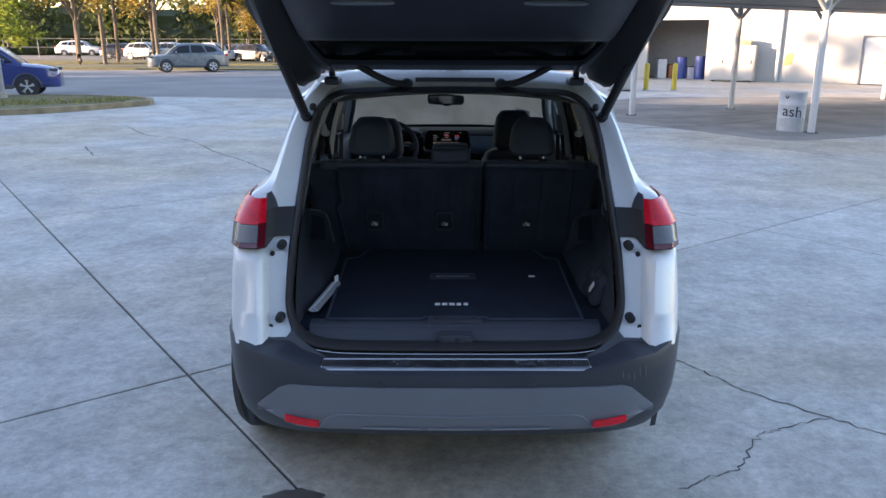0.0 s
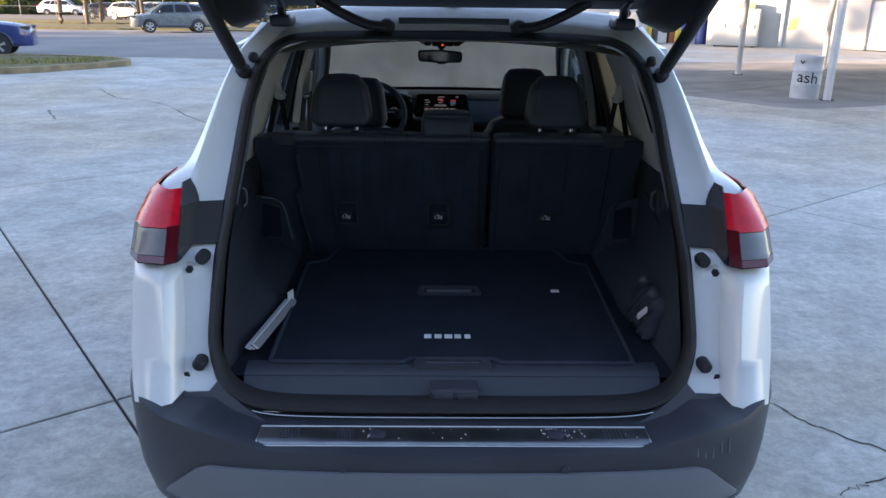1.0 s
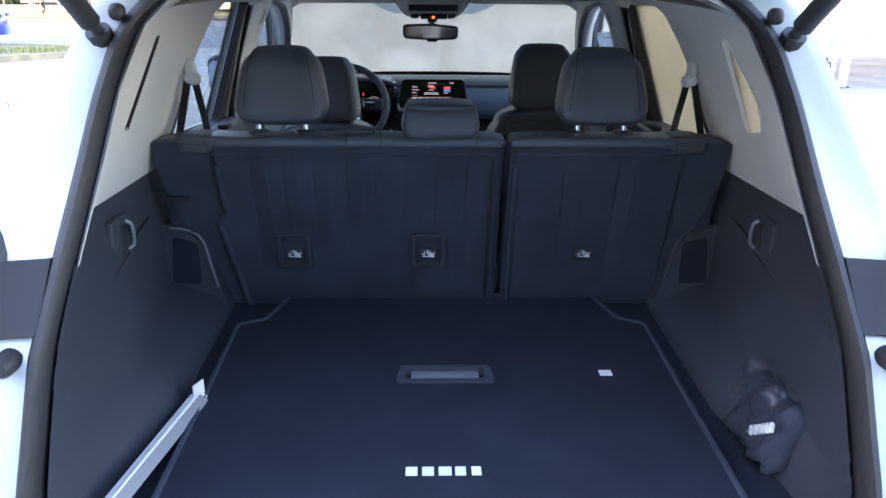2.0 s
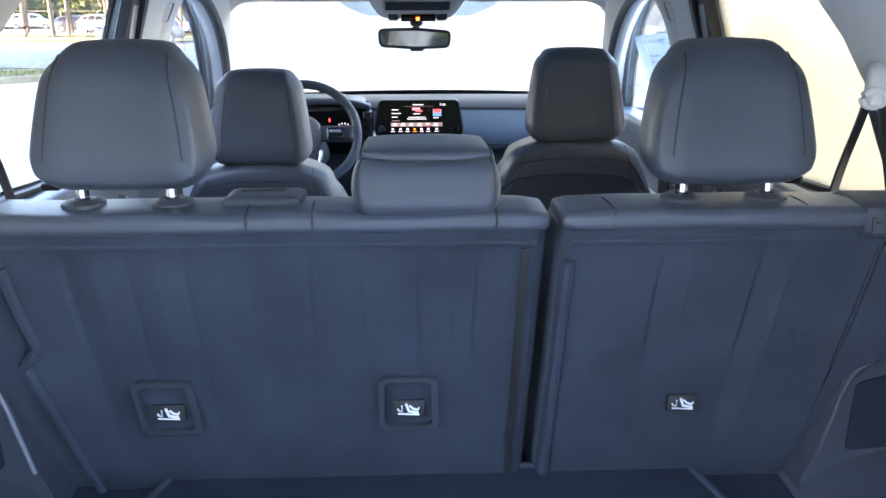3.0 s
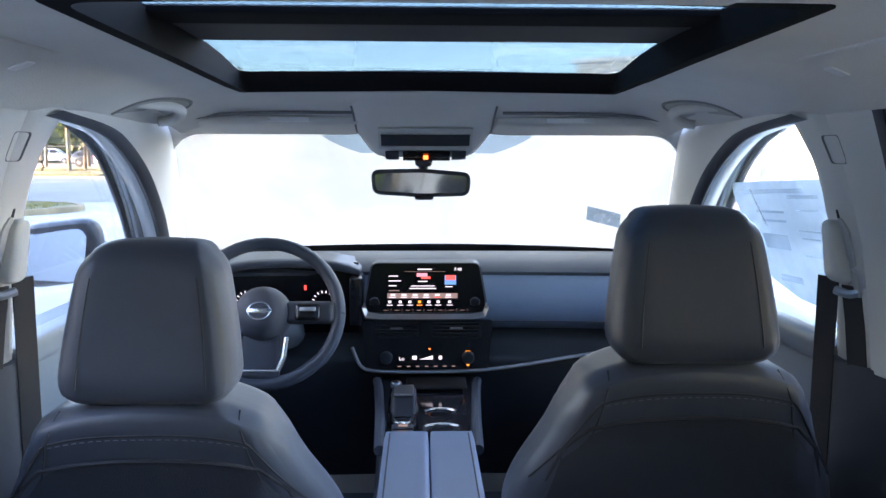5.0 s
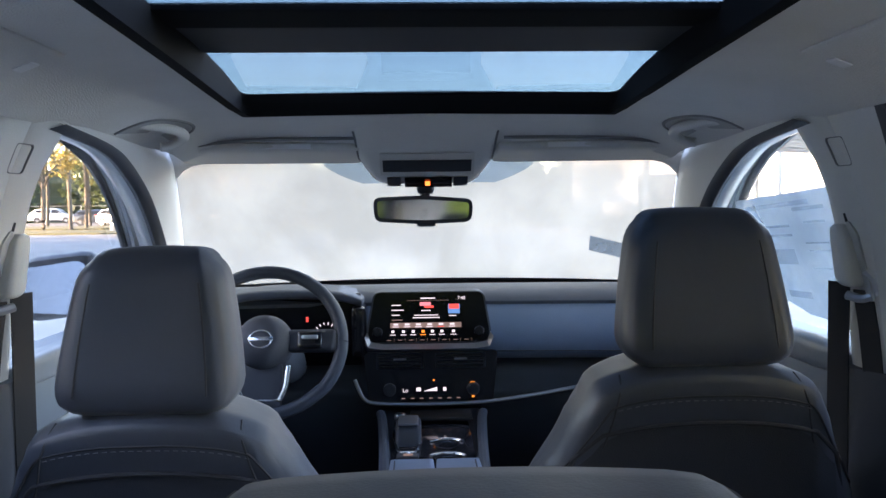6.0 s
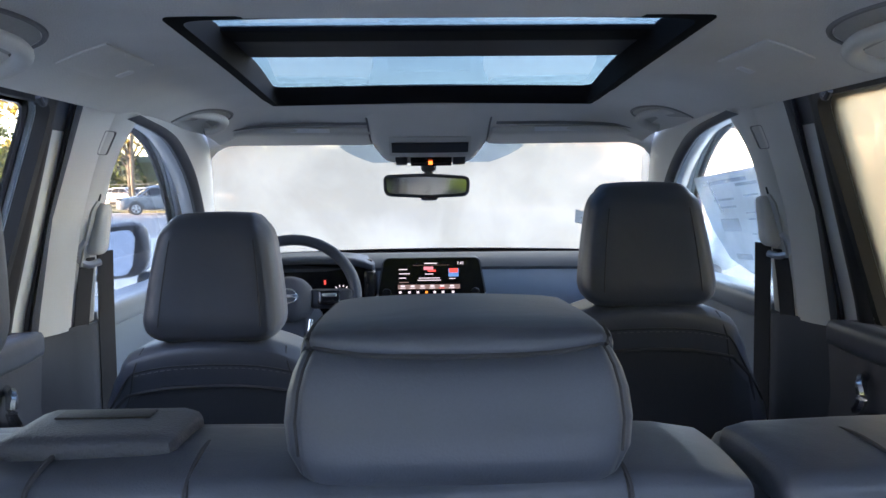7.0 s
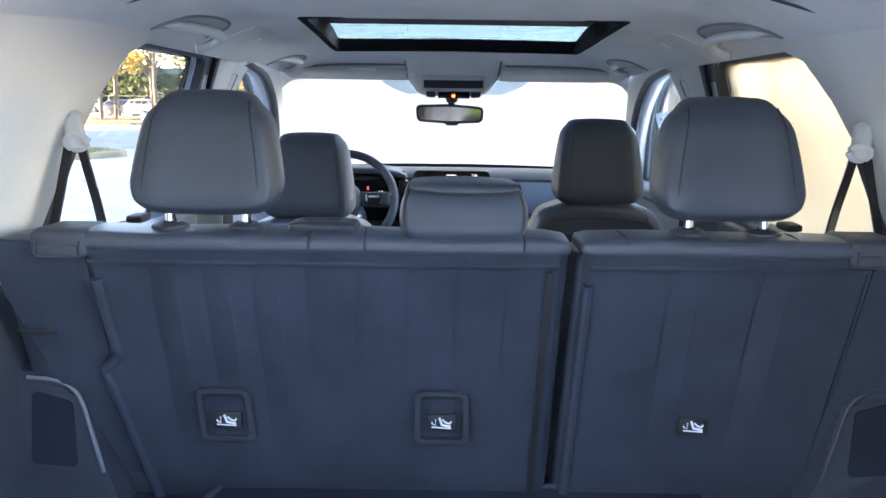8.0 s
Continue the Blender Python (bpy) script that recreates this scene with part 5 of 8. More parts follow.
def seat_back(x0, x1, grooves, outer):
    body = part("backrest", pillow(x0, x1, 0.008, 0.125, 0.775, 1.277, 0.025, lambda u, v, w, p: Vector((p.x, p.y + lean(p.z), p.z + 0.006 * (1 - u * u) * max(0, w))), n=20), LEATHER, bench, "charcoal leather backrest", 60)
    # carpet on the back, with pressed pleats
    lo, hi = (x0 + 0.135, x1 - 0.006) if outer < 0 else (x0 + 0.006, x1 - 0.11)
    xs = sorted({lo, lo + 0.010, hi - 0.010, hi, *[g + d for g in grooves for d in (-0.009, -0.003, 0.002, 0.010, 0.030, 0.036, 0.042) if lo < g + d < hi - 0.012]})
    rows = []
    for z in (0.78, 0.80, 0.86, 0.92, 1.0, 1.06, 1.085, 1.12, 1.17, 1.215, 1.235, 1.248, 1.256, 1.262, 1.268):
        row = []
        for x in xs:
            fade = inter(z, (0.86, 0.98, 1.08, 1.215, 1.236), (0.0, 0.4, 0.9, 1.0, 0.0))
            dent = 0.0050 * fade if any(-0.004 < x - g < 0.003 for g in grooves) else -0.0022 * fade if any(abs(x - g - 0.036) < 0.001 for g in grooves) else 0.0
            e = 0.010 if x in (lo, hi) or z in (0.78, 1.268) else 0.0
            band = inter(z, (1.246, 1.251, 1.262, 1.266), (0.0, -0.004, -0.004, 0.0))
            xx = x
            if outer < 0 and x <= lo + 0.02:
                xx += inter(z, (0.80, 1.06, 1.085, 1.17, 1.232), (0.028, -0.012, 0.014, 0.006, 0.004))
            row.append((xx + 0.0007 * math.sin(z * 31 + x * 40) * fade, lean(z) + e + dent + band, z))
        rows.append(row)
    panel = part("carpet_panel", loft(rows), CARPET, body, "dark pleated carpet", 30)
    rim_x = lambda z: lo + (inter(z, (0.80, 1.06, 1.085, 1.17, 1.232), (0.028, -0.012, 0.014, 0.006, 0.004)) if outer < 0 else 0.0)
    part("panel_border", tube(smooth_path([(rim_x(z) + 0.010, lean(z) - 0.001, z) for z in (0.80, 0.88, 0.96, 1.04, 1.06, 1.085, 1.12, 1.17, 1.20, 1.215)], 3), 0.0085, 8), CARPET, panel)
    part("panel_border", tube([(x, lean(1.243) - 0.0005, 1.243) for x in np.linspace(lo + 0.01, hi - 0.01, 12)], 0.0045, 8), CARPET, panel)
    a, b = (x0 + 0.10, x1 - 0.001) if outer < 0 else (x0 + 0.001, x1 - 0.10)
    part("top_roll", pillow(a, b, 3.698, 3.80, 1.258, 1.284, 0.012, lambda u, v, w, p: p + Vector((0, 0.0015 * math.sin(p.x * 23), (0.004 * (1 - v * v) + 0.0012 * math.sin(p.x * 31)) * max(0, w))), n=24), LEATHER, body, "worn leather top roll", 70)
    part("side_carpet", slab([(x0 + 0.006, 1.270), (x0 + 0.006, 1.19), (x0 + 0.045, 1.05), (x0 + 0.09, 0.95), (x0 + 0.13, 0.85), (x0 + 0.165, 0.85), (x0 + 0.127, 1.06), (x0 + 0.142, 1.09), (x0 + 0.138, 1.270)] if outer < 0 else [(x1 - 0.006, 1.270), (x1 - 0.006, 1.19), (x1 - 0.045, 1.05), (x1 - 0.09, 0.95), (x1 - 0.12, 0.85), (x1 - 0.125, 0.85), (x1 - 0.108, 1.06), (x1 - 0.108, 1.270)], [], lambda u, v, w: (u, lean(v) + 0.004 + w, v), 0.02), CARPET, body)
    for x in ((-0.227, -0.147, 0.078) if outer < 0 else (0.224, 0.47)):
        part("seam", tube(smooth_path([(x, 3.6975, 1.266), (x, 3.7005, 1.280), (x - 0.001, 3.715, 1.2865), (x - 0.003, 3.75, 1.2885), (x - 0.004, 3.79, 1.282)], 4), 0.0016, 6), SEAM, body)
    return body


left_back = seat_back(-0.690, 0.146, [-0.463, -0.386, -0.314, -0.236, -0.159, -0.086, -0.013, 0.061], -1)
right_back = seat_back(0.158, 0.692, [0.30, 0.43], 1)
part("split_strip", thick(loft([[(x, lean(z) - 0.003, z) for x in (0.112, 0.121)] for z in (0.80, 1.0, 1.15, 1.236)]), 0.003), RUBBER, left_back)
for cx, body in ((-0.379, left_back), (-0.035, left_back)):
    rim = slab(rounded([(cx - 0.044, 0.928), (cx + 0.044, 0.928), (cx + 0.042, 1.028), (cx - 0.042, 1.028)], 0.014), [rounded([(cx - 0.036, 0.936), (cx + 0.034, 0.936), (cx + 0.033, 1.020), (cx - 0.034, 1.020)], 0.010)], lambda u, v, w: (u, lean(v) - 0.011 + w, v), 0.017)
    part("anchor_pocket", rim, TRIM, body, "moulded child seat anchor pocket")
for cx, body in ((-0.379, left_back), (-0.035, left_back), (0.368, right_back)):
    tag = part("anchor_tag", box(cx - 0.023, cx + 0.023, 3.789, 3.802, 0.955, 0.982, 0.002), RUBBER, body)
    at_tag = lambda pts: [(cx + a, 3.788, 0.9685 + b) for a, b in pts]
    part("tag_symbol", join(tube(at_tag([(-0.004, 0.009), (0.0, -0.003), (0.014, -0.006)]), 0.0021, 6), tube(at_tag([(0.001, 0.006), (0.006, 0.001), (0.013, -0.001), (0.015, 0.003)]), 0.0016, 6), tube(at_tag([(-0.016, -0.007), (0.015, -0.009)]), 0.0012, 5), tube(at_tag([(-0.010, 0.006), (-0.010, -0.004), (-0.015, -0.002), (-0.016, 0.001)]), 0.0014, 5)), ICON, tag)
for x0 in (-0.622, 0.535):
    lever = part("release_lever", pillow(x0, x0 + 0.085, 3.696, 3.79, 1.248, 1.290, 0.012, n=6), TRIM, left_back if x0 < 0 else right_back, "seat release lever")
    part("lever_recess", box(x0 + 0.014, x0 + 0.071, 3.6935, 3.702, 1.252, 1.268, 0.003), TRIM, lever)
    part("lever_rim", tube([(x0 + 0.012, 3.694, 1.274), (x0 + 0.012, 3.694, 1.252), (x0 + 0.073, 3.694, 1.252), (x0 + 0.073, 3.694, 1.274)], 0.0022, 6), TRIM, lever)
part("top_anchor_cover", pillow(-0.264, -0.164, 3.735, 3.800, 1.278, 1.298, 0.009, n=8), TRIM, left_back, "belt slot cover")
part("cover_slot", box(-0.246, -0.190, 3.772, 3.788, 1.295, 1.2992, 0.001), RUBBER, left_back)
part("side_pull", tube([(-0.675, 3.744, 1.126), (-0.615, 3.740, 1.126)], 0.003, 6), RUBBER, left_back)
part("cushion", pillow(-0.66, 0.66, 3.95, 4.46, 0.50, 0.72, 0.07), LEATHER, bench)
part("cushion_base", box(-0.62, 0.62, 3.95, 4.38, 0.33, 0.52, 0.02), TRIM, bench)


def rear_rest(cx):
    def shape(u, v, w, p):
        p.x = cx + (p.x - cx) * (1 - 0.27 * ((w + 1) / 2) ** 1.7)
        p.y += 0.020 * w + 0.012 * (1 - u * u)
        p.z += 0.006 * (1 - u * u) * w
        return p
    rest = part("headrest", pillow(cx - 0.113, cx + 0.113, 3.720, 3.826, 1.311, 1.481, 0.047, shape, 18), LEATHER, bench, "charcoal leather headrest on two steel posts", 70)
    for d in (-1, 1):
        line = []
        for b in np.linspace(-0.070, 0.072, 12):
            swell = math.sqrt(max(0.0, 0.047 ** 2 - 0.018 ** 2 - max(0.0, abs(b) - 0.038) ** 2))
            line.append(shape(d * 0.084 / 0.113, -1, b / 0.085, Vector((cx + d * 0.084, 3.767 - swell, 1.396 + b))) + Vector((0, 0.0004, 0)))
        part("seam", tube(line, 0.0014, 6), SEAM, rest)
        x = cx + d * 0.0555
        part("post", tube([(x, 3.752, 1.27), (x, 3.752, 1.33)], 0.0075, 10), CHROME, rest, "steel post")
        part("collar", spun([(0.0, 0.008), (0.012, 0.010), (0.013, 0.016), (0.008, 0.026), (0.0, 0.028)], (x, 3.752, 1.283), "z", 18), TRIM, rest)


rear_rest(-0.383)
rear_rest(0.378)


# low middle headrest: a padded front under an overhanging lid
MID = [(3.709, 1.278, 0.080, 0.3), (3.701, 1.286, 0.086, 0.7), (3.699, 1.298, 0.0905, 1.0), (3.702, 1.315, 0.0925, 1.0), (3.707, 1.330, 0.0915, 1.0), (3.711, 1.340, 0.0890, 1.0), (3.7145, 1.3465, 0.0860, 0.9), (3.7175, 1.3485, 0.0845, 0.8),
       (3.7150, 1.3510, 0.0860, 0.8), (3.7165, 1.3545, 0.0865, 0.8), (3.724, 1.3570, 0.0870, 0.7), (3.745, 1.3580, 0.0875, 0.5), (3.78, 1.3575, 0.0880, 0.5), (3.82, 1.3555, 0.0880, 0.5), (3.86, 1.3535, 0.0875, 0.5), (3.876, 1.3510, 0.0865, 0.4), (3.886, 1.344, 0.0855, 0.3), (3.889, 1.32, 0.085, 0.2), (3.889, 1.27, 0.085, 0.2)]
ACROSS = [-1.0, -0.995, -0.97, -0.94, -0.91, -0.885, -0.86, -0.75, -0.6, -0.4, -0.2, 0, 0.2, 0.4, 0.6, 0.75, 0.86, 0.885, 0.91, 0.94, 0.97, 0.995, 1.0]


def mid_at(k, u, lift=0.0):
    y, z, hw, bow = MID[k]
    e, lid = max(0.0, (abs(u) - 0.78) / 0.22), max(0.0, (abs(u) - 0.90) / 0.10)
    groove = 0.0035 * max(0.0, 1 - abs(abs(u) - 0.91) / 0.022)
    sink = (0.006 * e ** 2 + 0.022 * lid ** 2.2 + groove if k > 7 else 0.018 * e ** 3 + groove * (k > 1)) + (0.03 if abs(u) == 1.0 else 0.0)
    lip = max(0.0, 1 - abs(k - 7) / 4.5)
    to = (Vector((0, 3.80, 1.29)) - Vector((0, y, z))).normalized()
    at = Vector((-0.008 + hw * u, y - 0.006 * bow * (1 - u * u) * (k < 11) + 0.004 * lip * abs(u) ** 5, z + 0.004 * (1 - u * u) * (k > 8) + lip * (0.009 * abs(u) ** 4 - 0.003)))
    return at + to * (sink - lift)


mid = part("middle_headrest", loft([[mid_at(k, u) for u in ACROSS] for k in range(len(MID))]), LEATHER, bench, "low charcoal leather middle headrest", 75)
part("piping", tube([mid_at(7, u, 0.001) for u in ACROSS[4:-4]], 0.0017, 8), SEAM, mid)
for d in (-1, 1):
    part("piping", tube([mid_at(k, d * 0.91, 0.0004) for k in range(2, 8)], 0.0012, 6), SEAM, mid)
    part("piping", tube([mid_at(k, d * 0.91, 0.0010) for k in range(7, 16)], 0.0016, 6), SEAM, mid)

# ---- front seats ----
def front_seat(cx, top, y, label):
    seat = thing("front_seat", (cx, y + 0.2, 0.33), label, "seat", "front seats")

    def back_shape(u, v, w, p):
        t = (w + 1) / 2
        k = min(1, max(0, (t - 0.55) / 0.45))
        k = k * k * (3 - 2 * k)
        p.x = cx + (p.x - cx) * (1 - 0.30 * k)
        p.z -= 0.045 * abs(u) ** 2.5 * k
        p.y += -0.16 * (t - 0.85) + 0.035 * (1 - abs(u) ** 2.5) * (v > 0) - 0.012 * (1 - u * u) * (v < 0)
        return p
    back = part("backrest", pillow(cx - 0.262, cx + 0.262, y, y + 0.15, 0.60, top, 0.055, back_shape, 26), LEATHER, seat, "charcoal leather backrest", 70)
    pocket = []
    for t in np.linspace(0, 1, 12):
        z = 0.66 + t * (top - 0.130 - 0.66)
        row = []
        for u in np.linspace(-1, 1, 13):
            zz = z + t * (0.045 * (1 - abs(u) ** 2.2) - 0.13 * (max(0, abs(u) - 0.70) / 0.30) ** 2)
            row.append((cx + 0.228 * u, y - 0.010 - 0.012 * (1 - u * u) - 0.16 * ((zz - 0.60) / (top - 0.60) - 0.85) + 0.012 * abs(u) ** 6 + (0.008 if t in (0.0, 1.0) else 0), zz))
        pocket.append(row)
    part("back_panel", loft(pocket), SEAT_BACK, back, "dark seat back panel", 60)
    edge = [Vector(p) + Vector((0, -0.002, 0.002)) for p in pocket[-1]]
    part("panel_edge", tube(edge, 0.0035, 8), SEAM, back)

    def on_back(u, z, out=0.0006):
        """A point on the rounded rear face: u across (-1 to 1) at height z before the shoulders drop."""
        d = max(0.0, abs(u) * 0.262 - 0.207)
        h = max(0.0, z - top + 0.055)
        sink = 0.055 - math.sqrt(max(0.0, 0.055 ** 2 - d * d - h * h))
        p = back_shape(u, -1.0, (z - (0.60 + top) / 2) / ((top - 0.60) / 2), Vector((cx + 0.262 * u, y + sink, z)))
        return p + Vector((0, -out, 0))
    part("yoke_seam", tube([on_back(u, top - 0.044 + 0.006 * u * u) for u in np.linspace(-0.72, 0.72, 17)], 0.0014, 6), SEAM, back, "stitched seam across the shoulders")
    for k in range(24):
        u = -0.70 + k * 1.4 / 23
        part("stitch", tube([on_back(u, top - 0.050 + 0.006 * u * u, 0.001), on_back(u + 0.032, top - 0.050 + 0.006 * (u + 0.032) ** 2, 0.001)], 0.0009, 4), STITCH, back)
    for d in (-1, 1):
        part("side_seam", tube([on_back(d * 0.72, top - 0.042 - 0.012 * k) for k in range(11)], 0.0014, 6), SEAM, back)
        part("shoulder_seam", tube([on_back(d * (0.72 + 0.022 * k), top - 0.040 - 0.0012 * k * k, 0.001) for k in range(12)], 0.0018, 6), SEAM, back)
        part("shoulder_seam", tube([on_back(d * (0.72 - 0.008 * k), top - 0.040 + 0.0075 * k, 0.001) for k in range(6)], 0.0016, 6), SEAM, back)

    def rest_shape(u, v, w, p):
        p.x = cx + (p.x - cx) * (1 - 0.25 * ((w + 1) / 2) ** 1.6)
        p.y += 0.022 * w + 0.010 * (1 - u * u)
        p.z += 0.006 * (1 - u * u) * w
        return p
    rest = part("headrest", pillow(cx - 0.125, cx + 0.125, y - 0.015, y + 0.095, top - 0.005, top + 0.211, 0.042, rest_shape, 16), LEATHER, seat, "charcoal leather headrest", 70)
    for d in (-1, 1):
        line = []
        for w in np.linspace(-0.75, 0.80, 9):
            k = 1 - 0.25 * ((w + 1) / 2) ** 1.6
            line.append((cx + d * 0.088 * k, y - 0.0145 + 0.022 * w + 0.010 * (1 - 0.69 ** 2) + (0.02 * max(0, w - 0.62) / 0.18), top + 0.103 + 0.108 * w))
        part("seam", tube(line, 0.0012, 6), SEAM, rest)
    for d in (-1, 1):
        part("post", tube([(cx + d * 0.075, y + 0.04, top - 0.03), (cx + d * 0.075, y + 0.045, top + 0.02)], 0.012, 8), TRIM, rest)
    part("cushion", pillow(cx - 0.26, cx + 0.26, y + 0.10, y + 0.62, 0.52, 0.70, 0.06), LEATHER, seat)
    part("seat_base", box(cx - 0.22, cx + 0.22, y + 0.10, y + 0.55, 0.33, 0.53, 0.02), TRIM, seat)


front_seat(-0.397, 1.175, 4.635, "charcoal leather driver seat set low behind the steering wheel")
front_seat(0.378, 1.222, 4.660, "charcoal leather passenger seat set higher than the driver seat")

# ---- dashboard ----
dash = thing("dashboard", (0, 5.85, 0.33), "dark padded dashboard with blue-grey leather face and silver trim", "dashboard")


def dash_row(x):
    b = 0.05 * (x / 0.75) ** 2
    return [(x, y - b, z) for y, z in ((6.20, 1.172), (6.05, 1.196), (5.92, 1.202), (5.83, 1.196), (5.792, 1.182), (5.782, 1.170), (5.786, 1.160))]


def face_row(x):
    b = 0.05 * (x / 0.75) ** 2
    return [(x, y - b, z) for y, z in ((5.788, 1.162), (5.768, 1.140), (5.745, 1.10), (5.742, 1.06), (5.752, 1.03), (5.775, 1.008), (5.80, 1.0))]


def low_row(x):
    b = 0.05 * (x / 0.75) ** 2
    return [(x, y - b, z) for y, z in ((5.80, 1.005), (5.815, 0.985), (5.80, 0.94), (5.775, 0.925), (5.765, 0.90), (5.79, 0.80), (5.84, 0.65), (5.90, 0.50))]


XS = np.linspace(-0.74, 0.74, 25)
part("top_pad", loft([dash_row(x) for x in XS]), DASH, dash, "grained dark top pad", 60)
part("leather_face", loft([face_row(x) for x in XS if x > -0.22]), LEATHER_BLUE, dash, "blue-grey stitched leather face", 60)
part("leather_face", loft([face_row(x) for x in np.linspace(-0.74, -0.605, 4)]), DASH, dash, smooth=60)
part("lower_dash", loft([low_row(x) for x in XS]), BLACK, dash, "dark lower dashboard with glovebox", 60)
part("stitch_line", tube([Vector(face_row(x)[4]) + Vector((0, -0.002, 0)) for x in np.linspace(0.17, 0.72, 14)], 0.0016, 5), STITCH, dash)
part("glovebox_line", tube([(0.20, 5.792, 0.86), (0.60, 5.758, 0.86)], 0.003, 5), SEAM, dash)
for s in (-1, 1):
    vent = part("side_vent", pillow(min(s * 0.60, s * 0.70), max(s * 0.60, s * 0.70), 5.69, 5.75, 1.06, 1.14, 0.012, n=6), GLOSS_BLACK, dash, "side air vent")
    for k in range(4):
        part("vent_slat", box(min(s * 0.61, s * 0.69), max(s * 0.61, s * 0.69), 5.686, 5.692, 1.072 + k * 0.017, 1.076 + k * 0.017), DASH, vent)

# centre touch screen
unit = thing("touch_screen", (-0.006, 5.68, 1.06), "black touch screen showing a lit radio menu", "screen")
UO = rounded([(-0.166, 1.073), (0.154, 1.073), (0.162, 1.098), (0.143, 1.208), (-0.153, 1.208), (-0.174, 1.098)], 0.016, 4)


def unit_at(u, v, w):
    return (u, 5.672 + w + 0.10 * (v - 1.073), v)


part("casing", slab(grown(UO, 0.006), [], lambda u, v, w: unit_at(u, v - 0.004, 0.006 + w), 0.07), DASH, unit)
part("glass_front", slab(UO, [], lambda u, v, w: unit_at(u, v, w), 0.01), SCREEN_OFF, unit, "glossy black front")
part("silver_lip", thick(loft([[unit_at(u, v, 0.004), unit_at(u * 1.012, v - 0.009, -0.003), unit_at(u, v - 0.013, 0.02)] for u, v in ((-0.177, 1.098), (-0.168, 1.072), (-0.13, 1.066), (0.12, 1.066), (0.157, 1.072), (0.166, 1.098))]), 0.003), ALLOY, unit)


def lit(name, x0, x1, z0, z1, m, lift=0.0012):
    if name in ("menu_title", "menu_entry", "track_line", "station_number", "album_caption", "icon_name", "preset_name", "hard_key_mark"):
        z0, z1 = z0 + 0.2 * (z1 - z0), z1 - 0.2 * (z1 - z0)
    return part(name, slab([(x0, z0), (x1, z0), (x1, z1), (x0, z1)], [], lambda u, v, w: unit_at(u, v, -lift + w), 0.0008), m, unit, smooth=0)


LIT_W, LIT_R, LIT_O, LIT_B, LIT_P, LIT_D = glow("lit_white", (0.9, 0.92, 1.0), 0.031), glow("lit_red", (0.9, 0.10, 0.08), 0.037), glow("lit_orange", (1.0, 0.32, 0.04), 0.042), glow("lit_blue", (0.10, 0.28, 0.60), 0.033), glow("lit_pink", (0.85, 0.30, 0.36), 0.033), glow("lit_dim", (0.35, 0.27, 0.24), 0.018)
for x in (-0.147, 0.132):
    part("knob", spun([(-0.014, 0.0), (-0.014, 0.011), (-0.010, 0.0135), (0.004, 0.0135)], unit_at(x, 1.103, 0), "y", 20), GLOSS_BLACK, unit, "round volume knob")
    part("knob_ring", tube([Vector(unit_at(x, 1.103, -0.012)) + Vector((0.0135 * math.cos(a), 0, 0.0135 * math.sin(a))) for a in np.linspace(-0.6, 3.8, 16)], 0.0008, 5), CHROME, unit)
written("7:48", 0.0125, Matrix.Translation(unit_at(0.085, 1.192, -0.0012)) @ pose(0, 0, 0, 90), LIT_W, unit)
lit("menu_title", -0.028, 0.012, 1.190, 1.195, LIT_W)
lit("menu_rule", -0.065, 0.05, 1.1862, 1.1868, LIT_D)
for k, w in enumerate((0.026, 0.034, 0.022, 0.03)):
    lit("menu_entry", -0.108, -0.108 + w, 1.172 - k * 0.0135, 1.176 - k * 0.0135, LIT_W if k < 3 else LIT_D)
lit("station_logo", -0.030, 0.000, 1.172, 1.182, LIT_P)
lit("station_logo", -0.018, 0.008, 1.166, 1.1725, LIT_R)
lit("station_number", -0.026, 0.000, 1.157, 1.161, LIT_W)
lit("track_line", -0.046, 0.020, 1.1445, 1.1480, LIT_W)
lit("track_line", -0.050, 0.024, 1.1375, 1.1415, LIT_W)
lit("album_square", 0.048, 0.080, 1.150, 1.176, LIT_B)
lit("album_square", 0.050, 0.078, 1.163, 1.176, LIT_R, 0.0018)
lit("album_caption", 0.050, 0.070, 1.1425, 1.146, LIT_W)
lit("preset_strip", -0.112, 0.084, 1.112, 1.126, LIT_D)
for k in range(6):
    lit("preset_mark", -0.103 + k * 0.031, -0.090 + k * 0.031, 1.119, 1.124, LIT_W, 0.0018)
    lit("preset_name", -0.106 + k * 0.031, -0.088 + k * 0.031, 1.1135, 1.1165, LIT_W if k != 4 else LIT_R, 0.0018)
for k, x in enumerate((-0.105, -0.076, -0.049, -0.022, 0.004, 0.030, 0.062)):
    lit("menu_icon", x - 0.004, x + 0.004, 1.0985, 1.1055, LIT_O if k == 3 else LIT_W)
    lit("icon_name", x - 0.008, x + 0.008, 1.0915, 1.0945, LIT_O if k == 3 else LIT_W)
for k in range(8):
    x = -0.122 + k * 0.0305
    lit("hard_key_mark", x, x + 0.012, 1.0775, 1.0798, LIT_D)
    lit("hard_key_gap", x + 0.020, x + 0.0207, 1.0745, 1.083, LIT_D)

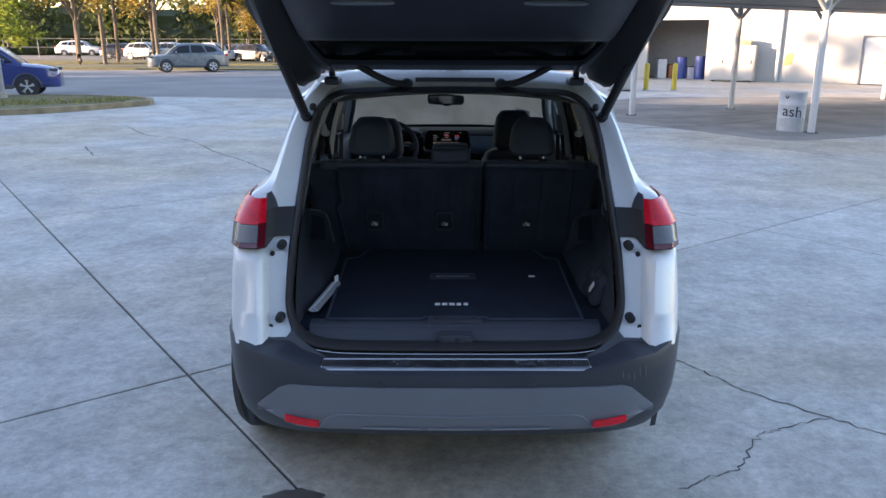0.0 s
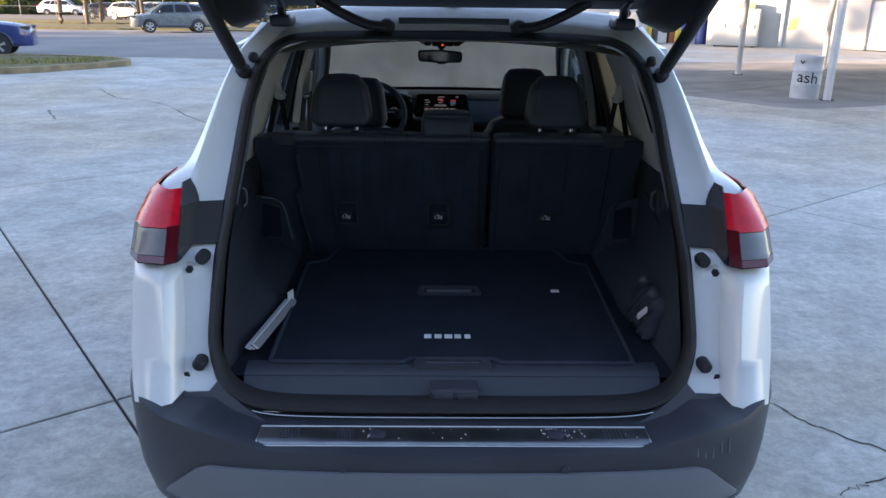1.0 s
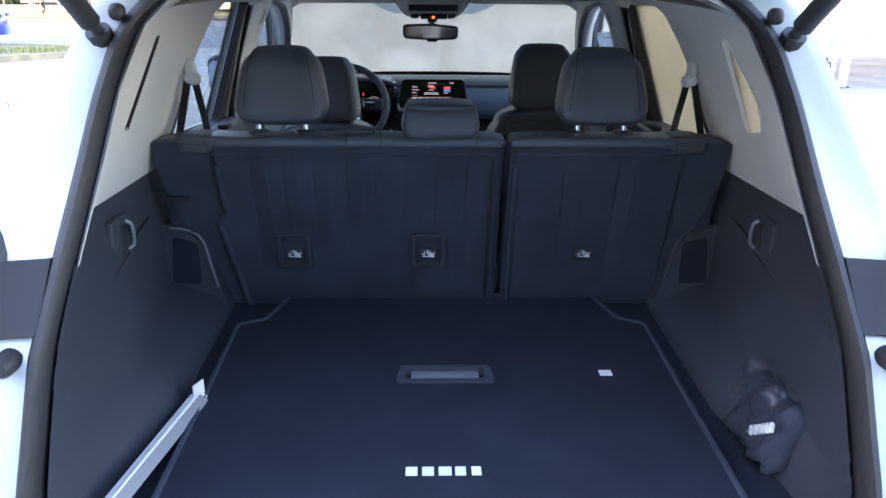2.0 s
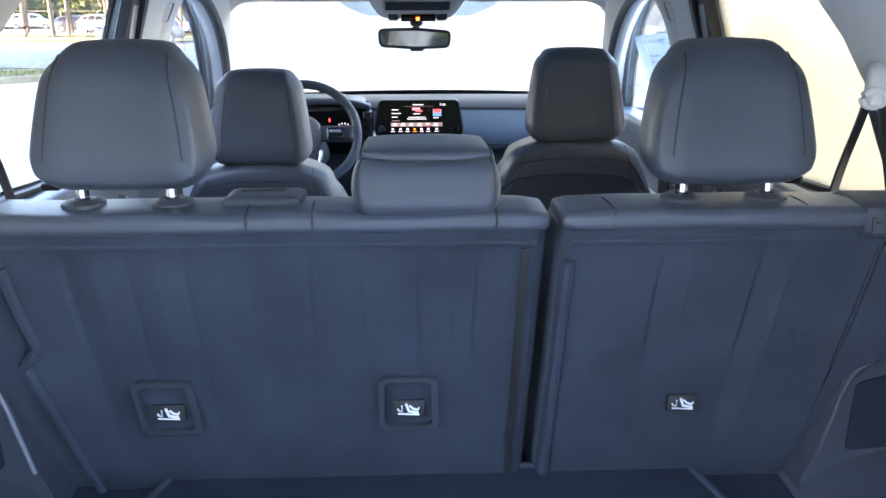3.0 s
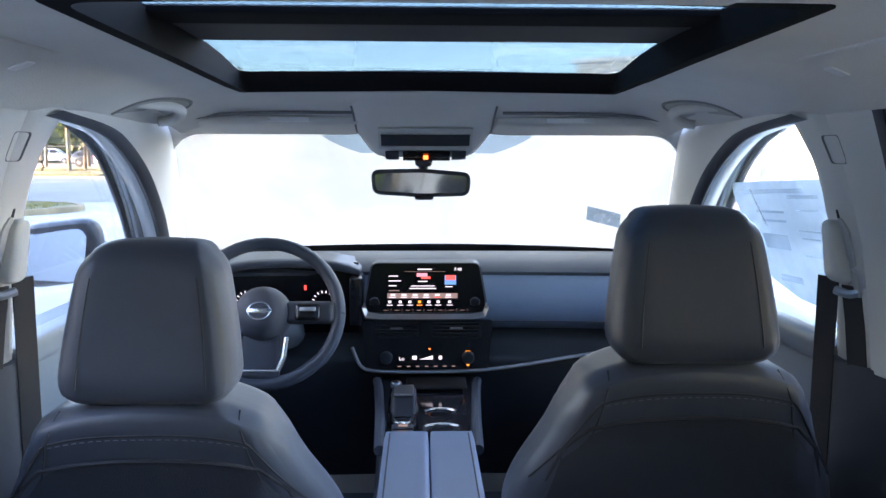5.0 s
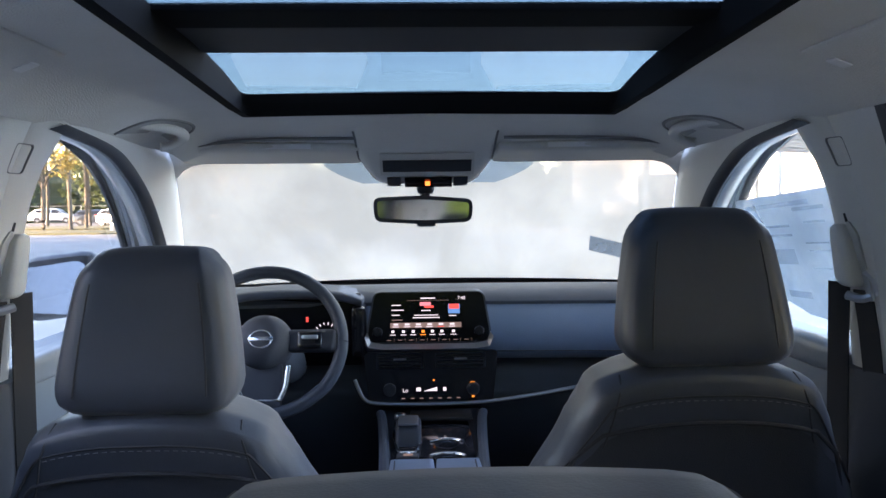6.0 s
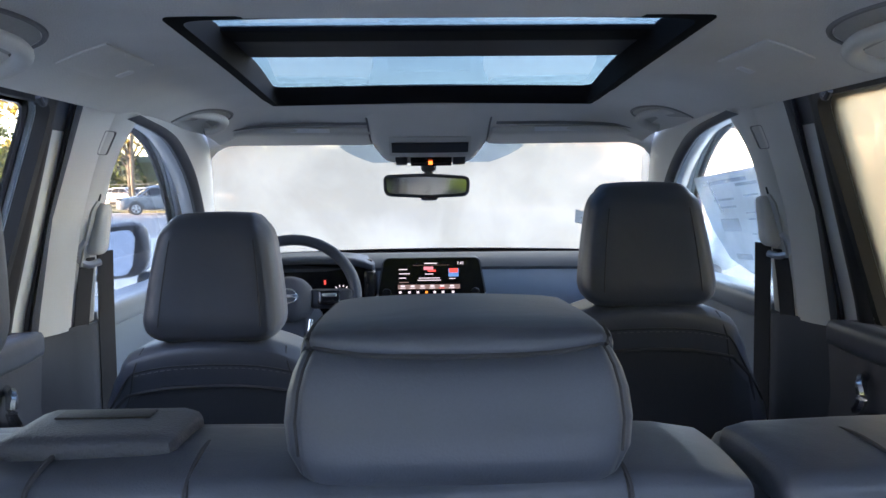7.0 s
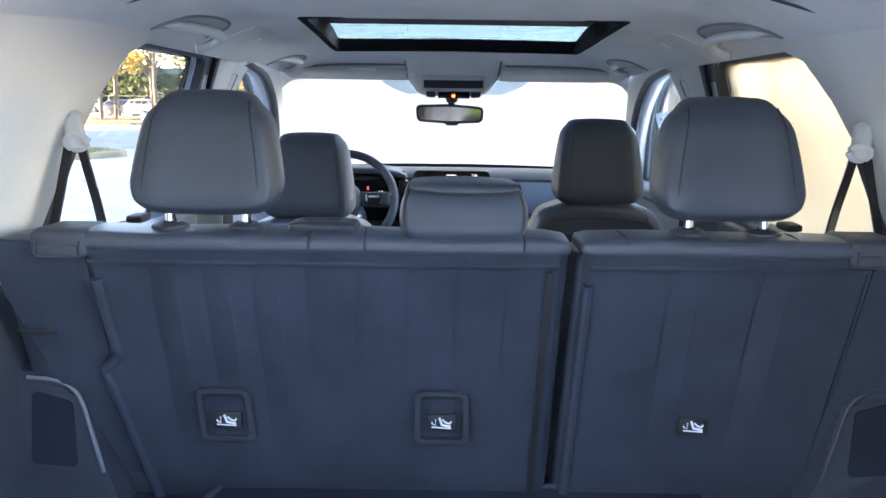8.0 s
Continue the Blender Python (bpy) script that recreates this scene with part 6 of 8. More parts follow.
# centre stack: vents and climate panel
stack = thing("climate_panel", (0.0, 5.74, 0.92), "black air vents and lit climate controls with silver edge", "control panel")
part("stack_face", slab(rounded([(-0.178, 0.893), (0.175, 0.893), (0.190, 1.035), (-0.190, 1.035)], 0.012), [], lambda u, v, w: (u, 5.722 + w + 0.12 * (v - 0.925), v), 0.06), GLOSS_BLACK, stack)
for x0, x1 in ((-0.155, -0.022), (0.012, 0.155)):
    vent = part("air_vent", slab(rounded([(x0, 0.985), (x1, 0.985), (x1, 1.030), (x0, 1.030)], 0.006), [rounded([(x0 + 0.006, 0.990), (x1 - 0.006, 0.990), (x1 - 0.006, 1.026), (x0 + 0.006, 1.026)], 0.004)], lambda u, v, w: (u, 5.722 + w + 0.12 * (v - 0.925), v), 0.012), DASH, stack)
    for k in range(3):
        part("vent_slat", box(x0 + 0.006, x1 - 0.006, 5.728, 5.736, 0.997 + k * 0.010, 0.9995 + k * 0.010), BLACK, vent)
    part("vent_tab", box((x0 + x1) / 2 - 0.018, (x0 + x1) / 2 + 0.018, 5.719, 5.727, 1.013, 1.0165), ALLOY, vent)
for x in (-0.118, 0.118):
    part("dial", spun([(-0.012, 0.0), (-0.012, 0.014), (-0.008, 0.018), (0.004, 0.018)], (x, 5.7185, 0.930), "y", 20), BLACK, stack, "round temperature dial")
def stack_spot(x, z):
    return Matrix.Translation((x, 5.7195 + 0.12 * (z - 0.925), z)) @ pose(0, 0, 0, 90)
written("Lo", 0.015, stack_spot(-0.074, 0.926), LIT_W, stack)
def stack_lit(name, x0, x1, z0, z1, m):
    part(name, slab([(x0, z0), (x1, z0), (x1, z1), (x0, z1)], [], lambda u, v, w: (u, 5.7195 + 0.12 * (v - 0.925) + w, v), 0.001), m, stack, smooth=0)
stack_lit("fan_symbol", -0.043, -0.030, 0.924, 0.934, LIT_W)
part("fan_bar", slab([(-0.022, 0.924), (0.016, 0.924), (0.016, 0.935)], [], lambda u, v, w: (u, 5.7195 + 0.12 * (v - 0.925) + w, v), 0.001), LIT_W, stack, smooth=0)
stack_lit("seat_symbol", 0.033, 0.042, 0.924, 0.934, LIT_W)
stack_lit("dial_light", 0.110, 0.124, 0.944, 0.9485, LIT_O)
stack_lit("dial_light", 0.114, 0.121, 0.905, 0.910, LIT_O)
stack_lit("hazard_light", 0.004, 0.009, 0.952, 0.956, LIT_O)
for k in range(7):
    stack_lit("key_mark", -0.085 + k * 0.026, -0.075 + k * 0.026, 0.903, 0.9055, LIT_D)
rim = smooth_path([(-0.217, 5.732, 0.957), (-0.206, 5.728, 0.930), (-0.190, 5.722, 0.903), (-0.160, 5.718, 0.892), (-0.072, 5.716, 0.888), (0.050, 5.716, 0.888), (0.173, 5.720, 0.893), (0.304, 5.732, 0.907), (0.420, 5.740, 0.924), (0.550, 5.738, 0.944)], 6)
part("silver_trim", tube(rim, 0.0055, 8), ALLOY, stack, "bright silver trim strip")

# instrument cluster and steering wheel
cluster = thing("instrument_cluster", (-0.39, 5.80, 1.10), "instrument cluster with lit gauges under a dark hood", "gauge cluster")
part("hood", pillow(-0.60, -0.19, 5.71, 5.90, 1.190, 1.216, 0.012, lambda u, v, w, p: p + Vector((0, 0, -0.025 * abs(u) ** 3))), DASH, cluster)
part("face", box(-0.604, -0.200, 5.775, 5.79, 0.990, 1.198, 0.003), SCREEN_OFF, cluster)
for cx in (-0.522, -0.300):
    for k in range(9):
        a = radians(185 - k * 21)
        part("gauge_tick", tube([(cx + 0.036 * math.cos(a), 5.773, 1.080 + 0.036 * math.sin(a)), (cx + 0.029 * math.cos(a), 5.773, 1.080 + 0.029 * math.sin(a))], 0.0016, 5), LIT_W, cluster)
part("warning_mark", box(-0.357, -0.351, 5.771, 5.775, 1.118, 1.132), LIT_R, cluster)
part("trip_line", box(-0.41, -0.36, 5.771, 5.775, 1.078, 1.082), LIT_W, cluster)
part("trip_line", box(-0.40, -0.35, 5.771, 5.775, 1.066, 1.069), LIT_D, cluster)
part("angled_panel", pillow(-0.222, -0.180, 5.68, 5.80, 1.03, 1.17, 0.012, n=6), GLOSS_BLACK, cluster)

wheel_m = Matrix.Translation((-0.414, 5.475, 1.112)) @ pose(0, 0, 0, -22, 0, 0)
steer = thing("steering_wheel", (-0.414, 5.475, 1.10), "black leather steering wheel with silver lower spoke", "steering wheel")


def wheel_part(name, bm, mat, label=""):
    bm.transform(wheel_m)
    return part(name, bm, mat, steer, label, 60)


ring = [(0.190 * math.cos(a), 0, (0.183 if math.sin(a) > -0.7 else 0.176) * math.sin(a)) for a in np.linspace(0, 2 * math.pi, 49)]
wheel_part("rim", tube(ring, 0.0165, 12, False), LEATHER, "black leather rim")
wheel_part("airbag_cover", spun([(-0.050, 0.0), (-0.049, 0.03), (-0.043, 0.050), (-0.028, 0.064), (0.0, 0.070), (0.02, 0.070)], (0, 0, 0), "y", 32), TRIM, "dark round airbag cover")
wheel_part("spoke", pillow(0.055, 0.180, -0.022, 0.012, -0.026, 0.030, 0.012, n=8), TRIM)
wheel_part("spoke", pillow(-0.180, -0.055, -0.022, 0.012, -0.026, 0.030, 0.012, n=8), TRIM)
for s in (-1, 1):
    wheel_part("switch_pad", pillow(min(s * 0.083, s * 0.145), max(s * 0.083, s * 0.145), -0.030, -0.012, -0.020, 0.022, 0.006, n=6), GLOSS_BLACK)
    wheel_part("switch_key", box(min(s * 0.095, s * 0.135), max(s * 0.095, s * 0.135), -0.033, -0.028, 0.002, 0.012, 0.002), ALLOY)
    wheel_part("lower_spoke", tube([(s * 0.062, -0.012, -0.06), (s * 0.058, -0.012, -0.11), (s * 0.044, -0.008, -0.142)], 0.006, 8, flat=1.4), CHROME, "silver spoke edge")
wheel_part("lower_bar", tube([(-0.044, -0.008, -0.142), (0.044, -0.008, -0.142)], 0.005, 8), CHROME)
wheel_part("lower_cover", pillow(-0.048, 0.048, -0.012, 0.012, -0.165, -0.05, 0.01, n=6), TRIM)
wheel_part("badge_ring", tube([(0.027 * math.cos(a), -0.048, 0.021 * math.sin(a)) for a in np.linspace(0, 2 * math.pi, 33)], 0.0028, 8, False), CHROME, "round silver badge")
wheel_part("badge_bar", box(-0.030, 0.030, -0.051, -0.046, -0.0055, 0.0055, 0.001), CHROME)
part("column", tube([(-0.414, 5.49, 1.10), (-0.414, 5.80, 0.99)], 0.055, 14), DASH, steer)
for s in (-1, 1):
    part("stalk", tube([(-0.414 + s * 0.05, 5.54, 1.085), (-0.414 + s * 0.17, 5.55, 1.10)], 0.009, 8), DASH, steer)
    part("stalk_end", spun([(-0.012, 0.0), (-0.012, 0.013), (0.012, 0.013), (0.012, 0.0)], (-0.414 + s * 0.175, 5.55, 1.10), "x", 14), DASH, steer)

# centre console
con = thing("centre_console", (0, 5.3, 0.33), "dark centre console with padded lid, gear selector and cup holders", "console")
part("body", loft([[(s * x, y, z) for s, x, z in ((-1, 0.135, 0.33), (-1, 0.13, 0.70), (-1, w, zt - 0.012), (-1, w - 0.012, zt), (1, w - 0.012, zt), (1, w, zt - 0.012), (1, 0.13, 0.70), (1, 0.135, 0.33))] for y, w, zt in ((4.72, 0.112, 0.845), (5.24, 0.110, 0.845), (5.26, 0.112, 0.835), (5.60, 0.128, 0.845), (5.74, 0.14, 0.855), (5.80, 0.15, 0.862))], caps=True), TRIM, con, "", 40)
for s in (-1, 1):
    part("console_rail", tube(smooth_path([(s * 0.112, 5.24, 0.848), (s * 0.122, 5.45, 0.856), (s * 0.136, 5.64, 0.864), (s * 0.144, 5.70, 0.866)], 5), 0.013, 10), DASH, con)
    lid = part("armrest_lid", pillow(min(s * 0.0012, s * 0.100), max(s * 0.0012, s * 0.100), 4.74, 5.25, 0.84, 0.892, 0.007, n=10), LEATHER_BLUE, con, "blue-grey padded armrest lid")
    part("stitching", tube([(s * 0.088, 4.76, 0.8925), (s * 0.088, 5.23, 0.8925)], 0.0016, 5), STITCH, lid)
part("console_plate", pillow(-0.105, 0.100, 5.262, 5.66, 0.842, 0.858, 0.006, n=8), GLOSS_BLACK, con, "gloss black console plate")
part("gear_selector", pillow(-0.095, -0.030, 5.445, 5.53, 0.856, 0.902, 0.012, lambda u, v, w, p: p + Vector((0, 0.02 * w, 0))), BLACK, con, "stubby gear selector")
part("selector_cap", pillow(-0.088, -0.037, 5.462, 5.54, 0.900, 0.907, 0.003, n=6), ALLOY, con, "silver-rimmed selector cap")
part("selector_frame", tube(smooth_path([(-0.098, 5.49, 0.862), (-0.083, 5.383, 0.862), (-0.064, 5.376, 0.862), (-0.044, 5.383, 0.862), (-0.028, 5.49, 0.862)], 5), 0.004, 8), CHROME, con)
for k in range(2):
    part("drive_button", box(-0.088, -0.036, 5.285 + k * 0.042, 5.315 + k * 0.042, 0.857, 0.868, 0.003), TRIM, con)
    part("button_mark", box(-0.072, -0.050, 5.292 + k * 0.042, 5.306 + k * 0.042, 0.8685, 0.8692), LIT_D, con, smooth=0)
for k, y in enumerate((5.335, 5.445)):
    part("cup_holder", spun([(0.0, 0.030), (-0.05, 0.028), (-0.05, 0.0)], (0.032, y, 0.8595), "z", 20), RUBBER, con, "cup holder")
    part("cup_holder_ring", tube([(0.032 + 0.048 * math.cos(a), y + 0.036 * math.sin(a), 0.860) for a in np.linspace(0.5, 2.64, 16)], 0.0042, 8), CHROME, con)
part("start_button", spun([(0.014, 0.0), (0.014, 0.013), (0.010, 0.016), (0.0, 0.016)], (-0.088, 5.645, 0.868), "z", 18), CHROME, con)
part("charging_tray", box(-0.06, 0.11, 5.63, 5.72, 0.862, 0.872, 0.004), RUBBER, con)

# cabin floor
part("cabin_floor", join(box(-0.72, 0.72, 3.90, 6.1, 0.30, 0.345, 0.01)), CARPET, suv, "dark cabin carpet")

# ---- load bay ----
def mat_z(y):
    return 0.786 + 0.028 * (y - 3.0) / 0.8


part("load_floor_side", loft([[(x, y, mat_z(y) - 0.012) for x in np.linspace(-0.64, 0.64, 9)] for y in (2.90, 3.2, 3.5, 3.95)]), MAT_CARPET, suv, "dark load floor")
boot = thing("cargo_mat", (0, 3.4, 0.77), "charcoal cargo carpet with pull handles covering the load floor", "mat")
EDGE = [(0.50, 2.945), (0.505, 3.30), (0.513, 3.685), (0.450, 3.715), (0.435, 3.77), (0.408, 3.86)]
MAT = rounded([*[(-x, y) for x, y in reversed(EDGE)], (-0.13, 2.945), (-0.118, 2.965), (0.118, 2.965), (0.13, 2.945), *EDGE], 0.012)
H1 = rounded([(-0.10, 3.405), (0.105, 3.405), (0.098, 3.465), (-0.093, 3.465)], 0.012)
part("carpet", slab(MAT, [H1], lambda u, v, w: (u, v, mat_z(v) - 0.004 + w), 0.010), MAT_CARPET, boot, "charcoal carpet", 0)
part("bound_edge", tube([Vector((u, v, mat_z(v) + 0.005)) for u, v in [*MAT, MAT[0]]], 0.0065, 6, False), CARPET, boot)
for y0, y1 in ((3.40, 3.47), (2.918, 2.962)):
    cup = part("pull_handle", slab(rounded([(-0.108, y0), (0.108, y0), (0.100, y1), (-0.100, y1)], 0.012), [rounded([(-0.088, y0 + 0.012), (0.088, y0 + 0.012), (0.084, y1 - 0.012), (-0.084, y1 - 0.012)], 0.008)], lambda u, v, w: (u, v, mat_z(v) - 0.008 + w), 0.020), TRIM, boot, "recessed plastic pull handle")
    part("handle_bar", box(-0.075, 0.075, y0 + 0.022, y1 - 0.012, mat_z(y0) - 0.004, mat_z(y0) + 0.006, 0.003), GREY, cup)
    part("handle_well", box(-0.088, 0.088, y0 + 0.011, y1 - 0.011, mat_z(y0) - 0.030, mat_z(y0) - 0.010, 0.003), RUBBER, cup)
x = -0.079
for w in (0.026, 0.026, 0.028, 0.024, 0.022):
    part("embroidered_mark", box(x, x + w - 0.005, 3.088, 3.112, mat_z(3.10) + 0.0055, mat_z(3.10) + 0.0075), ICON, boot, "pale embroidered mark", 0)
    x += 0.0295
part("paper_tag", box(0.343, 0.370, 3.428, 3.450, mat_z(3.46) + 0.006, mat_z(3.46) + 0.008), PAPER, boot, "small white paper tag")
sill_rows = [[(x, y, z) for x in np.linspace(-0.56, 0.56, 13)] for y, z in ((2.815, 0.712), (2.835, 0.722), (2.86, 0.722), (2.875, 0.735), (2.905, 0.775), (2.925, 0.785), (2.96, 0.785))]
part("load_sill_trim", loft(sill_rows), LINING, suv, "dark load sill trim", 40)
part("sill_bright_line", tube([Vector((p[0], open_y(p[1]) - 0.026, p[1] - 0.004)) for p in sorted((q for q in RING if q[1] < 0.73), key=lambda q: q[0])], 0.0018, 6), ALLOY, suv)
latch = part("latch_cover", pillow(-0.062, 0.066, 2.835, 2.90, 0.730, 0.764, 0.008, n=6), TRIM, suv, "tailgate latch cover")
for x0 in (-0.058, 0.008):
    part("latch_flap", box(x0 + 0.004, x0 + 0.056, 2.830, 2.87, 0.735, 0.755, 0.003), TRIM, latch)
for s in (-1, 1):
    part("tie_down_ring", tube(smooth_path([(s * 0.60, 3.80, 0.81), (s * 0.615, 3.79, 0.826), (s * 0.63, 3.80, 0.81)], 5), 0.004, 6), CHROME, suv)

book = thing("document_folder", (-0.56, 3.18, 0.79), "white paper folders standing against the load bay lining", "folder")
for k in range(3):
    part("cover", thick(loft([[(-0.562 + k * 0.009 + 0.045 * t - 0.016 * h, 2.995 + 0.36 * t, mat_z(3.2) + 0.008 + h * (0.008 + 0.004 * k)) for h in (0, 1)] for t in np.linspace(0, 1, 6)]), 0.0025), PAPER, book, "white paper edge", 0)
    part("sheet", thick(loft([[(-0.558 + k * 0.009 + 0.045 * t - 0.016 * h, 3.00 + 0.34 * t, mat_z(3.2) + 0.008 + h * (0.006 + 0.004 * k)) for h in (0, 1)] for t in np.linspace(0, 1, 4)]), 0.003), surface("grey_card", (0.25, 0.25, 0.27), 0.6), book, "", 0)
part("tab", thick(loft([[(-0.522 + 0.012 * t, 3.335 + 0.03 * t, mat_z(3.3) - 0.006 + 0.008 + 0.04 * h) for h in (0, 1)] for t in (0, 1)]), 0.003), PAPER, book, "", 0)
kit = thing("roadside_kit_bag", (0.585, 3.16, 0.79), "black bag in clear wrap with white print against the lining", "bag")
part("bag", pillow(0.572, 0.628, 3.08, 3.27, 0.787, 0.915, 0.03, lambda u, v, w, p: p + Vector((0.02 * w + 0.006 * math.sin(9 * v + 5 * w), 0, 0.006 * math.sin(7 * v)))), CARPET, kit)
CLEAR = pane("clear_wrap", (0.95, 0.95, 0.95), 0.01, gloss=0.04)
part("wrap", pillow(0.564, 0.634, 3.07, 3.28, 0.786, 0.93, 0.03, lambda u, v, w, p: p + Vector((0.02 * w + 0.010 * math.sin(17 * v + 9 * w), 0, 0.006 * math.sin(11 * v + 3 * u)))), CLEAR, kit, "crinkled clear wrap")
for k in range(6):
    part("printed_mark", box(0.561, 0.566, 3.085 + k * 0.014, 3.093 + k * 0.014, 0.880 - k * 0.010, 0.897 - k * 0.010), ICON, kit, "white printed mark", 0)


# ---- outdoors: concrete lot, kerb island, woods, parked cars, workshop ----
LOT_A, LOT_B = Vector((0.804, 0.595)), Vector((-0.595, 0.804))


def lot(a, b, z=0.0):
    p = LOT_A * a + LOT_B * b
    return (p.x, p.y, z)


def concrete(name):
    """Slabs with broad stains, fine speckle, pale scuffs and trowel marks."""
    m = surface(name, (0.445, 0.445, 0.418), 0.72, grain=0.5, size=60, stain=0.22, patch=0.55, spread=0.07)
    n, l = m.node_tree.nodes, m.node_tree.links
    b = n["Principled BSDF"]
    base = b.inputs["Base Color"].links[0].from_socket
    at, wash, scuff = n.new("ShaderNodeNewGeometry"), n.new("ShaderNodeTexNoise"), n.new("ShaderNodeTexNoise")
    wash.inputs["Scale"].default_value, wash.inputs["Detail"].default_value, wash.inputs["Distortion"].default_value = 1.3, 14, 0.2
    scuff.inputs["Scale"].default_value, scuff.inputs["Detail"].default_value, scuff.inputs["Roughness"].default_value = 16.0, 14, 0.82
    mix, mix2 = n.new("ShaderNodeMix"), n.new("ShaderNodeMix")
    mix.data_type = mix2.data_type = "RGBA"
    mix.blend_type = mix2.blend_type = "MULTIPLY"
    mix.inputs["Factor"].default_value, mix2.inputs["Factor"].default_value = 0.75, 0.7
    r1, r2 = n.new("ShaderNodeMapRange"), n.new("ShaderNodeMapRange")
    r1.inputs["From Min"].default_value, r1.inputs["From Max"].default_value, r1.inputs["To Min"].default_value, r1.inputs["To Max"].default_value = 0.34, 0.66, 0.74, 1.14
    r2.inputs["From Min"].default_value, r2.inputs["From Max"].default_value, r2.inputs["To Min"].default_value, r2.inputs["To Max"].default_value = 0.34, 0.66, 0.58, 1.42
    l.new(at.outputs["Position"], wash.inputs["Vector"]), l.new(at.outputs["Position"], scuff.inputs["Vector"])
    l.new(wash.outputs["Fac"], r1.inputs["Value"]), l.new(scuff.outputs["Fac"], r2.inputs["Value"])
    l.new(base, mix.inputs["A"]), l.new(r1.outputs["Result"], mix.inputs["B"])
    l.new(mix.outputs["Result"], mix2.inputs["A"]), l.new(r2.outputs["Result"], mix2.inputs["B"])
    blot, r3, mix3 = n.new("ShaderNodeTexNoise"), n.new("ShaderNodeMapRange"), n.new("ShaderNodeMix")
    blot.inputs["Scale"].default_value, blot.inputs["Detail"].default_value, blot.inputs["Roughness"].default_value = 5.5, 8, 0.68
    r3.inputs["From Min"].default_value, r3.inputs["From Max"].default_value, r3.inputs["To Min"].default_value, r3.inputs["To Max"].default_value = 0.36, 0.62, 0.80, 1.10
    mix3.data_type, mix3.blend_type = "RGBA", "MULTIPLY"
    mix3.inputs["Factor"].default_value = 0.85
    l.new(at.outputs["Position"], blot.inputs["Vector"]), l.new(blot.outputs["Fac"], r3.inputs["Value"])
    l.new(mix2.outputs["Result"], mix3.inputs["A"]), l.new(r3.outputs["Result"], mix3.inputs["B"])
    dust, span, warm = n.new("ShaderNodeTexNoise"), n.new("ShaderNodeMapRange"), n.new("ShaderNodeMix")
    dust.inputs["Scale"].default_value, dust.inputs["Detail"].default_value, dust.inputs["Distortion"].default_value = 0.22, 9, 0.5
    span.inputs["From Min"].default_value, span.inputs["From Max"].default_value, span.inputs["To Max"].default_value = 0.43, 0.62, 1.0
    warm.data_type, warm.blend_type = "RGBA", "MULTIPLY"
    warm.inputs["B"].default_value = (1.03, 0.90, 0.76, 1)
    place = n.new("ShaderNodeNewGeometry")
    l.new(place.outputs["Position"], dust.inputs["Vector"]), l.new(dust.outputs["Fac"], span.inputs["Value"]), l.new(span.outputs["Result"], warm.inputs["Factor"])
    l.new(mix3.outputs["Result"], warm.inputs["A"]), l.new(warm.outputs["Result"], b.inputs["Base Color"])
    return m


CONCRETE = concrete("worn_concrete")
EARTH = surface("weathered_asphalt", (0.17, 0.165, 0.16), 0.9, grain=0.6, size=20, stain=0.3, patch=0.3)
GRASS = surface("dry_grass", (0.17, 0.15, 0.055), 0.95, grain=1.0, size=40, stain=0.5, patch=1.5)
KERB = surface("sandy_kerb", (0.33, 0.26, 0.155), 0.85, grain=0.5, size=60, stain=0.5, patch=3)
KERB_JOINT = surface("kerb_joint", (0.10, 0.085, 0.06), 0.9, stain=0.3)
JOINT = surface("joint_filler", (0.035, 0.035, 0.036), 0.9, stain=0.2)
WALL = surface("white_rendered_wall", (0.46, 0.445, 0.41), 0.85, grain=0.3, size=40, stain=0.14, patch=0.6)
STEELWORK = surface("painted_steelwork", (0.55, 0.55, 0.54), 0.5, stain=0.2, patch=2)
YELLOW = surface("yellow_paint", (0.55, 0.40, 0.03), 0.5, stain=0.2)
DRUM = surface("galvanised_drum", (0.50, 0.51, 0.52), 0.5, stain=0.25, patch=5)
BARK = surface("bark", (0.16, 0.125, 0.09), 0.9, grain=1.0, size=30, stain=0.4, patch=3)
bm = bmesh.new()
bmesh.ops.create_grid(bm, x_segments=30, y_segments=30, size=900)
bmesh.ops.translate(bm, verts=bm.verts, vec=(0, 0, -0.022))
ground = structure("ground", bm, EARTH, "grey weathered paving reaching to the horizon", "ground")

# cracks across the slabs
def crack(points, w, seed):
    rnd = random.Random(seed)
    path = smooth_path([(x, y, 0.004 if w > 0.02 else 0.0) for x, y in points], 9)
    rows = []
    for i, p in enumerate(path):
        d = (path[min(i + 1, len(path) - 1)] - path[max(i - 1, 0)]).normalized()
        q = p + Vector((rnd.uniform(-0.015, 0.015), rnd.uniform(-0.015, 0.015), 0.0025))
        side = Vector((-d.y, d.x, 0)) * w * rnd.uniform(0.35, 1.1)
        rows.append([q - side, q + side])
    part("crack", loft(rows), JOINT, ground, smooth=0)


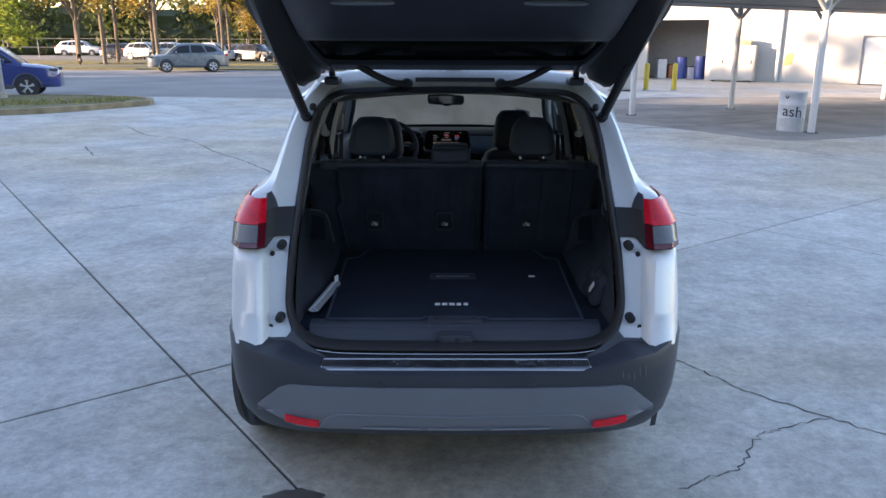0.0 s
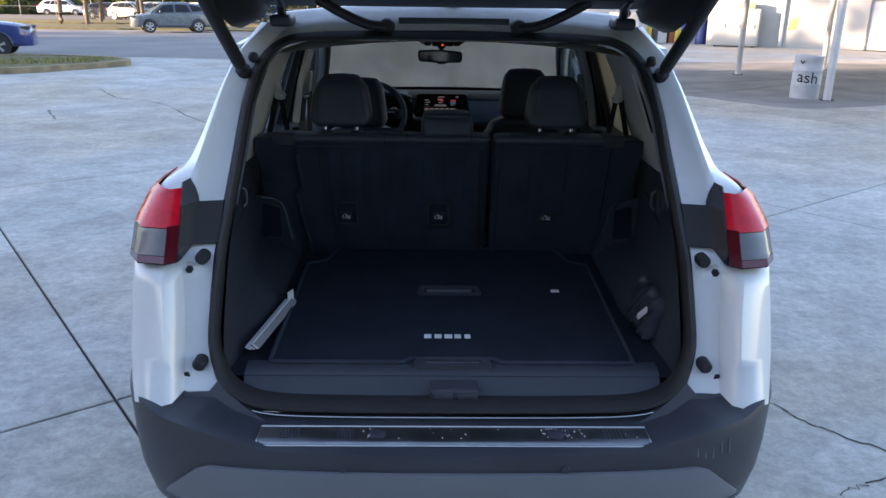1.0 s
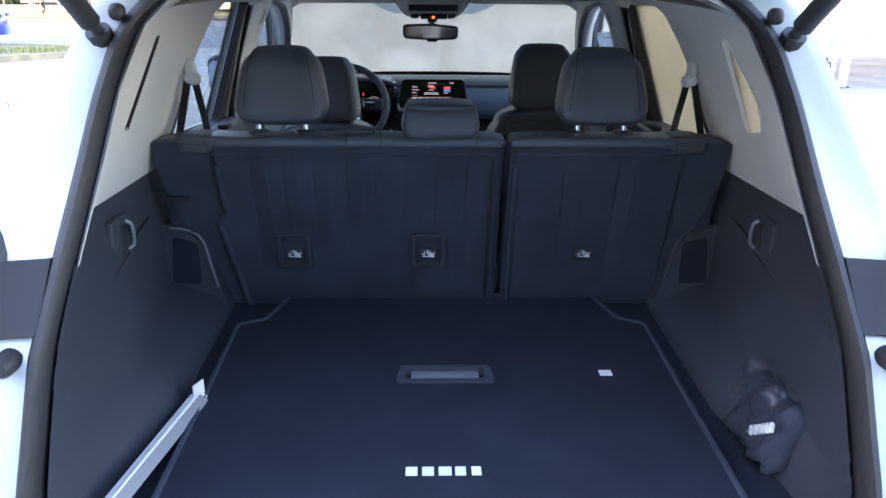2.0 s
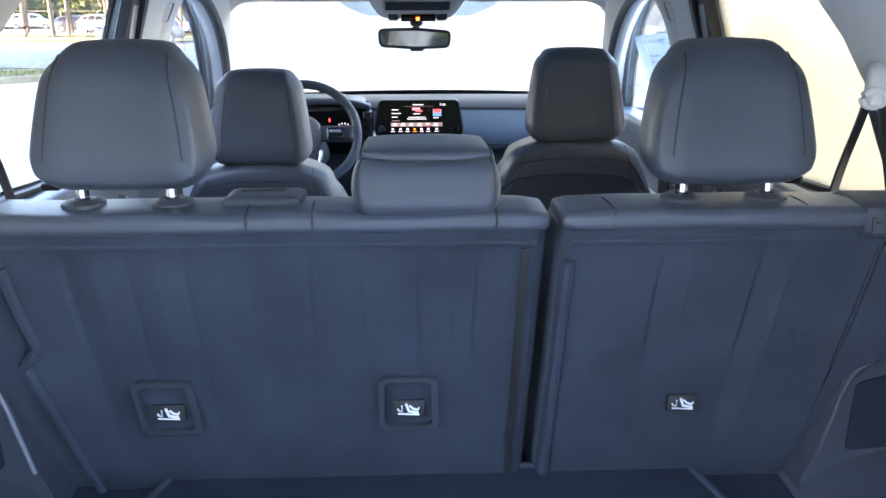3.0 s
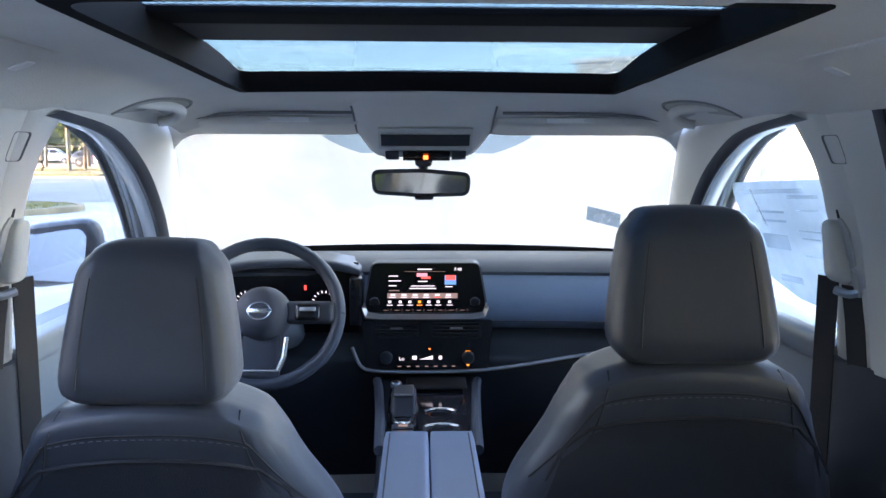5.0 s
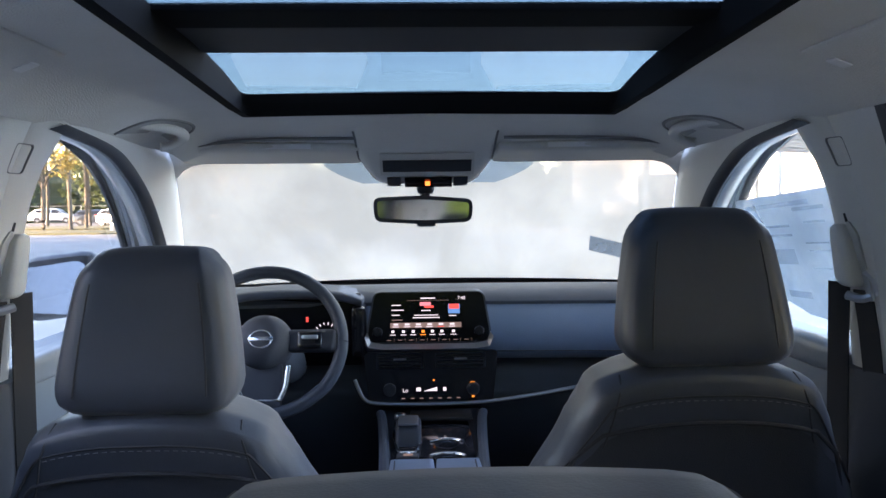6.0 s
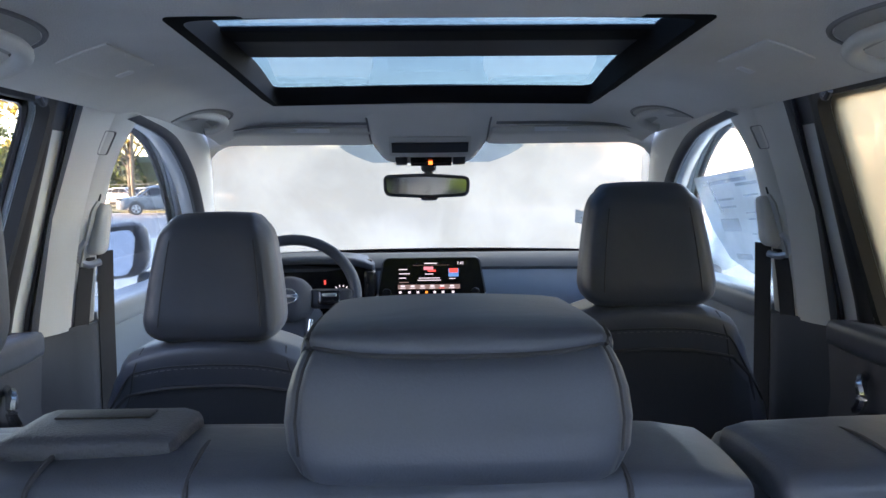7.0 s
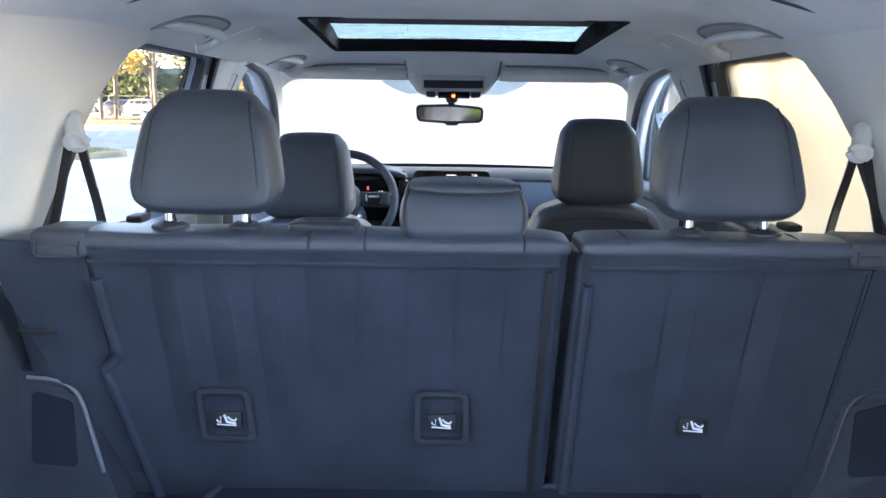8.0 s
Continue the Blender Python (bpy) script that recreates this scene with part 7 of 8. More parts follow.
crack([(1.30, 4.40), (1.42, 4.26), (1.55, 4.02), (1.65, 3.88), (1.92, 3.63), (2.11, 3.46), (2.5, 3.2)], 0.006, 1)
crack([(0.95, 2.98), (1.15, 3.10), (1.28, 3.16), (1.45, 3.40), (1.62, 3.52), (1.92, 3.63)], 0.004, 2)
crack([(-4.6, 14.2), (-3.9, 13.0), (-3.3, 12.2), (-2.9, 11.6), (-2.5, 10.95)], 0.012, 3)
crack([(-6.9, 16.8), (-6.0, 15.4), (-5.2, 14.9), (-4.6, 14.2)], 0.014, 4)
crack([(-6.4, 13.6), (-6.05, 13.0), (-5.8, 12.6)], 0.016, 5)
PATCH_DARK = surface("dark_patch", (0.11, 0.10, 0.095), 0.35, stain=0.4, patch=12)
# uneven dark patches on the concrete below the rear bumper corners
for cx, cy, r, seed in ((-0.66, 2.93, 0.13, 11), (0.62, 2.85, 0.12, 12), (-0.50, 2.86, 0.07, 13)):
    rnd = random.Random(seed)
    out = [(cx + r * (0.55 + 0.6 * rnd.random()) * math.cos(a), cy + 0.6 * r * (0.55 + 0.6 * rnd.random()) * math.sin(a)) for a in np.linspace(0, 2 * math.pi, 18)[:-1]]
    part("dark_patch", slab(rounded(out, 0.03, 3), [], lambda u, v, w: (u, v, 0.0016 + w), 0.0008), PATCH_DARK, ground, "dark patch on concrete", 0)

# kerb island with dry grass
ISLE = rounded([(-8.5, 23.0), (-8.9, 22.0), (-10.15, 19.95), (-14.5, 17.4), (-30.0, 10.0), (-34.0, 14.5), (-17.5, 23.8), (-12.0, 25.0), (-9.5, 24.4)], 0.9, 6)
isle = structure("kerb", slab(ISLE, [grown(ISLE, -0.18)], lambda u, v, w: (u, v, w), 0.15), KERB, "sandy yellow kerb round a grass island", "kerb", 0)
for a, b in zip(ISLE, ISLE[1:]):
    a, b = Vector((*a[:2], 0)), Vector((*b[:2], 0))
    for k in range(int((b - a).length // 1.6)):
        p, d = a.lerp(b, (k + 0.5) * 1.6 / (b - a).length), (b - a).normalized()
        if p.x > -22 and p.y < 24:
            side = Vector((-d.y, d.x, 0))
            corners = [p - d * 0.014 - side * 0.19, p + d * 0.014 - side * 0.19, p + d * 0.014 + side * 0.19, p - d * 0.014 + side * 0.19]
            part("joint", slab([(q.x, q.y) for q in corners], [], lambda u, v, w: (u, v, w), 0.153), KERB_JOINT, isle, smooth=0)
structure("grass_island", slab(grown(ISLE, -0.17), [], lambda u, v, w: (u, v, w), 0.12), GRASS, "dry grass island in the lot", "grass", 0)
post = thing("lamp_post", (-13.62, 23.8, 0.12), "weathered grey lamp post on the grass island", "lamp post")
part("pole", tube([(-13.62, 23.8, 0.1), (-13.62, 23.8, 3.0), (-13.62, 23.8, 8.0)], [0.12, 0.11, 0.08], 16), surface("weathered_post", (0.30, 0.29, 0.28), 0.7, stain=0.3, patch=3), post)
part("foot", tube([(-13.62, 23.8, 0.11), (-13.62, 23.8, 0.30)], 0.17, 16), CONCRETE, post)


def blades(area, n, seed, h, z):
    rnd = random.Random(seed)
    verts, faces = [], []
    for _ in range(n):
        x, y = area(rnd)
        a, hh, w = rnd.uniform(0, 6.3), h * rnd.uniform(0.5, 1.3), 0.02
        k = len(verts)
        verts += [(x - w * math.cos(a), y - w * math.sin(a), z), (x + w * math.cos(a), y + w * math.sin(a), z), (x + rnd.uniform(-0.05, 0.05), y + rnd.uniform(-0.05, 0.05), z + hh)]
        faces.append((k, k + 1, k + 2))
    me = bpy.data.meshes.new("grass")
    me.from_pydata(verts, [], faces)
    return me


def in_isle(rnd):
    t, u = rnd.random(), rnd.random()
    a, b = Vector((-9.3, 22.2)).lerp(Vector((-30, 11)), t), Vector((-9.4, 23.8)).lerp(Vector((-33, 14.3)), t)
    p = a.lerp(b, u)
    return p.x, p.y


structure("grass", blades(in_isle, 5000, 5, 0.10, 0.12), leaf_surface("grass_blade", (0.20, 0.19, 0.06), 0.3), "sparse dry grass blades", "grass", 0, "stuff")
VERGE = [(-70, 52), (-20, 50.5), (-12, 50), (-4, 49.5), (-4, 55), (-12, 58), (-70, 62)]
structure("verge", slab(VERGE, [], lambda u, v, w: (u, v, w - 0.02), 0.12), GRASS, "dry grass verge beyond the lot", "grass", 0)
structure("far_verge", slab([(-160, 70), (-26, 64), (-18, 62), (0, 60), (20, 62), (20, 72), (-18, 74), (-160, 84)], [], lambda u, v, w: (u, v, w - 0.02), 0.10), GRASS, "dry grass verge before the woods", "grass", 0)


# ---- trees ----
def leaves(clumps, per, size, seed, droop=0.0):
    """A crown of many small leaf sprays in uneven clumps."""
    rnd = random.Random(seed)
    verts, faces = [], []
    for cx, cy, cz, r in clumps:
        for _ in range(per):
            d = Vector((rnd.gauss(0, 1), rnd.gauss(0, 1), rnd.gauss(0, 0.8)))
            d = d.normalized() * r * rnd.random() ** 0.45
            p = Vector((cx, cy, cz)) + d
            a = Vector((rnd.uniform(-1, 1), rnd.uniform(-1, 1), rnd.uniform(-0.6, 0.6) - droop)).normalized()
            b = a.cross(Vector((rnd.uniform(-1, 1), rnd.uniform(-1, 1), rnd.uniform(-1, 1)))).normalized()
            s = size * rnd.uniform(0.6, 1.4)
            k = len(verts)
            verts += [p - a * s, p + b * s * 0.45, p + a * s, p - b * s * 0.45]
            faces.append((k, k + 1, k + 2, k + 3))
    me = bpy.data.meshes.new("crown")
    me.from_pydata(verts, [], faces)
    return me


LEAF_GREEN = leaf_surface("green_leaf", (0.065, 0.085, 0.025))
# gold leaf colour carries the low sun's glow on the foliage
LEAF_SUNLIT = leaf_surface("sunlit_gold_leaf", (0.31, 0.225, 0.05), 0.55)
LEAF_LIME = leaf_surface("lime_leaf", (0.22, 0.26, 0.035), 0.55)


def oak(seed, h, spread, leaf, label, low=0.42):
    rnd = random.Random(seed)
    t = thing("tree", (0, 0, 0), label, "tree", "trees round the lot")
    clumps, limbs = [], [tube(smooth_path([(0, 0, -0.1), (0.1, 0.05, h * 0.2), (-0.05, 0.1, h * 0.42), (0.1, 0, h * 0.6)], 4), [0.18 - 0.008 * i for i in range(13)], 9)]
    for k in range(9):
        a, e = k * 2.4 + rnd.uniform(-0.4, 0.4), rnd.uniform(0.5, 1.0)
        z0 = h * rnd.uniform(0.26, 0.55)
        end = Vector((math.cos(a) * spread * e, math.sin(a) * spread * e, h * rnd.uniform(low + 0.12, 0.95)))
        mid_p = Vector((end.x * 0.4, end.y * 0.4, z0 + (end.z - z0) * 0.55))
        limbs.append(tube(smooth_path([(0, 0.02, z0), mid_p, end], 4), [0.11 - 0.010 * i for i in range(9)], 6))
        for _ in range(4):
            q = end.lerp(mid_p, rnd.random() * 0.6) + Vector((rnd.uniform(-1, 1), rnd.uniform(-1, 1), rnd.uniform(-0.5, 0.7))) * spread * 0.28
            clumps.append((q.x, q.y, q.z, spread * rnd.uniform(0.16, 0.32)))
    part("trunk", join(*limbs), BARK, t)
    part("crown", leaves(clumps, 85, 0.17, seed + 1), leaf, t, smooth=0)
    return t


def palm(seed, h, label):
    rnd = random.Random(seed)
    t = thing("palm_tree", (0, 0, 0), label, "tree", "palms round the lot")
    part("trunk", tube(smooth_path([(0, 0, -0.1), (0.12, 0, h * 0.4), (0.05, 0.1, h * 0.8), (0.1, 0.1, h)], 5), [0.15] * 8 + [0.13] * 8, 10), BARK, t)
    verts, faces = [], []
    for k in range(34):
        a, lift, ln = rnd.uniform(0, 6.28), rnd.uniform(-0.9, 1.1), rnd.uniform(1.3, 2.0)
        for j in range(22):
            u = j / 21
            r = ln * u
            z = h + math.sin(lift) * r - 0.55 * u * u * ln
            c = Vector((0.1 + math.cos(a) * r * math.cos(lift), 0.1 + math.sin(a) * r * math.cos(lift), z))
            n = Vector((-math.sin(a), math.cos(a), -0.5))
            w = 0.42 * math.sin(math.pi * min(1, u + 0.12)) + 0.05
            for s in (-1, 1):
                i = len(verts)
                d = Vector((math.cos(a), math.sin(a), 0)) * 0.05
                verts.extend([c - d, c + d, c + n * s * w + d * 3 + Vector((0, 0, -0.15 * w))])
                faces.append((i, i + 1, i + 2))
    me = bpy.data.meshes.new("fronds")
    me.from_pydata(verts, [], faces)
    part("crown", me, LEAF_SUNLIT if seed % 2 else LEAF_GREEN, t, smooth=0)
    return t


kinds = [oak(21, 8.5, 4.2, LEAF_GREEN, "broad green tree at the edge of the lot", 0.2), oak(22, 9.5, 4.0, LEAF_SUNLIT, "tree with golden sunlight put into its leaf colour"), oak(23, 7.0, 3.2, LEAF_LIME, "low tree with lime green leaves", 0.1), oak(24, 11.0, 4.6, LEAF_GREEN, "tall green tree with bare lower limbs", 0.5), palm(31, 9.0, "tall palm with golden sunlight put into its frond colour"), palm(32, 7.5, "palm with green fronds")]
# The four trees near the car with y under 1 are unseen light blockers.
SPOTS = [(2, -36, 62, 0), (0, -40, 72, 1), (2, -30, 50, 2), (5, -37, 79, 0), (4, -27.5, 66, 1), (1, -24.5, 66.5, 2), (4, -31.5, 76, 3), (3, -24, 84, 1), (1, -21.5, 77, 0), (5, -19, 70, 2), (1, -18.2, 74, 4), (3, -16.5, 72, 3), (4, -14.2, 66, 0), (1, -13.2, 78, 2), (0, -11.5, 70, 5), (5, -9.5, 66, 3),
         (1, -38, 44, 3), (2, -43, 38, 5), (3, -46, 52, 2), (4, -33, 47, 1), (1, -45, 28, 0), (0, -44, 14, 2), (1, -46, 3, 4), (3, -46, -9, 1), (0, -45, -22, 3), (1, -27, 58, 5), (0, -8.0, -5.0, 2), (2, -6.0, -10.5, 1), (0, -12.5, 0.5, 4), (2, -2.0, -14.0, 3), (4, -26, 60, 2), (5, -22.5, 62, 4), (4, -18, 64, 1)]
used = set()
for kind, x, y, turn in SPOTS:
    m = pose(x, y, -0.02, 0, 0, turn * 57) @ Matrix.Scale(0.72 if -21 < x < 0 and y > 40 else 1.0, 4)
    if kind in used:
        copy_thing(kinds[kind], m)
    else:
        kinds[kind].matrix_basis = m
        used.add(kind)


def woods(line, height, seed, depth):
    """A dense belt of far trees."""
    rnd = random.Random(seed)
    verts, faces = [], []
    pts = [Vector((x, y, 0)) for x, y in line]
    for a, b in zip(pts, pts[1:]):
        n = max(2, int((b - a).length / 2.2))
        side = (b - a).normalized().cross(Vector((0, 0, 1)))
        for i in range(n):
            c = a.lerp(b, (i + rnd.random()) / n) + side * rnd.uniform(-depth, depth)
            # lower near y 9.5: a notch that lets a strip of sun through
            top = height * rnd.uniform(0.86, 1.10) * (0.76 if abs(c.y - 9.5) < 2.0 else 1.0)
            for _ in range(230):
                z = top * (1 - rnd.random() ** 1.5 * 0.97)
                r = 2.3 * (1.15 - 0.6 * abs(z / top - 0.45)) * rnd.random() ** 0.4
                q = c + Vector((math.cos(k := rnd.uniform(0, 6.3)) * r, math.sin(k) * r, z))
                u = Vector((rnd.uniform(-1, 1), rnd.uniform(-1, 1), rnd.uniform(-1, 1))).normalized()
                v = u.cross(Vector((rnd.uniform(-1, 1), rnd.uniform(-1, 1), rnd.uniform(-1, 1)))).normalized()
                s = rnd.uniform(0.25, 0.6)
                j = len(verts)
                verts += [q - u * s, q + v * s * 0.6, q + u * s, q - v * s * 0.6]
                faces.append((j, j + 1, j + 2, j + 3))
    me = bpy.data.meshes.new("woods")
    me.from_pydata(verts, [], faces)
    return me


def belt_shade(line, height, seed):
    """A dark sheet that stands in for the shade inside a belt of trees."""
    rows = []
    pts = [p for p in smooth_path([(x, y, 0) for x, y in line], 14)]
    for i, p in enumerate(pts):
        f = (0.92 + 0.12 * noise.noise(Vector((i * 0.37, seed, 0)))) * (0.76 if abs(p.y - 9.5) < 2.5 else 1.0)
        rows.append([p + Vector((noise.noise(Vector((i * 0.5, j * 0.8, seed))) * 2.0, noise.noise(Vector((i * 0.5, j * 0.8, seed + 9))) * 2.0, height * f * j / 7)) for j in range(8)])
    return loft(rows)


# darker leaf copy: the shade inside the belts is put into its colour
DARK_LEAF = leaf_surface("painted_shade_leaf", (0.042, 0.055, 0.022), 0.2)
# SOUTH and WEST are out of view, added to block skylight and low sun
SOUTH = [(-60, -60), (-36, -36), (-20, -24), (-9, -19), (4, -18), (18, -19), (34, -26), (60, -40)]
WEST, NORTH = [(-60, -75), (-58, -40), (-57, -10), (-58, 15), (-60, 30)], [(-170, 96), (-120, 98), (-80, 99), (-40, 100), (-10, 98), (25, 96), (60, 90), (110, 70)]
structure("far_woods", woods(WEST, 13.4, 3, 3.0), LEAF_GREEN, "unseen belt of trees left of the lot, added to shade it", "woods", 0, "stuff")
structure("far_woods", woods(NORTH, 6.8, 4, 3.0), LEAF_GREEN, "dense belt of far trees behind the lot", "woods", 0, "stuff")
structure("far_woods", woods(SOUTH, 12.5, 5, 2.0), LEAF_GREEN, "unseen belt of tall trees behind the car, added to block light", "woods", 0, "stuff")
structure("belt_shade", belt_shade(SOUTH, 11.0, 3), DARK_LEAF, "dark sheet standing in for the shade inside the tree belt", "woods", 60, "stuff")
structure("belt_shade", belt_shade(WEST, 13.0, 1), DARK_LEAF, "dark sheet standing in for the shade inside the tree belt", "woods", 60, "stuff")
structure("belt_shade", belt_shade(NORTH, 6.2, 2), DARK_LEAF, "dark sheet standing in for the shade inside the far tree belt", "woods", 60, "stuff")

# fence along the far edge
fence = thing("wire_fence", (-40, 88, 0), "far chain-link fence on thin posts", "fence")
WIRE = surface("fence_wire", (0.25, 0.25, 0.24), 0.6)
for i in range(26):
    part("post", tube([(-90 + i * 4, 90 - i * 0.1, 0), (-90 + i * 4, 90 - i * 0.1, 2.1)], 0.035, 6), WIRE, fence)
for z in (0.15, 1.1, 2.05):
    part("rail", tube([(-90, 90, z), (10, 87.5, z)], 0.025, 6), WIRE, fence)

# ---- parked cars ----
def parked_car(m, paint, label, name="parked_car", tall=1.70, long=4.65, group="parked cars"):
    t = thing(name, (0, 0, 0), label, "car", group)
    h = tall
    side = [(-0.5, 0.28), (-0.5, 0.50), (-0.485, 0.56), (-0.36, 0.60), (-0.24, 0.64), (0.25, 0.66), (0.42, 0.64), (0.495, 0.58), (0.5, 0.34), (0.48, 0.2)]
    roof = [(-0.27, 0.635), (-0.12, 0.955), (-0.02, 1.0), (0.20, 0.99), (0.36, 0.92), (0.45, 0.68)]
    L = long
    rows = []
    for u, f in ((-0.5, 0.50), (-0.495, 0.66), (-0.48, 0.80), (-0.45, 0.91), (-0.40, 0.97), (-0.25, 1.0), (0.0, 1.0), (0.25, 1.0), (0.40, 0.98), (0.46, 0.93), (0.49, 0.84), (0.5, 0.72)):
        zt = inter(u, (-0.5, -0.48, -0.44, -0.36, -0.24, 0.3, 0.45, 0.5), (0.46, 0.53, 0.575, 0.615, 0.645, 0.665, 0.64, 0.56)) * h
        rows.append([(x * 0.92 * f, u * L, z) for x, z in ((-0.90, 0.24 * h * 0.8), (-1.0, 0.25 * h), (-1.0, 0.42 * h), (-0.97, zt * 0.94), (-0.80, zt), (0, zt + 0.02), (0.80, zt), (0.97, zt * 0.94), (1.0, 0.42 * h), (1.0, 0.25 * h), (0.90, 0.24 * h * 0.8))])
    part("body", loft(rows, caps=True), paint, t)
    top = []
    for u, z in roof:
        w = inter(z, (0.63, 1.0), (0.86, 0.66))
        top.append((u * L, z * h, w))
    cab = []
    for y, z, w in top:
        cab.append([(-0.90 * 0.92, y, 0.62 * h), (-w * 0.92, y, max(0.63 * h, z - 0.06)), (-w * 0.80, y, z), (0, y, z + 0.02), (w * 0.80, y, z), (w * 0.92, y, max(0.63 * h, z - 0.06)), (0.90 * 0.92, y, 0.62 * h)])
    part("roof", loft(cab), paint, t)
    DK = GLASS_FAR
    for s in (-1, 1):
        for poly in ([(-0.215, 0.67), (-0.11, 0.90), (0.01, 0.935), (0.01, 0.68)], [(0.03, 0.68), (0.03, 0.935), (0.17, 0.925), (0.21, 0.69)], [(0.235, 0.70), (0.20, 0.92), (0.31, 0.88), (0.37, 0.74)]):
            part("window", slab(rounded([(a * L, b * h) for a, b in poly], 0.05, 3), [], lambda u, v, w: (s * (inter(v / h, (0.63, 0.96), (0.845, 0.655)) + w), u, v), 0.012), DK, t, smooth=0)
        for yc in (-0.29 * L, 0.292 * L):
            wh = part("wheel", spun([(-0.20, 0.0), (-0.20, 0.35), (0.0, 0.355), (0.02, 0.33), (0.02, 0.24)], (s * 0.93 if s > 0 else -0.93 + 0.18, yc, 0.355), "x", 20), RUBBER, t)
            part("rim", spun([(0.0, 0.205), (0.012, 0.215), (0.012, 0.235), (0.0, 0.245)], (s * 0.945, yc, 0.355), "x", 20), ALLOY, wh)
            for k in range(5):
                a = 1.2566 * k + 0.3
                c, d, q = Vector((s * 0.948, yc, 0.355)), Vector((0, math.cos(a), math.sin(a))), Vector((0, -math.sin(a), math.cos(a)))
                part("spoke", loft([[c + d * r - q * w, c + d * r + Vector((s * 0.012, 0, 0)), c + d * r + q * w] for r, w in ((0.0, 0.03), (0.10, 0.032), (0.22, 0.062))]), ALLOY, wh)
            part("arch", tube([(s * 0.915, yc + 0.41 * math.cos(a), 0.36 + 0.41 * math.sin(a)) for a in np.linspace(-0.1, 3.24, 12)], 0.04, 6), BLACK, t)
        part("head_lamp", pillow(min(s * 0.5, s * 0.84), max(s * 0.5, s * 0.84), -0.495 * L, -0.44 * L, 0.50 * h, 0.56 * h, 0.03, n=4), SMOKE_LENS, t)
        part("tail_lamp", pillow(min(s * 0.6, s * 0.86), max(s * 0.6, s * 0.86), 0.46 * L, 0.495 * L, 0.56 * h, 0.64 * h, 0.03, n=4), RED_LENS, t)
        part("door_mirror", pillow(min(s * 0.92, s * 1.06), max(s * 0.92, s * 1.06), -0.17 * L, -0.15 * L, 0.66 * h, 0.74 * h, 0.03, n=4), paint, t)
        part("sill", box(min(s * 0.86, s * 0.935), max(s * 0.86, s * 0.935), -0.2 * L, 0.2 * L, 0.17 * h, 0.25 * h, 0.02), BLACK, t)
    part("windscreen", loft([[(x * 0.86, -0.265 * L, 0.655 * h) for x in (-0.85, 0, 0.85)], [(x * 0.80, -0.125 * L, 0.945 * h) for x in (-0.82, 0, 0.82)]]), DK, t)
    t.matrix_basis = m
    return t


GLASS_FAR = surface("dark_car_window", (0.02, 0.022, 0.026), 0.15, stain=0.1, specular=0.25)
BLUE_P = surface("blue_paint", (0.022, 0.038, 0.16), 0.22, stain=0.05, coat=0.7)
SLATE_P = surface("slate_grey_paint", (0.13, 0.15, 0.165), 0.25, stain=0.05, coat=0.7)
SILVER_P = surface("silver_paint", (0.42, 0.43, 0.44), 0.3, stain=0.05, coat=0.5)
NAVY_P = surface("dark_paint", (0.04, 0.045, 0.06), 0.25, stain=0.05, coat=0.6)
parked_car(pose(-15.30, 25.95, 0, 0, 0, 110), BLUE_P, "blue SUV parked beside a grass island")
parked_car(pose(-15.55, 47.6, 0, 0, 0, -64.5), SLATE_P, "slate grey SUV parked before the trees")
row = parked_car(pose(-20.6, 71, 0, 0, 0, 62), SILVER_P, "pale car in the far row")
for x, y, a in ((-29.5, 78, 70), (-27, 78.4, 75)):
    copy_thing(row, pose(x, y, 0, 0, 0, a))
row2 = parked_car(pose(-18.7, 73, 0, 0, 0, 60), NAVY_P, "dark car in the far row", tall=1.6)
for x, y, a in ((-16.6, 70, 64), (-32.5, 80, 90)):
    copy_thing(row2, pose(x, y, 0, 0, 0, a))
parked_car(pose(-44.5, 96, 0, 0, 0, 95), surface("white_truck_paint", (0.7, 0.71, 0.71), 0.3, stain=0.05), "white pickup far behind the lot", "pickup_truck", 1.85, 5.6)

# post beside the blue car
post = thing("lamp_post", (-14.0, 22.6, 0.1), "pale grey lamp post on the grass island", "lamp post")
part("shaft", tube([(-14.0, 22.6, 0.10), (-14.0, 22.6, 7.0)], 0.14, 12), STEELWORK, post)
part("foot", spun([(0.0, 0.0), (0.0, 0.24), (0.10, 0.24), (0.14, 0.15)], (-14.0, 22.6, 0.12), "z", 14), STEELWORK, post)

# ---- workshop building ----
W0, WD = Vector((16.2, 37.5, 0)), Vector((0.88, -0.475, 0)).normalized()
WN = Vector((-WD.y, WD.x, 0))


def wall_at(u, v, w):
    """u along the wall to the right, v up, w into the building."""
    p = W0 + WD * u + WN * w
    return (p.x, p.y, v)


shop = thing("workshop", tuple(W0), "white rendered workshop with an open bay and a steel door", "building")
part("wall", slab([(-9.5, 0), (-6.2, 0), (-6.2, 2.95), (-3.25, 2.95), (-3.25, 0), (3.65, 0), (3.65, 2.12), (4.65, 2.12), (4.65, 0), (22, 0), (22, 6.0), (-9.5, 6.0)], [], wall_at, 0.25), WALL, shop, "white rendered wall", 0)
part("wall", slab([(0, 0), (14, 0), (14, 6), (0, 6)], [], lambda u, v, w: wall_at(-9.5 + w, v, u + 0.25), 0.25), WALL, shop, "", 0)
part("wall", slab([(0, 0), (14, 0), (14, 6), (0, 6)], [], lambda u, v, w: wall_at(21.7 + w, v, u + 0.25), 0.25), WALL, shop, "", 0)
part("wall", slab([(-9.5, 0), (22, 0), (22, 6), (-9.5, 6)], [], lambda u, v, w: wall_at(u, v, 14.25 + w), 0.25), WALL, shop, "", 0)
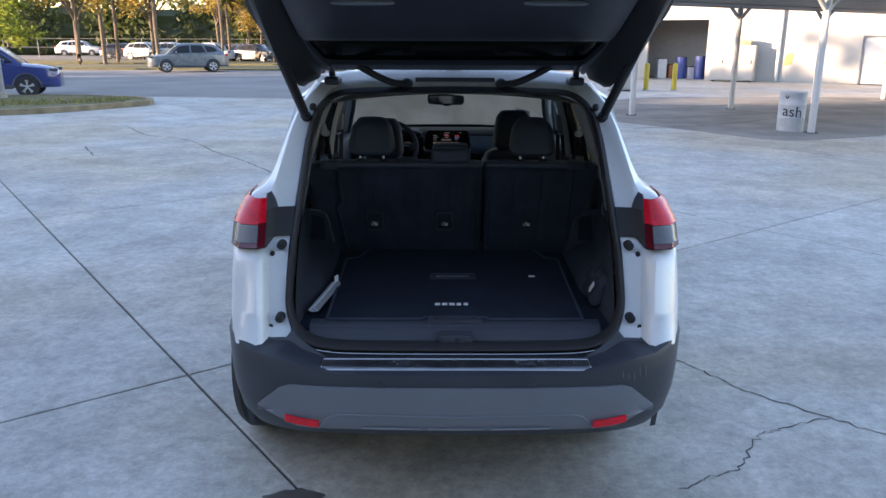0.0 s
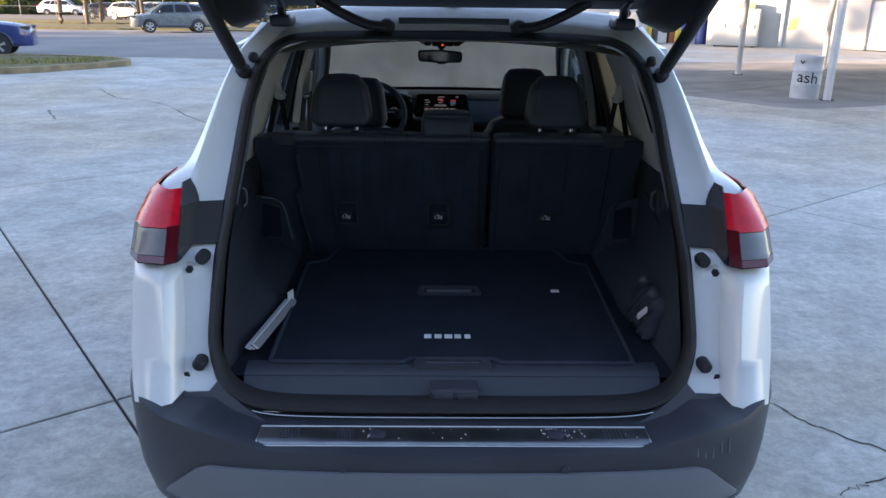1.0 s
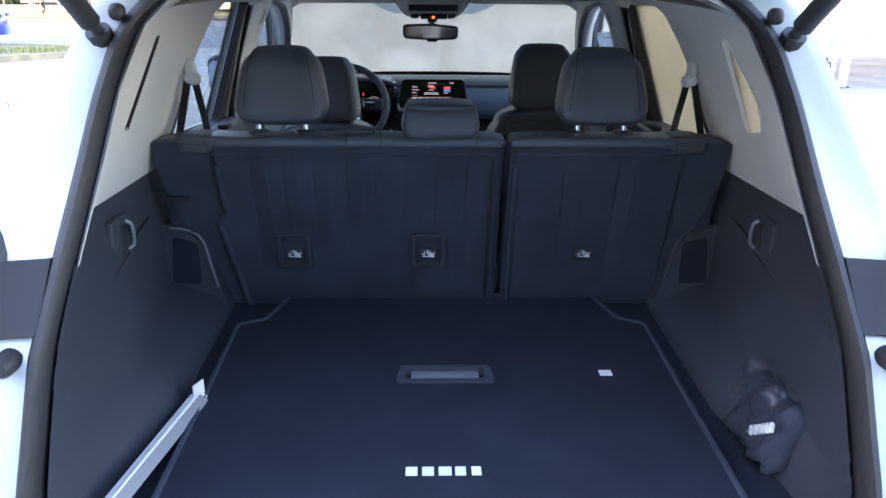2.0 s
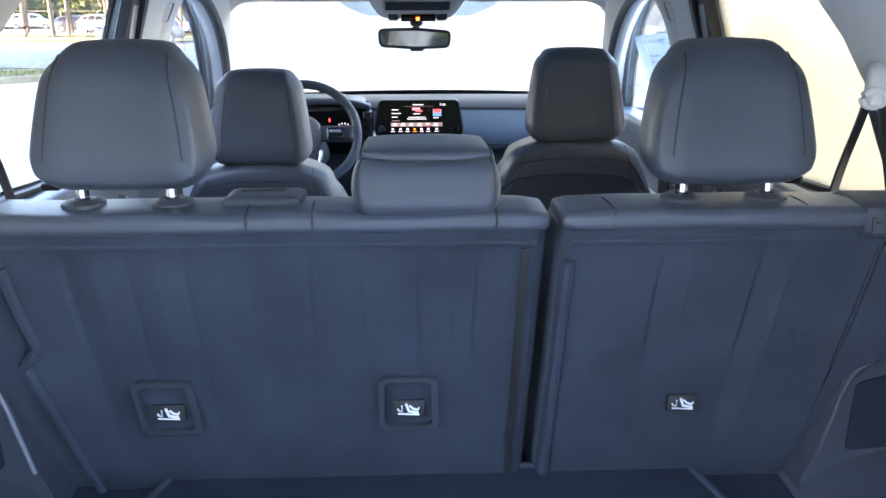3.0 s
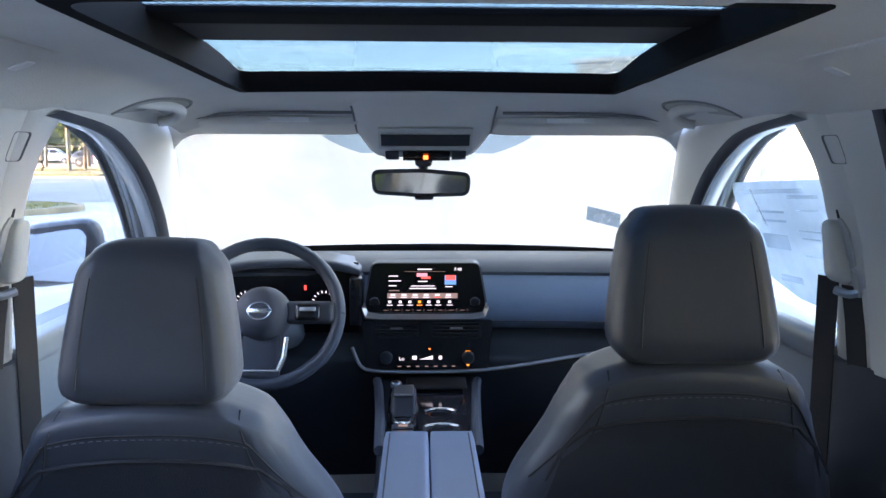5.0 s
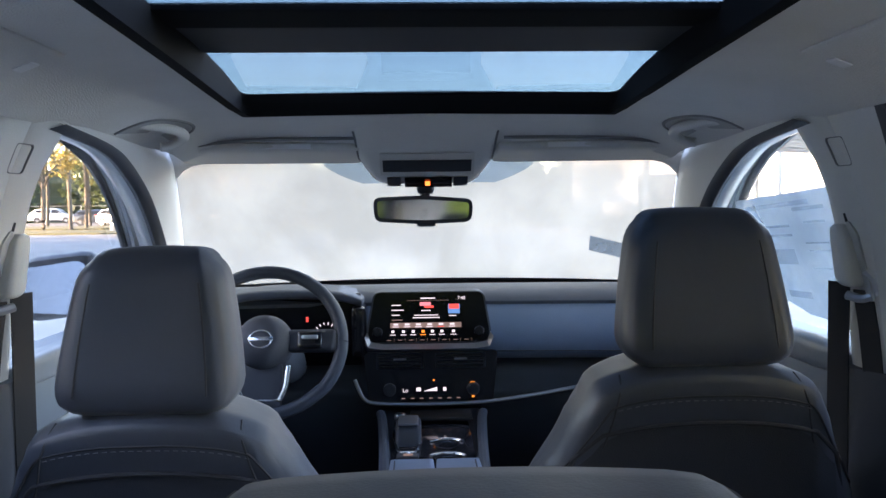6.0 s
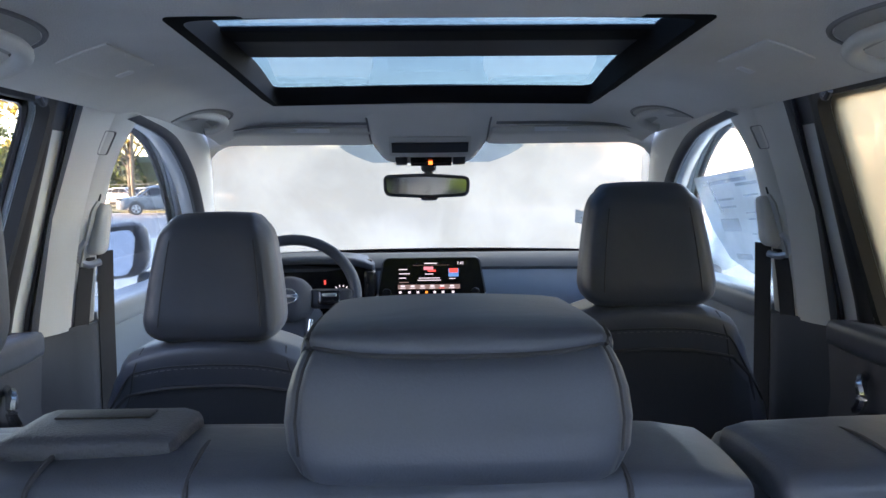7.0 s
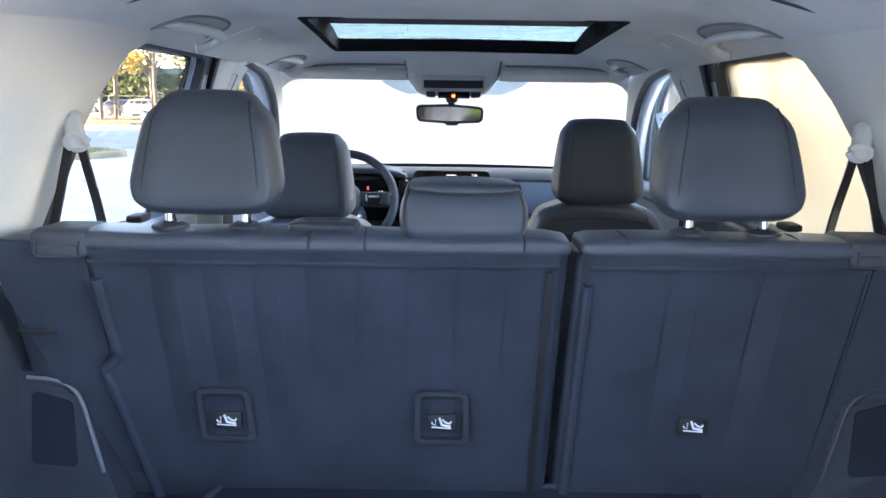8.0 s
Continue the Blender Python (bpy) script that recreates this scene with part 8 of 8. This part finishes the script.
part("roof", slab([(-9.7, -0.2), (22.2, -0.2), (22.2, 14.7), (-9.7, 14.7)], [], lambda u, v, w: wall_at(u, 6.0 + w, v), 0.2), STEELWORK, shop, "", 0)
part("bay_partition", slab([(-8.0, 0), (-1.0, 0), (-1.0, 3.6), (-8.0, 3.6)], [], lambda u, v, w: wall_at(u, v, 3.2 + w), 0.1), surface("grey_inner_wall", (0.5, 0.47, 0.44), 0.8), shop, "", 0)
part("bay_ceiling", slab([(-8.0, 0.3), (-1.0, 0.3), (-1.0, 3.15), (-8.0, 3.15)], [], lambda u, v, w: wall_at(u, 3.6 + w, v), 0.1), surface("bay_ceiling_grey", (0.3, 0.3, 0.3), 0.8), shop, "", 0)
steel_door = part("steel_door", slab([(3.68, 0.02), (4.62, 0.02), (4.62, 2.09), (3.68, 2.09)], [], lambda u, v, w: wall_at(u, v, 0.05 + w), 0.05), STEELWORK, shop, "pale steel door", 0)
part("door_frame", slab([(3.60, 0.0), (3.67, 0.0), (3.67, 2.11), (4.63, 2.11), (4.63, 0.0), (4.70, 0), (4.70, 2.18), (3.60, 2.18)], [], lambda u, v, w: wall_at(u, v, -0.02 + w), 0.05), GREY, steel_door, "", 0)
part("door_knob", spun([(0, 0), (0, 0.04), (0.06, 0.04)], wall_at(3.76, 1.0, 0.02), "y", 10), STEELWORK, steel_door)
part("downpipe", tube([wall_at(0.1, 0.05, -0.10), wall_at(0.1, 5.9, -0.10)], 0.09, 10), STEELWORK, shop, "wall downpipe")
part("rust_stain", slab(rounded([(0.35, 0.75), (0.75, 0.85), (0.80, 1.45), (0.40, 1.30)], 0.15), [], lambda u, v, w: wall_at(u, v, -0.004 + w), 0.003), surface("rust_stain", (0.50, 0.40, 0.16), 0.9, stain=0.4, patch=6), shop, "yellow rust stain", 0)

cabinet = thing("metal_locker", tuple(wall_at(-2.0, 0, -0.7)), "dented white metal locker against the workshop wall", "locker")
part("body", join(slab([(-2.85, 0.06), (-0.85, 0.06), (-0.85, 1.72), (-2.85, 1.72)], [], lambda u, v, w: wall_at(u, v, -0.95 + w), 0.85)), WALL, cabinet, "", 0)
for u in (-2.82, -2.18, -1.52):
    part("door", slab([(u, 0.10), (u + 0.62, 0.10), (u + 0.62, 1.68), (u, 1.68)], [], lambda a, b, w: wall_at(a, b, -0.975 + w), 0.022), WALL, cabinet, "", 0)
    part("handle", slab([(u + 0.50, 0.85), (u + 0.55, 0.85), (u + 0.55, 1.05), (u + 0.50, 1.05)], [], lambda a, b, w: wall_at(a, b, -1.0 + w), 0.03), BLACK, cabinet, "", 0)
for u in (-2.7, -1.0):
    part("foot", slab([(u - 0.05, 0.0), (u + 0.05, 0.0), (u + 0.05, 0.07), (u - 0.05, 0.07)], [], lambda a, b, w: wall_at(a, b, -0.9 + w), 0.7), BLACK, cabinet, "", 0)
crate = thing("crate", tuple(wall_at(-1.5, 1.72, -0.6)), "weathered wooden crate on the locker", "crate")
WOOD = surface("weathered_wood", (0.32, 0.26, 0.17), 0.85, stain=0.4, patch=8)
for k in range(4):
    part("slat", slab([(-1.9, 1.73 + k * 0.07), (-1.1, 1.73 + k * 0.07), (-1.1, 1.785 + k * 0.07), (-1.9, 1.785 + k * 0.07)], [], lambda a, b, w: wall_at(a, b, -0.8 + w), 0.5), WOOD, crate, "", 0)

for k, (u, w, h, col, nm) in enumerate(((-5.7, 1.2, 1.0, (0.62, 0.62, 0.60), "storage_box"), (-5.2, 1.6, 0.7, (0.45, 0.16, 0.06), "storage_box"), (-4.7, 1.3, 1.1, (0.04, 0.07, 0.26), "oil_drum"), (-4.2, 1.5, 0.6, (0.5, 0.5, 0.52), "storage_box"), (-3.7, 1.2, 1.15, (0.03, 0.06, 0.22), "oil_drum"))):
    c = wall_at(u, 0, w)
    o = thing(nm, c, {"storage_box": "storage box in the workshop bay", "oil_drum": "blue drum in the workshop bay"}[nm], "box" if nm == "storage_box" else "drum")
    body_bm = pillow(c[0] - 0.24, c[0] + 0.24, c[1] - 0.24, c[1] + 0.24, 0.0, h, 0.03, n=4) if nm == "storage_box" else spun([(0, 0), (0, 0.28), (h * 0.33, 0.29), (h * 0.35, 0.28), (h * 0.66, 0.29), (h * 0.68, 0.28), (h, 0.28), (h, 0)], c, "z", 18)
    part("body", body_bm, surface("clutter_paint", col, 0.5), o)
    part("lid", spun([(h, 0.0), (h + 0.02, 0.0), (h + 0.02, 0.25), (h, 0.26)], c, "z", 16), TRIM, o)

for x, y in ((8.08, 30.4), (9.22, 30.5)):
    b = thing("bollard", (x, y, 0), "yellow steel bollard before the workshop bay", "bollard", "yellow bollards")
    part("post", spun([(0, 0.0), (0, 0.10), (0.98, 0.10), (1.04, 0.08), (1.07, 0.0)], (x, y, 0), "z", 14), YELLOW, b)
    part("foot", spun([(0, 0.0), (0, 0.13), (0.03, 0.13), (0.04, 0.10)], (x, y, 0), "z", 14), CONCRETE, b)
fridge = thing("metal_cabinet", (7.05, 30.2, 0), "white metal cabinet standing by the posts", "cabinet")
part("body", pillow(6.55, 7.55, 29.9, 30.5, 0.05, 1.55, 0.02, n=4), WALL, fridge)
part("door", box(6.60, 7.50, 29.87, 29.91, 0.10, 1.50, 0.01), WALL, fridge)
part("base", box(6.6, 7.5, 29.95, 30.45, 0.0, 0.06), BLACK, fridge)

# canopy on steel posts
canopy = thing("steel_canopy", (8.0, 18.0, 0), "flat steel canopy on pale posts", "canopy")
g3, g1, g2 = Vector((4.95, 19.98, 0)), Vector((8.29, 21.97, 0)), Vector((7.79, 16.09, 0))
step = g1 - g3
across = g2 - g3
for k in range(4):
    for off in (Vector((0, 0, 0)), across):
        b = g3 + step * k + off
        part("post", tube([b, b + Vector((0, 0, 2.80))], 0.075, 10), STEELWORK, canopy, "pale steel post")
        part("post_foot", spun([(0, 0), (0, 0.14), (0.02, 0.14)], tuple(b), "z", 8), BLACK, canopy)
        for s in (-1, 1):
            part("brace", tube([b + Vector((0, 0, 2.45)), b + step.normalized() * 0.42 * s + Vector((0, 0, 2.80))], 0.05, 8), STEELWORK, canopy)
for off in (Vector((0, 0, 0)), across):
    a, b = g3 - step * 0.15 + off, g3 + step * 3.15 + off
    part("beam", tube([a + Vector((0, 0, 2.84)), b + Vector((0, 0, 2.84))], 0.09, 4), STEELWORK, canopy)
def canopy_at(u, v, w):
    p = g3 + step * u + across * v
    return (p.x, p.y, 2.92 + w)
part("deck", slab([(-0.25, -0.15), (3.3, -0.15), (3.3, 1.15), (-0.25, 1.15)], [], canopy_at, 0.10), STEELWORK, canopy, "ribbed steel deck", 0)
for k in range(14):
    part("deck_rib", slab([(-0.25, -0.12 + k * 0.095), (3.3, -0.12 + k * 0.095), (3.3, -0.10 + k * 0.095), (-0.25, -0.10 + k * 0.095)], [], lambda u, v, w: canopy_at(u, v, w - 0.06), 0.06), STEELWORK, canopy, "", 0)

APRON = [(3.6, 19.2), (6.6, 14.6), (9.0, 15.6), (17.0, 20.5), (19.0, 26.5), (14.0, 27.0), (7.0, 26.6), (4.4, 24.0)]
part("asphalt_patch", slab(rounded(APRON, 0.8, 5), [], lambda u, v, w: (u, v, 0.001 + w), 0.004), surface("brown_asphalt", (0.265, 0.25, 0.225), 0.9, grain=0.6, size=25, stain=0.45, patch=0.9), ground, "dark patched asphalt", 0)
part("asphalt_lane", slab([(-70, 27.5), (-9.5, 26.2), (-2, 25.0), (2.5, 25.4), (4.5, 28.0), (6, 50), (-70, 51)], [], lambda u, v, w: (u, v, 0.0005 + w), 0.004), surface("grey_asphalt", (0.235, 0.23, 0.225), 0.9, grain=0.6, size=25, stain=0.35, patch=0.35), ground, "grey asphalt lane beyond the slabs", 0)
for pts in ([(4.6, 20.6), (7.5, 22.6), (11, 24.4), (15, 26.2)], [(5.2, 19.0), (8.5, 20.4), (12.5, 22.6)], [(4.2, 16.8), (6.6, 17.8), (9.5, 20.2)]):
    crack(pts, 0.03, int(pts[0][0] * 10))
bin_c = (7.52, 16.50, 0)
can = thing("trash_can", bin_c, "pale metal trash drum with black painted word", "trash can")
part("drum", spun([(0.0, 0.0), (0.0, 0.27), (0.27, 0.275), (0.29, 0.282), (0.31, 0.275), (0.54, 0.275), (0.56, 0.282), (0.58, 0.275), (0.80, 0.272), (0.82, 0.282), (0.84, 0.276), (0.82, 0.26), (0.10, 0.25), (0.10, 0.0)], bin_c, "z", 28), DRUM, can)
cu = bpy.data.curves.new("t", "FONT")
cu.body, cu.size, cu.extrude, cu.align_x, cu.align_y = "ash", 0.32, 0.001, "CENTER", "CENTER"
tmp = new("t", cu)
word = bpy.data.meshes.new_from_object(tmp.evaluated_get(bpy.context.evaluated_depsgraph_get()))
bpy.data.objects.remove(tmp), bpy.data.curves.remove(cu)
face = math.atan2(-16.2, -7.4)
for v in word.vertices:
    a = face + v.co.x / 0.285 + 0.05
    v.co = Vector((bin_c[0] + 0.284 * math.cos(a), bin_c[1] + 0.284 * math.sin(a), 0.42 + v.co.y - 0.10 * v.co.x))
word.materials.clear()
part("painted_word", word, surface("black_spray_paint", (0.02, 0.02, 0.022), 0.6), can, "black painted letters", 0)
part("painted_mark", tube([(bin_c[0] + 0.283 * math.cos(face - 0.55 + t), bin_c[1] + 0.283 * math.sin(face - 0.55 + t), 0.76 - 0.9 * t * (0.25 - t) * 4) for t in np.linspace(0, 0.25, 7)], 0.012, 5), surface("black_spray_paint", (0.02, 0.02, 0.022), 0.6), can)

# ---- concrete slabs of the lot ----
A0, B0, DA, DB, GAP = 1.257, 4.20, 5.83, 4.86, 0.0075
bm = bmesh.new()
v1 = [bm.verts.new(lot(a, b, z)) for a, b, z in ((GAP, GAP, -0.02), (DA - GAP, GAP, -0.02), (DA - GAP, DB - GAP, -0.02), (GAP, DB - GAP, -0.02))]
v2 = [bm.verts.new(lot(a, b, -0.004)) for a, b in ((GAP, GAP), (DA - GAP, GAP), (DA - GAP, DB - GAP), (GAP, DB - GAP))]
e = GAP + 0.005
v3 = [bm.verts.new(lot(a, b, 0.0)) for a, b in ((e, e), (DA - e, e), (DA - e, DB - e), (e, DB - e))]
for lo, hi in ((v1, v2), (v2, v3)):
    for k in range(4):
        bm.faces.new((lo[k], lo[(k + 1) % 4], hi[(k + 1) % 4], hi[k]))
bm.faces.new(v3)
part("joint_bed", loft([[lot(A0 - 4 * DA, b, -0.017), lot(A0 + 6 * DA, b, -0.017)] for b in (B0 - 4 * DB, B0 + 7 * DB)]), JOINT, ground, "dark joint filler between the slabs", 0)
slab_mesh = finish(bm, 0)
slab_mesh.materials.append(CONCRETE)
for i in range(-4, 6):
    for j in range(-4, 7):
        p = lot(A0 + DA * i, B0 + DB * j)
        ob = new("slab", slab_mesh)
        hang(ob, ground)
        ob.location = (p[0], p[1], 0)
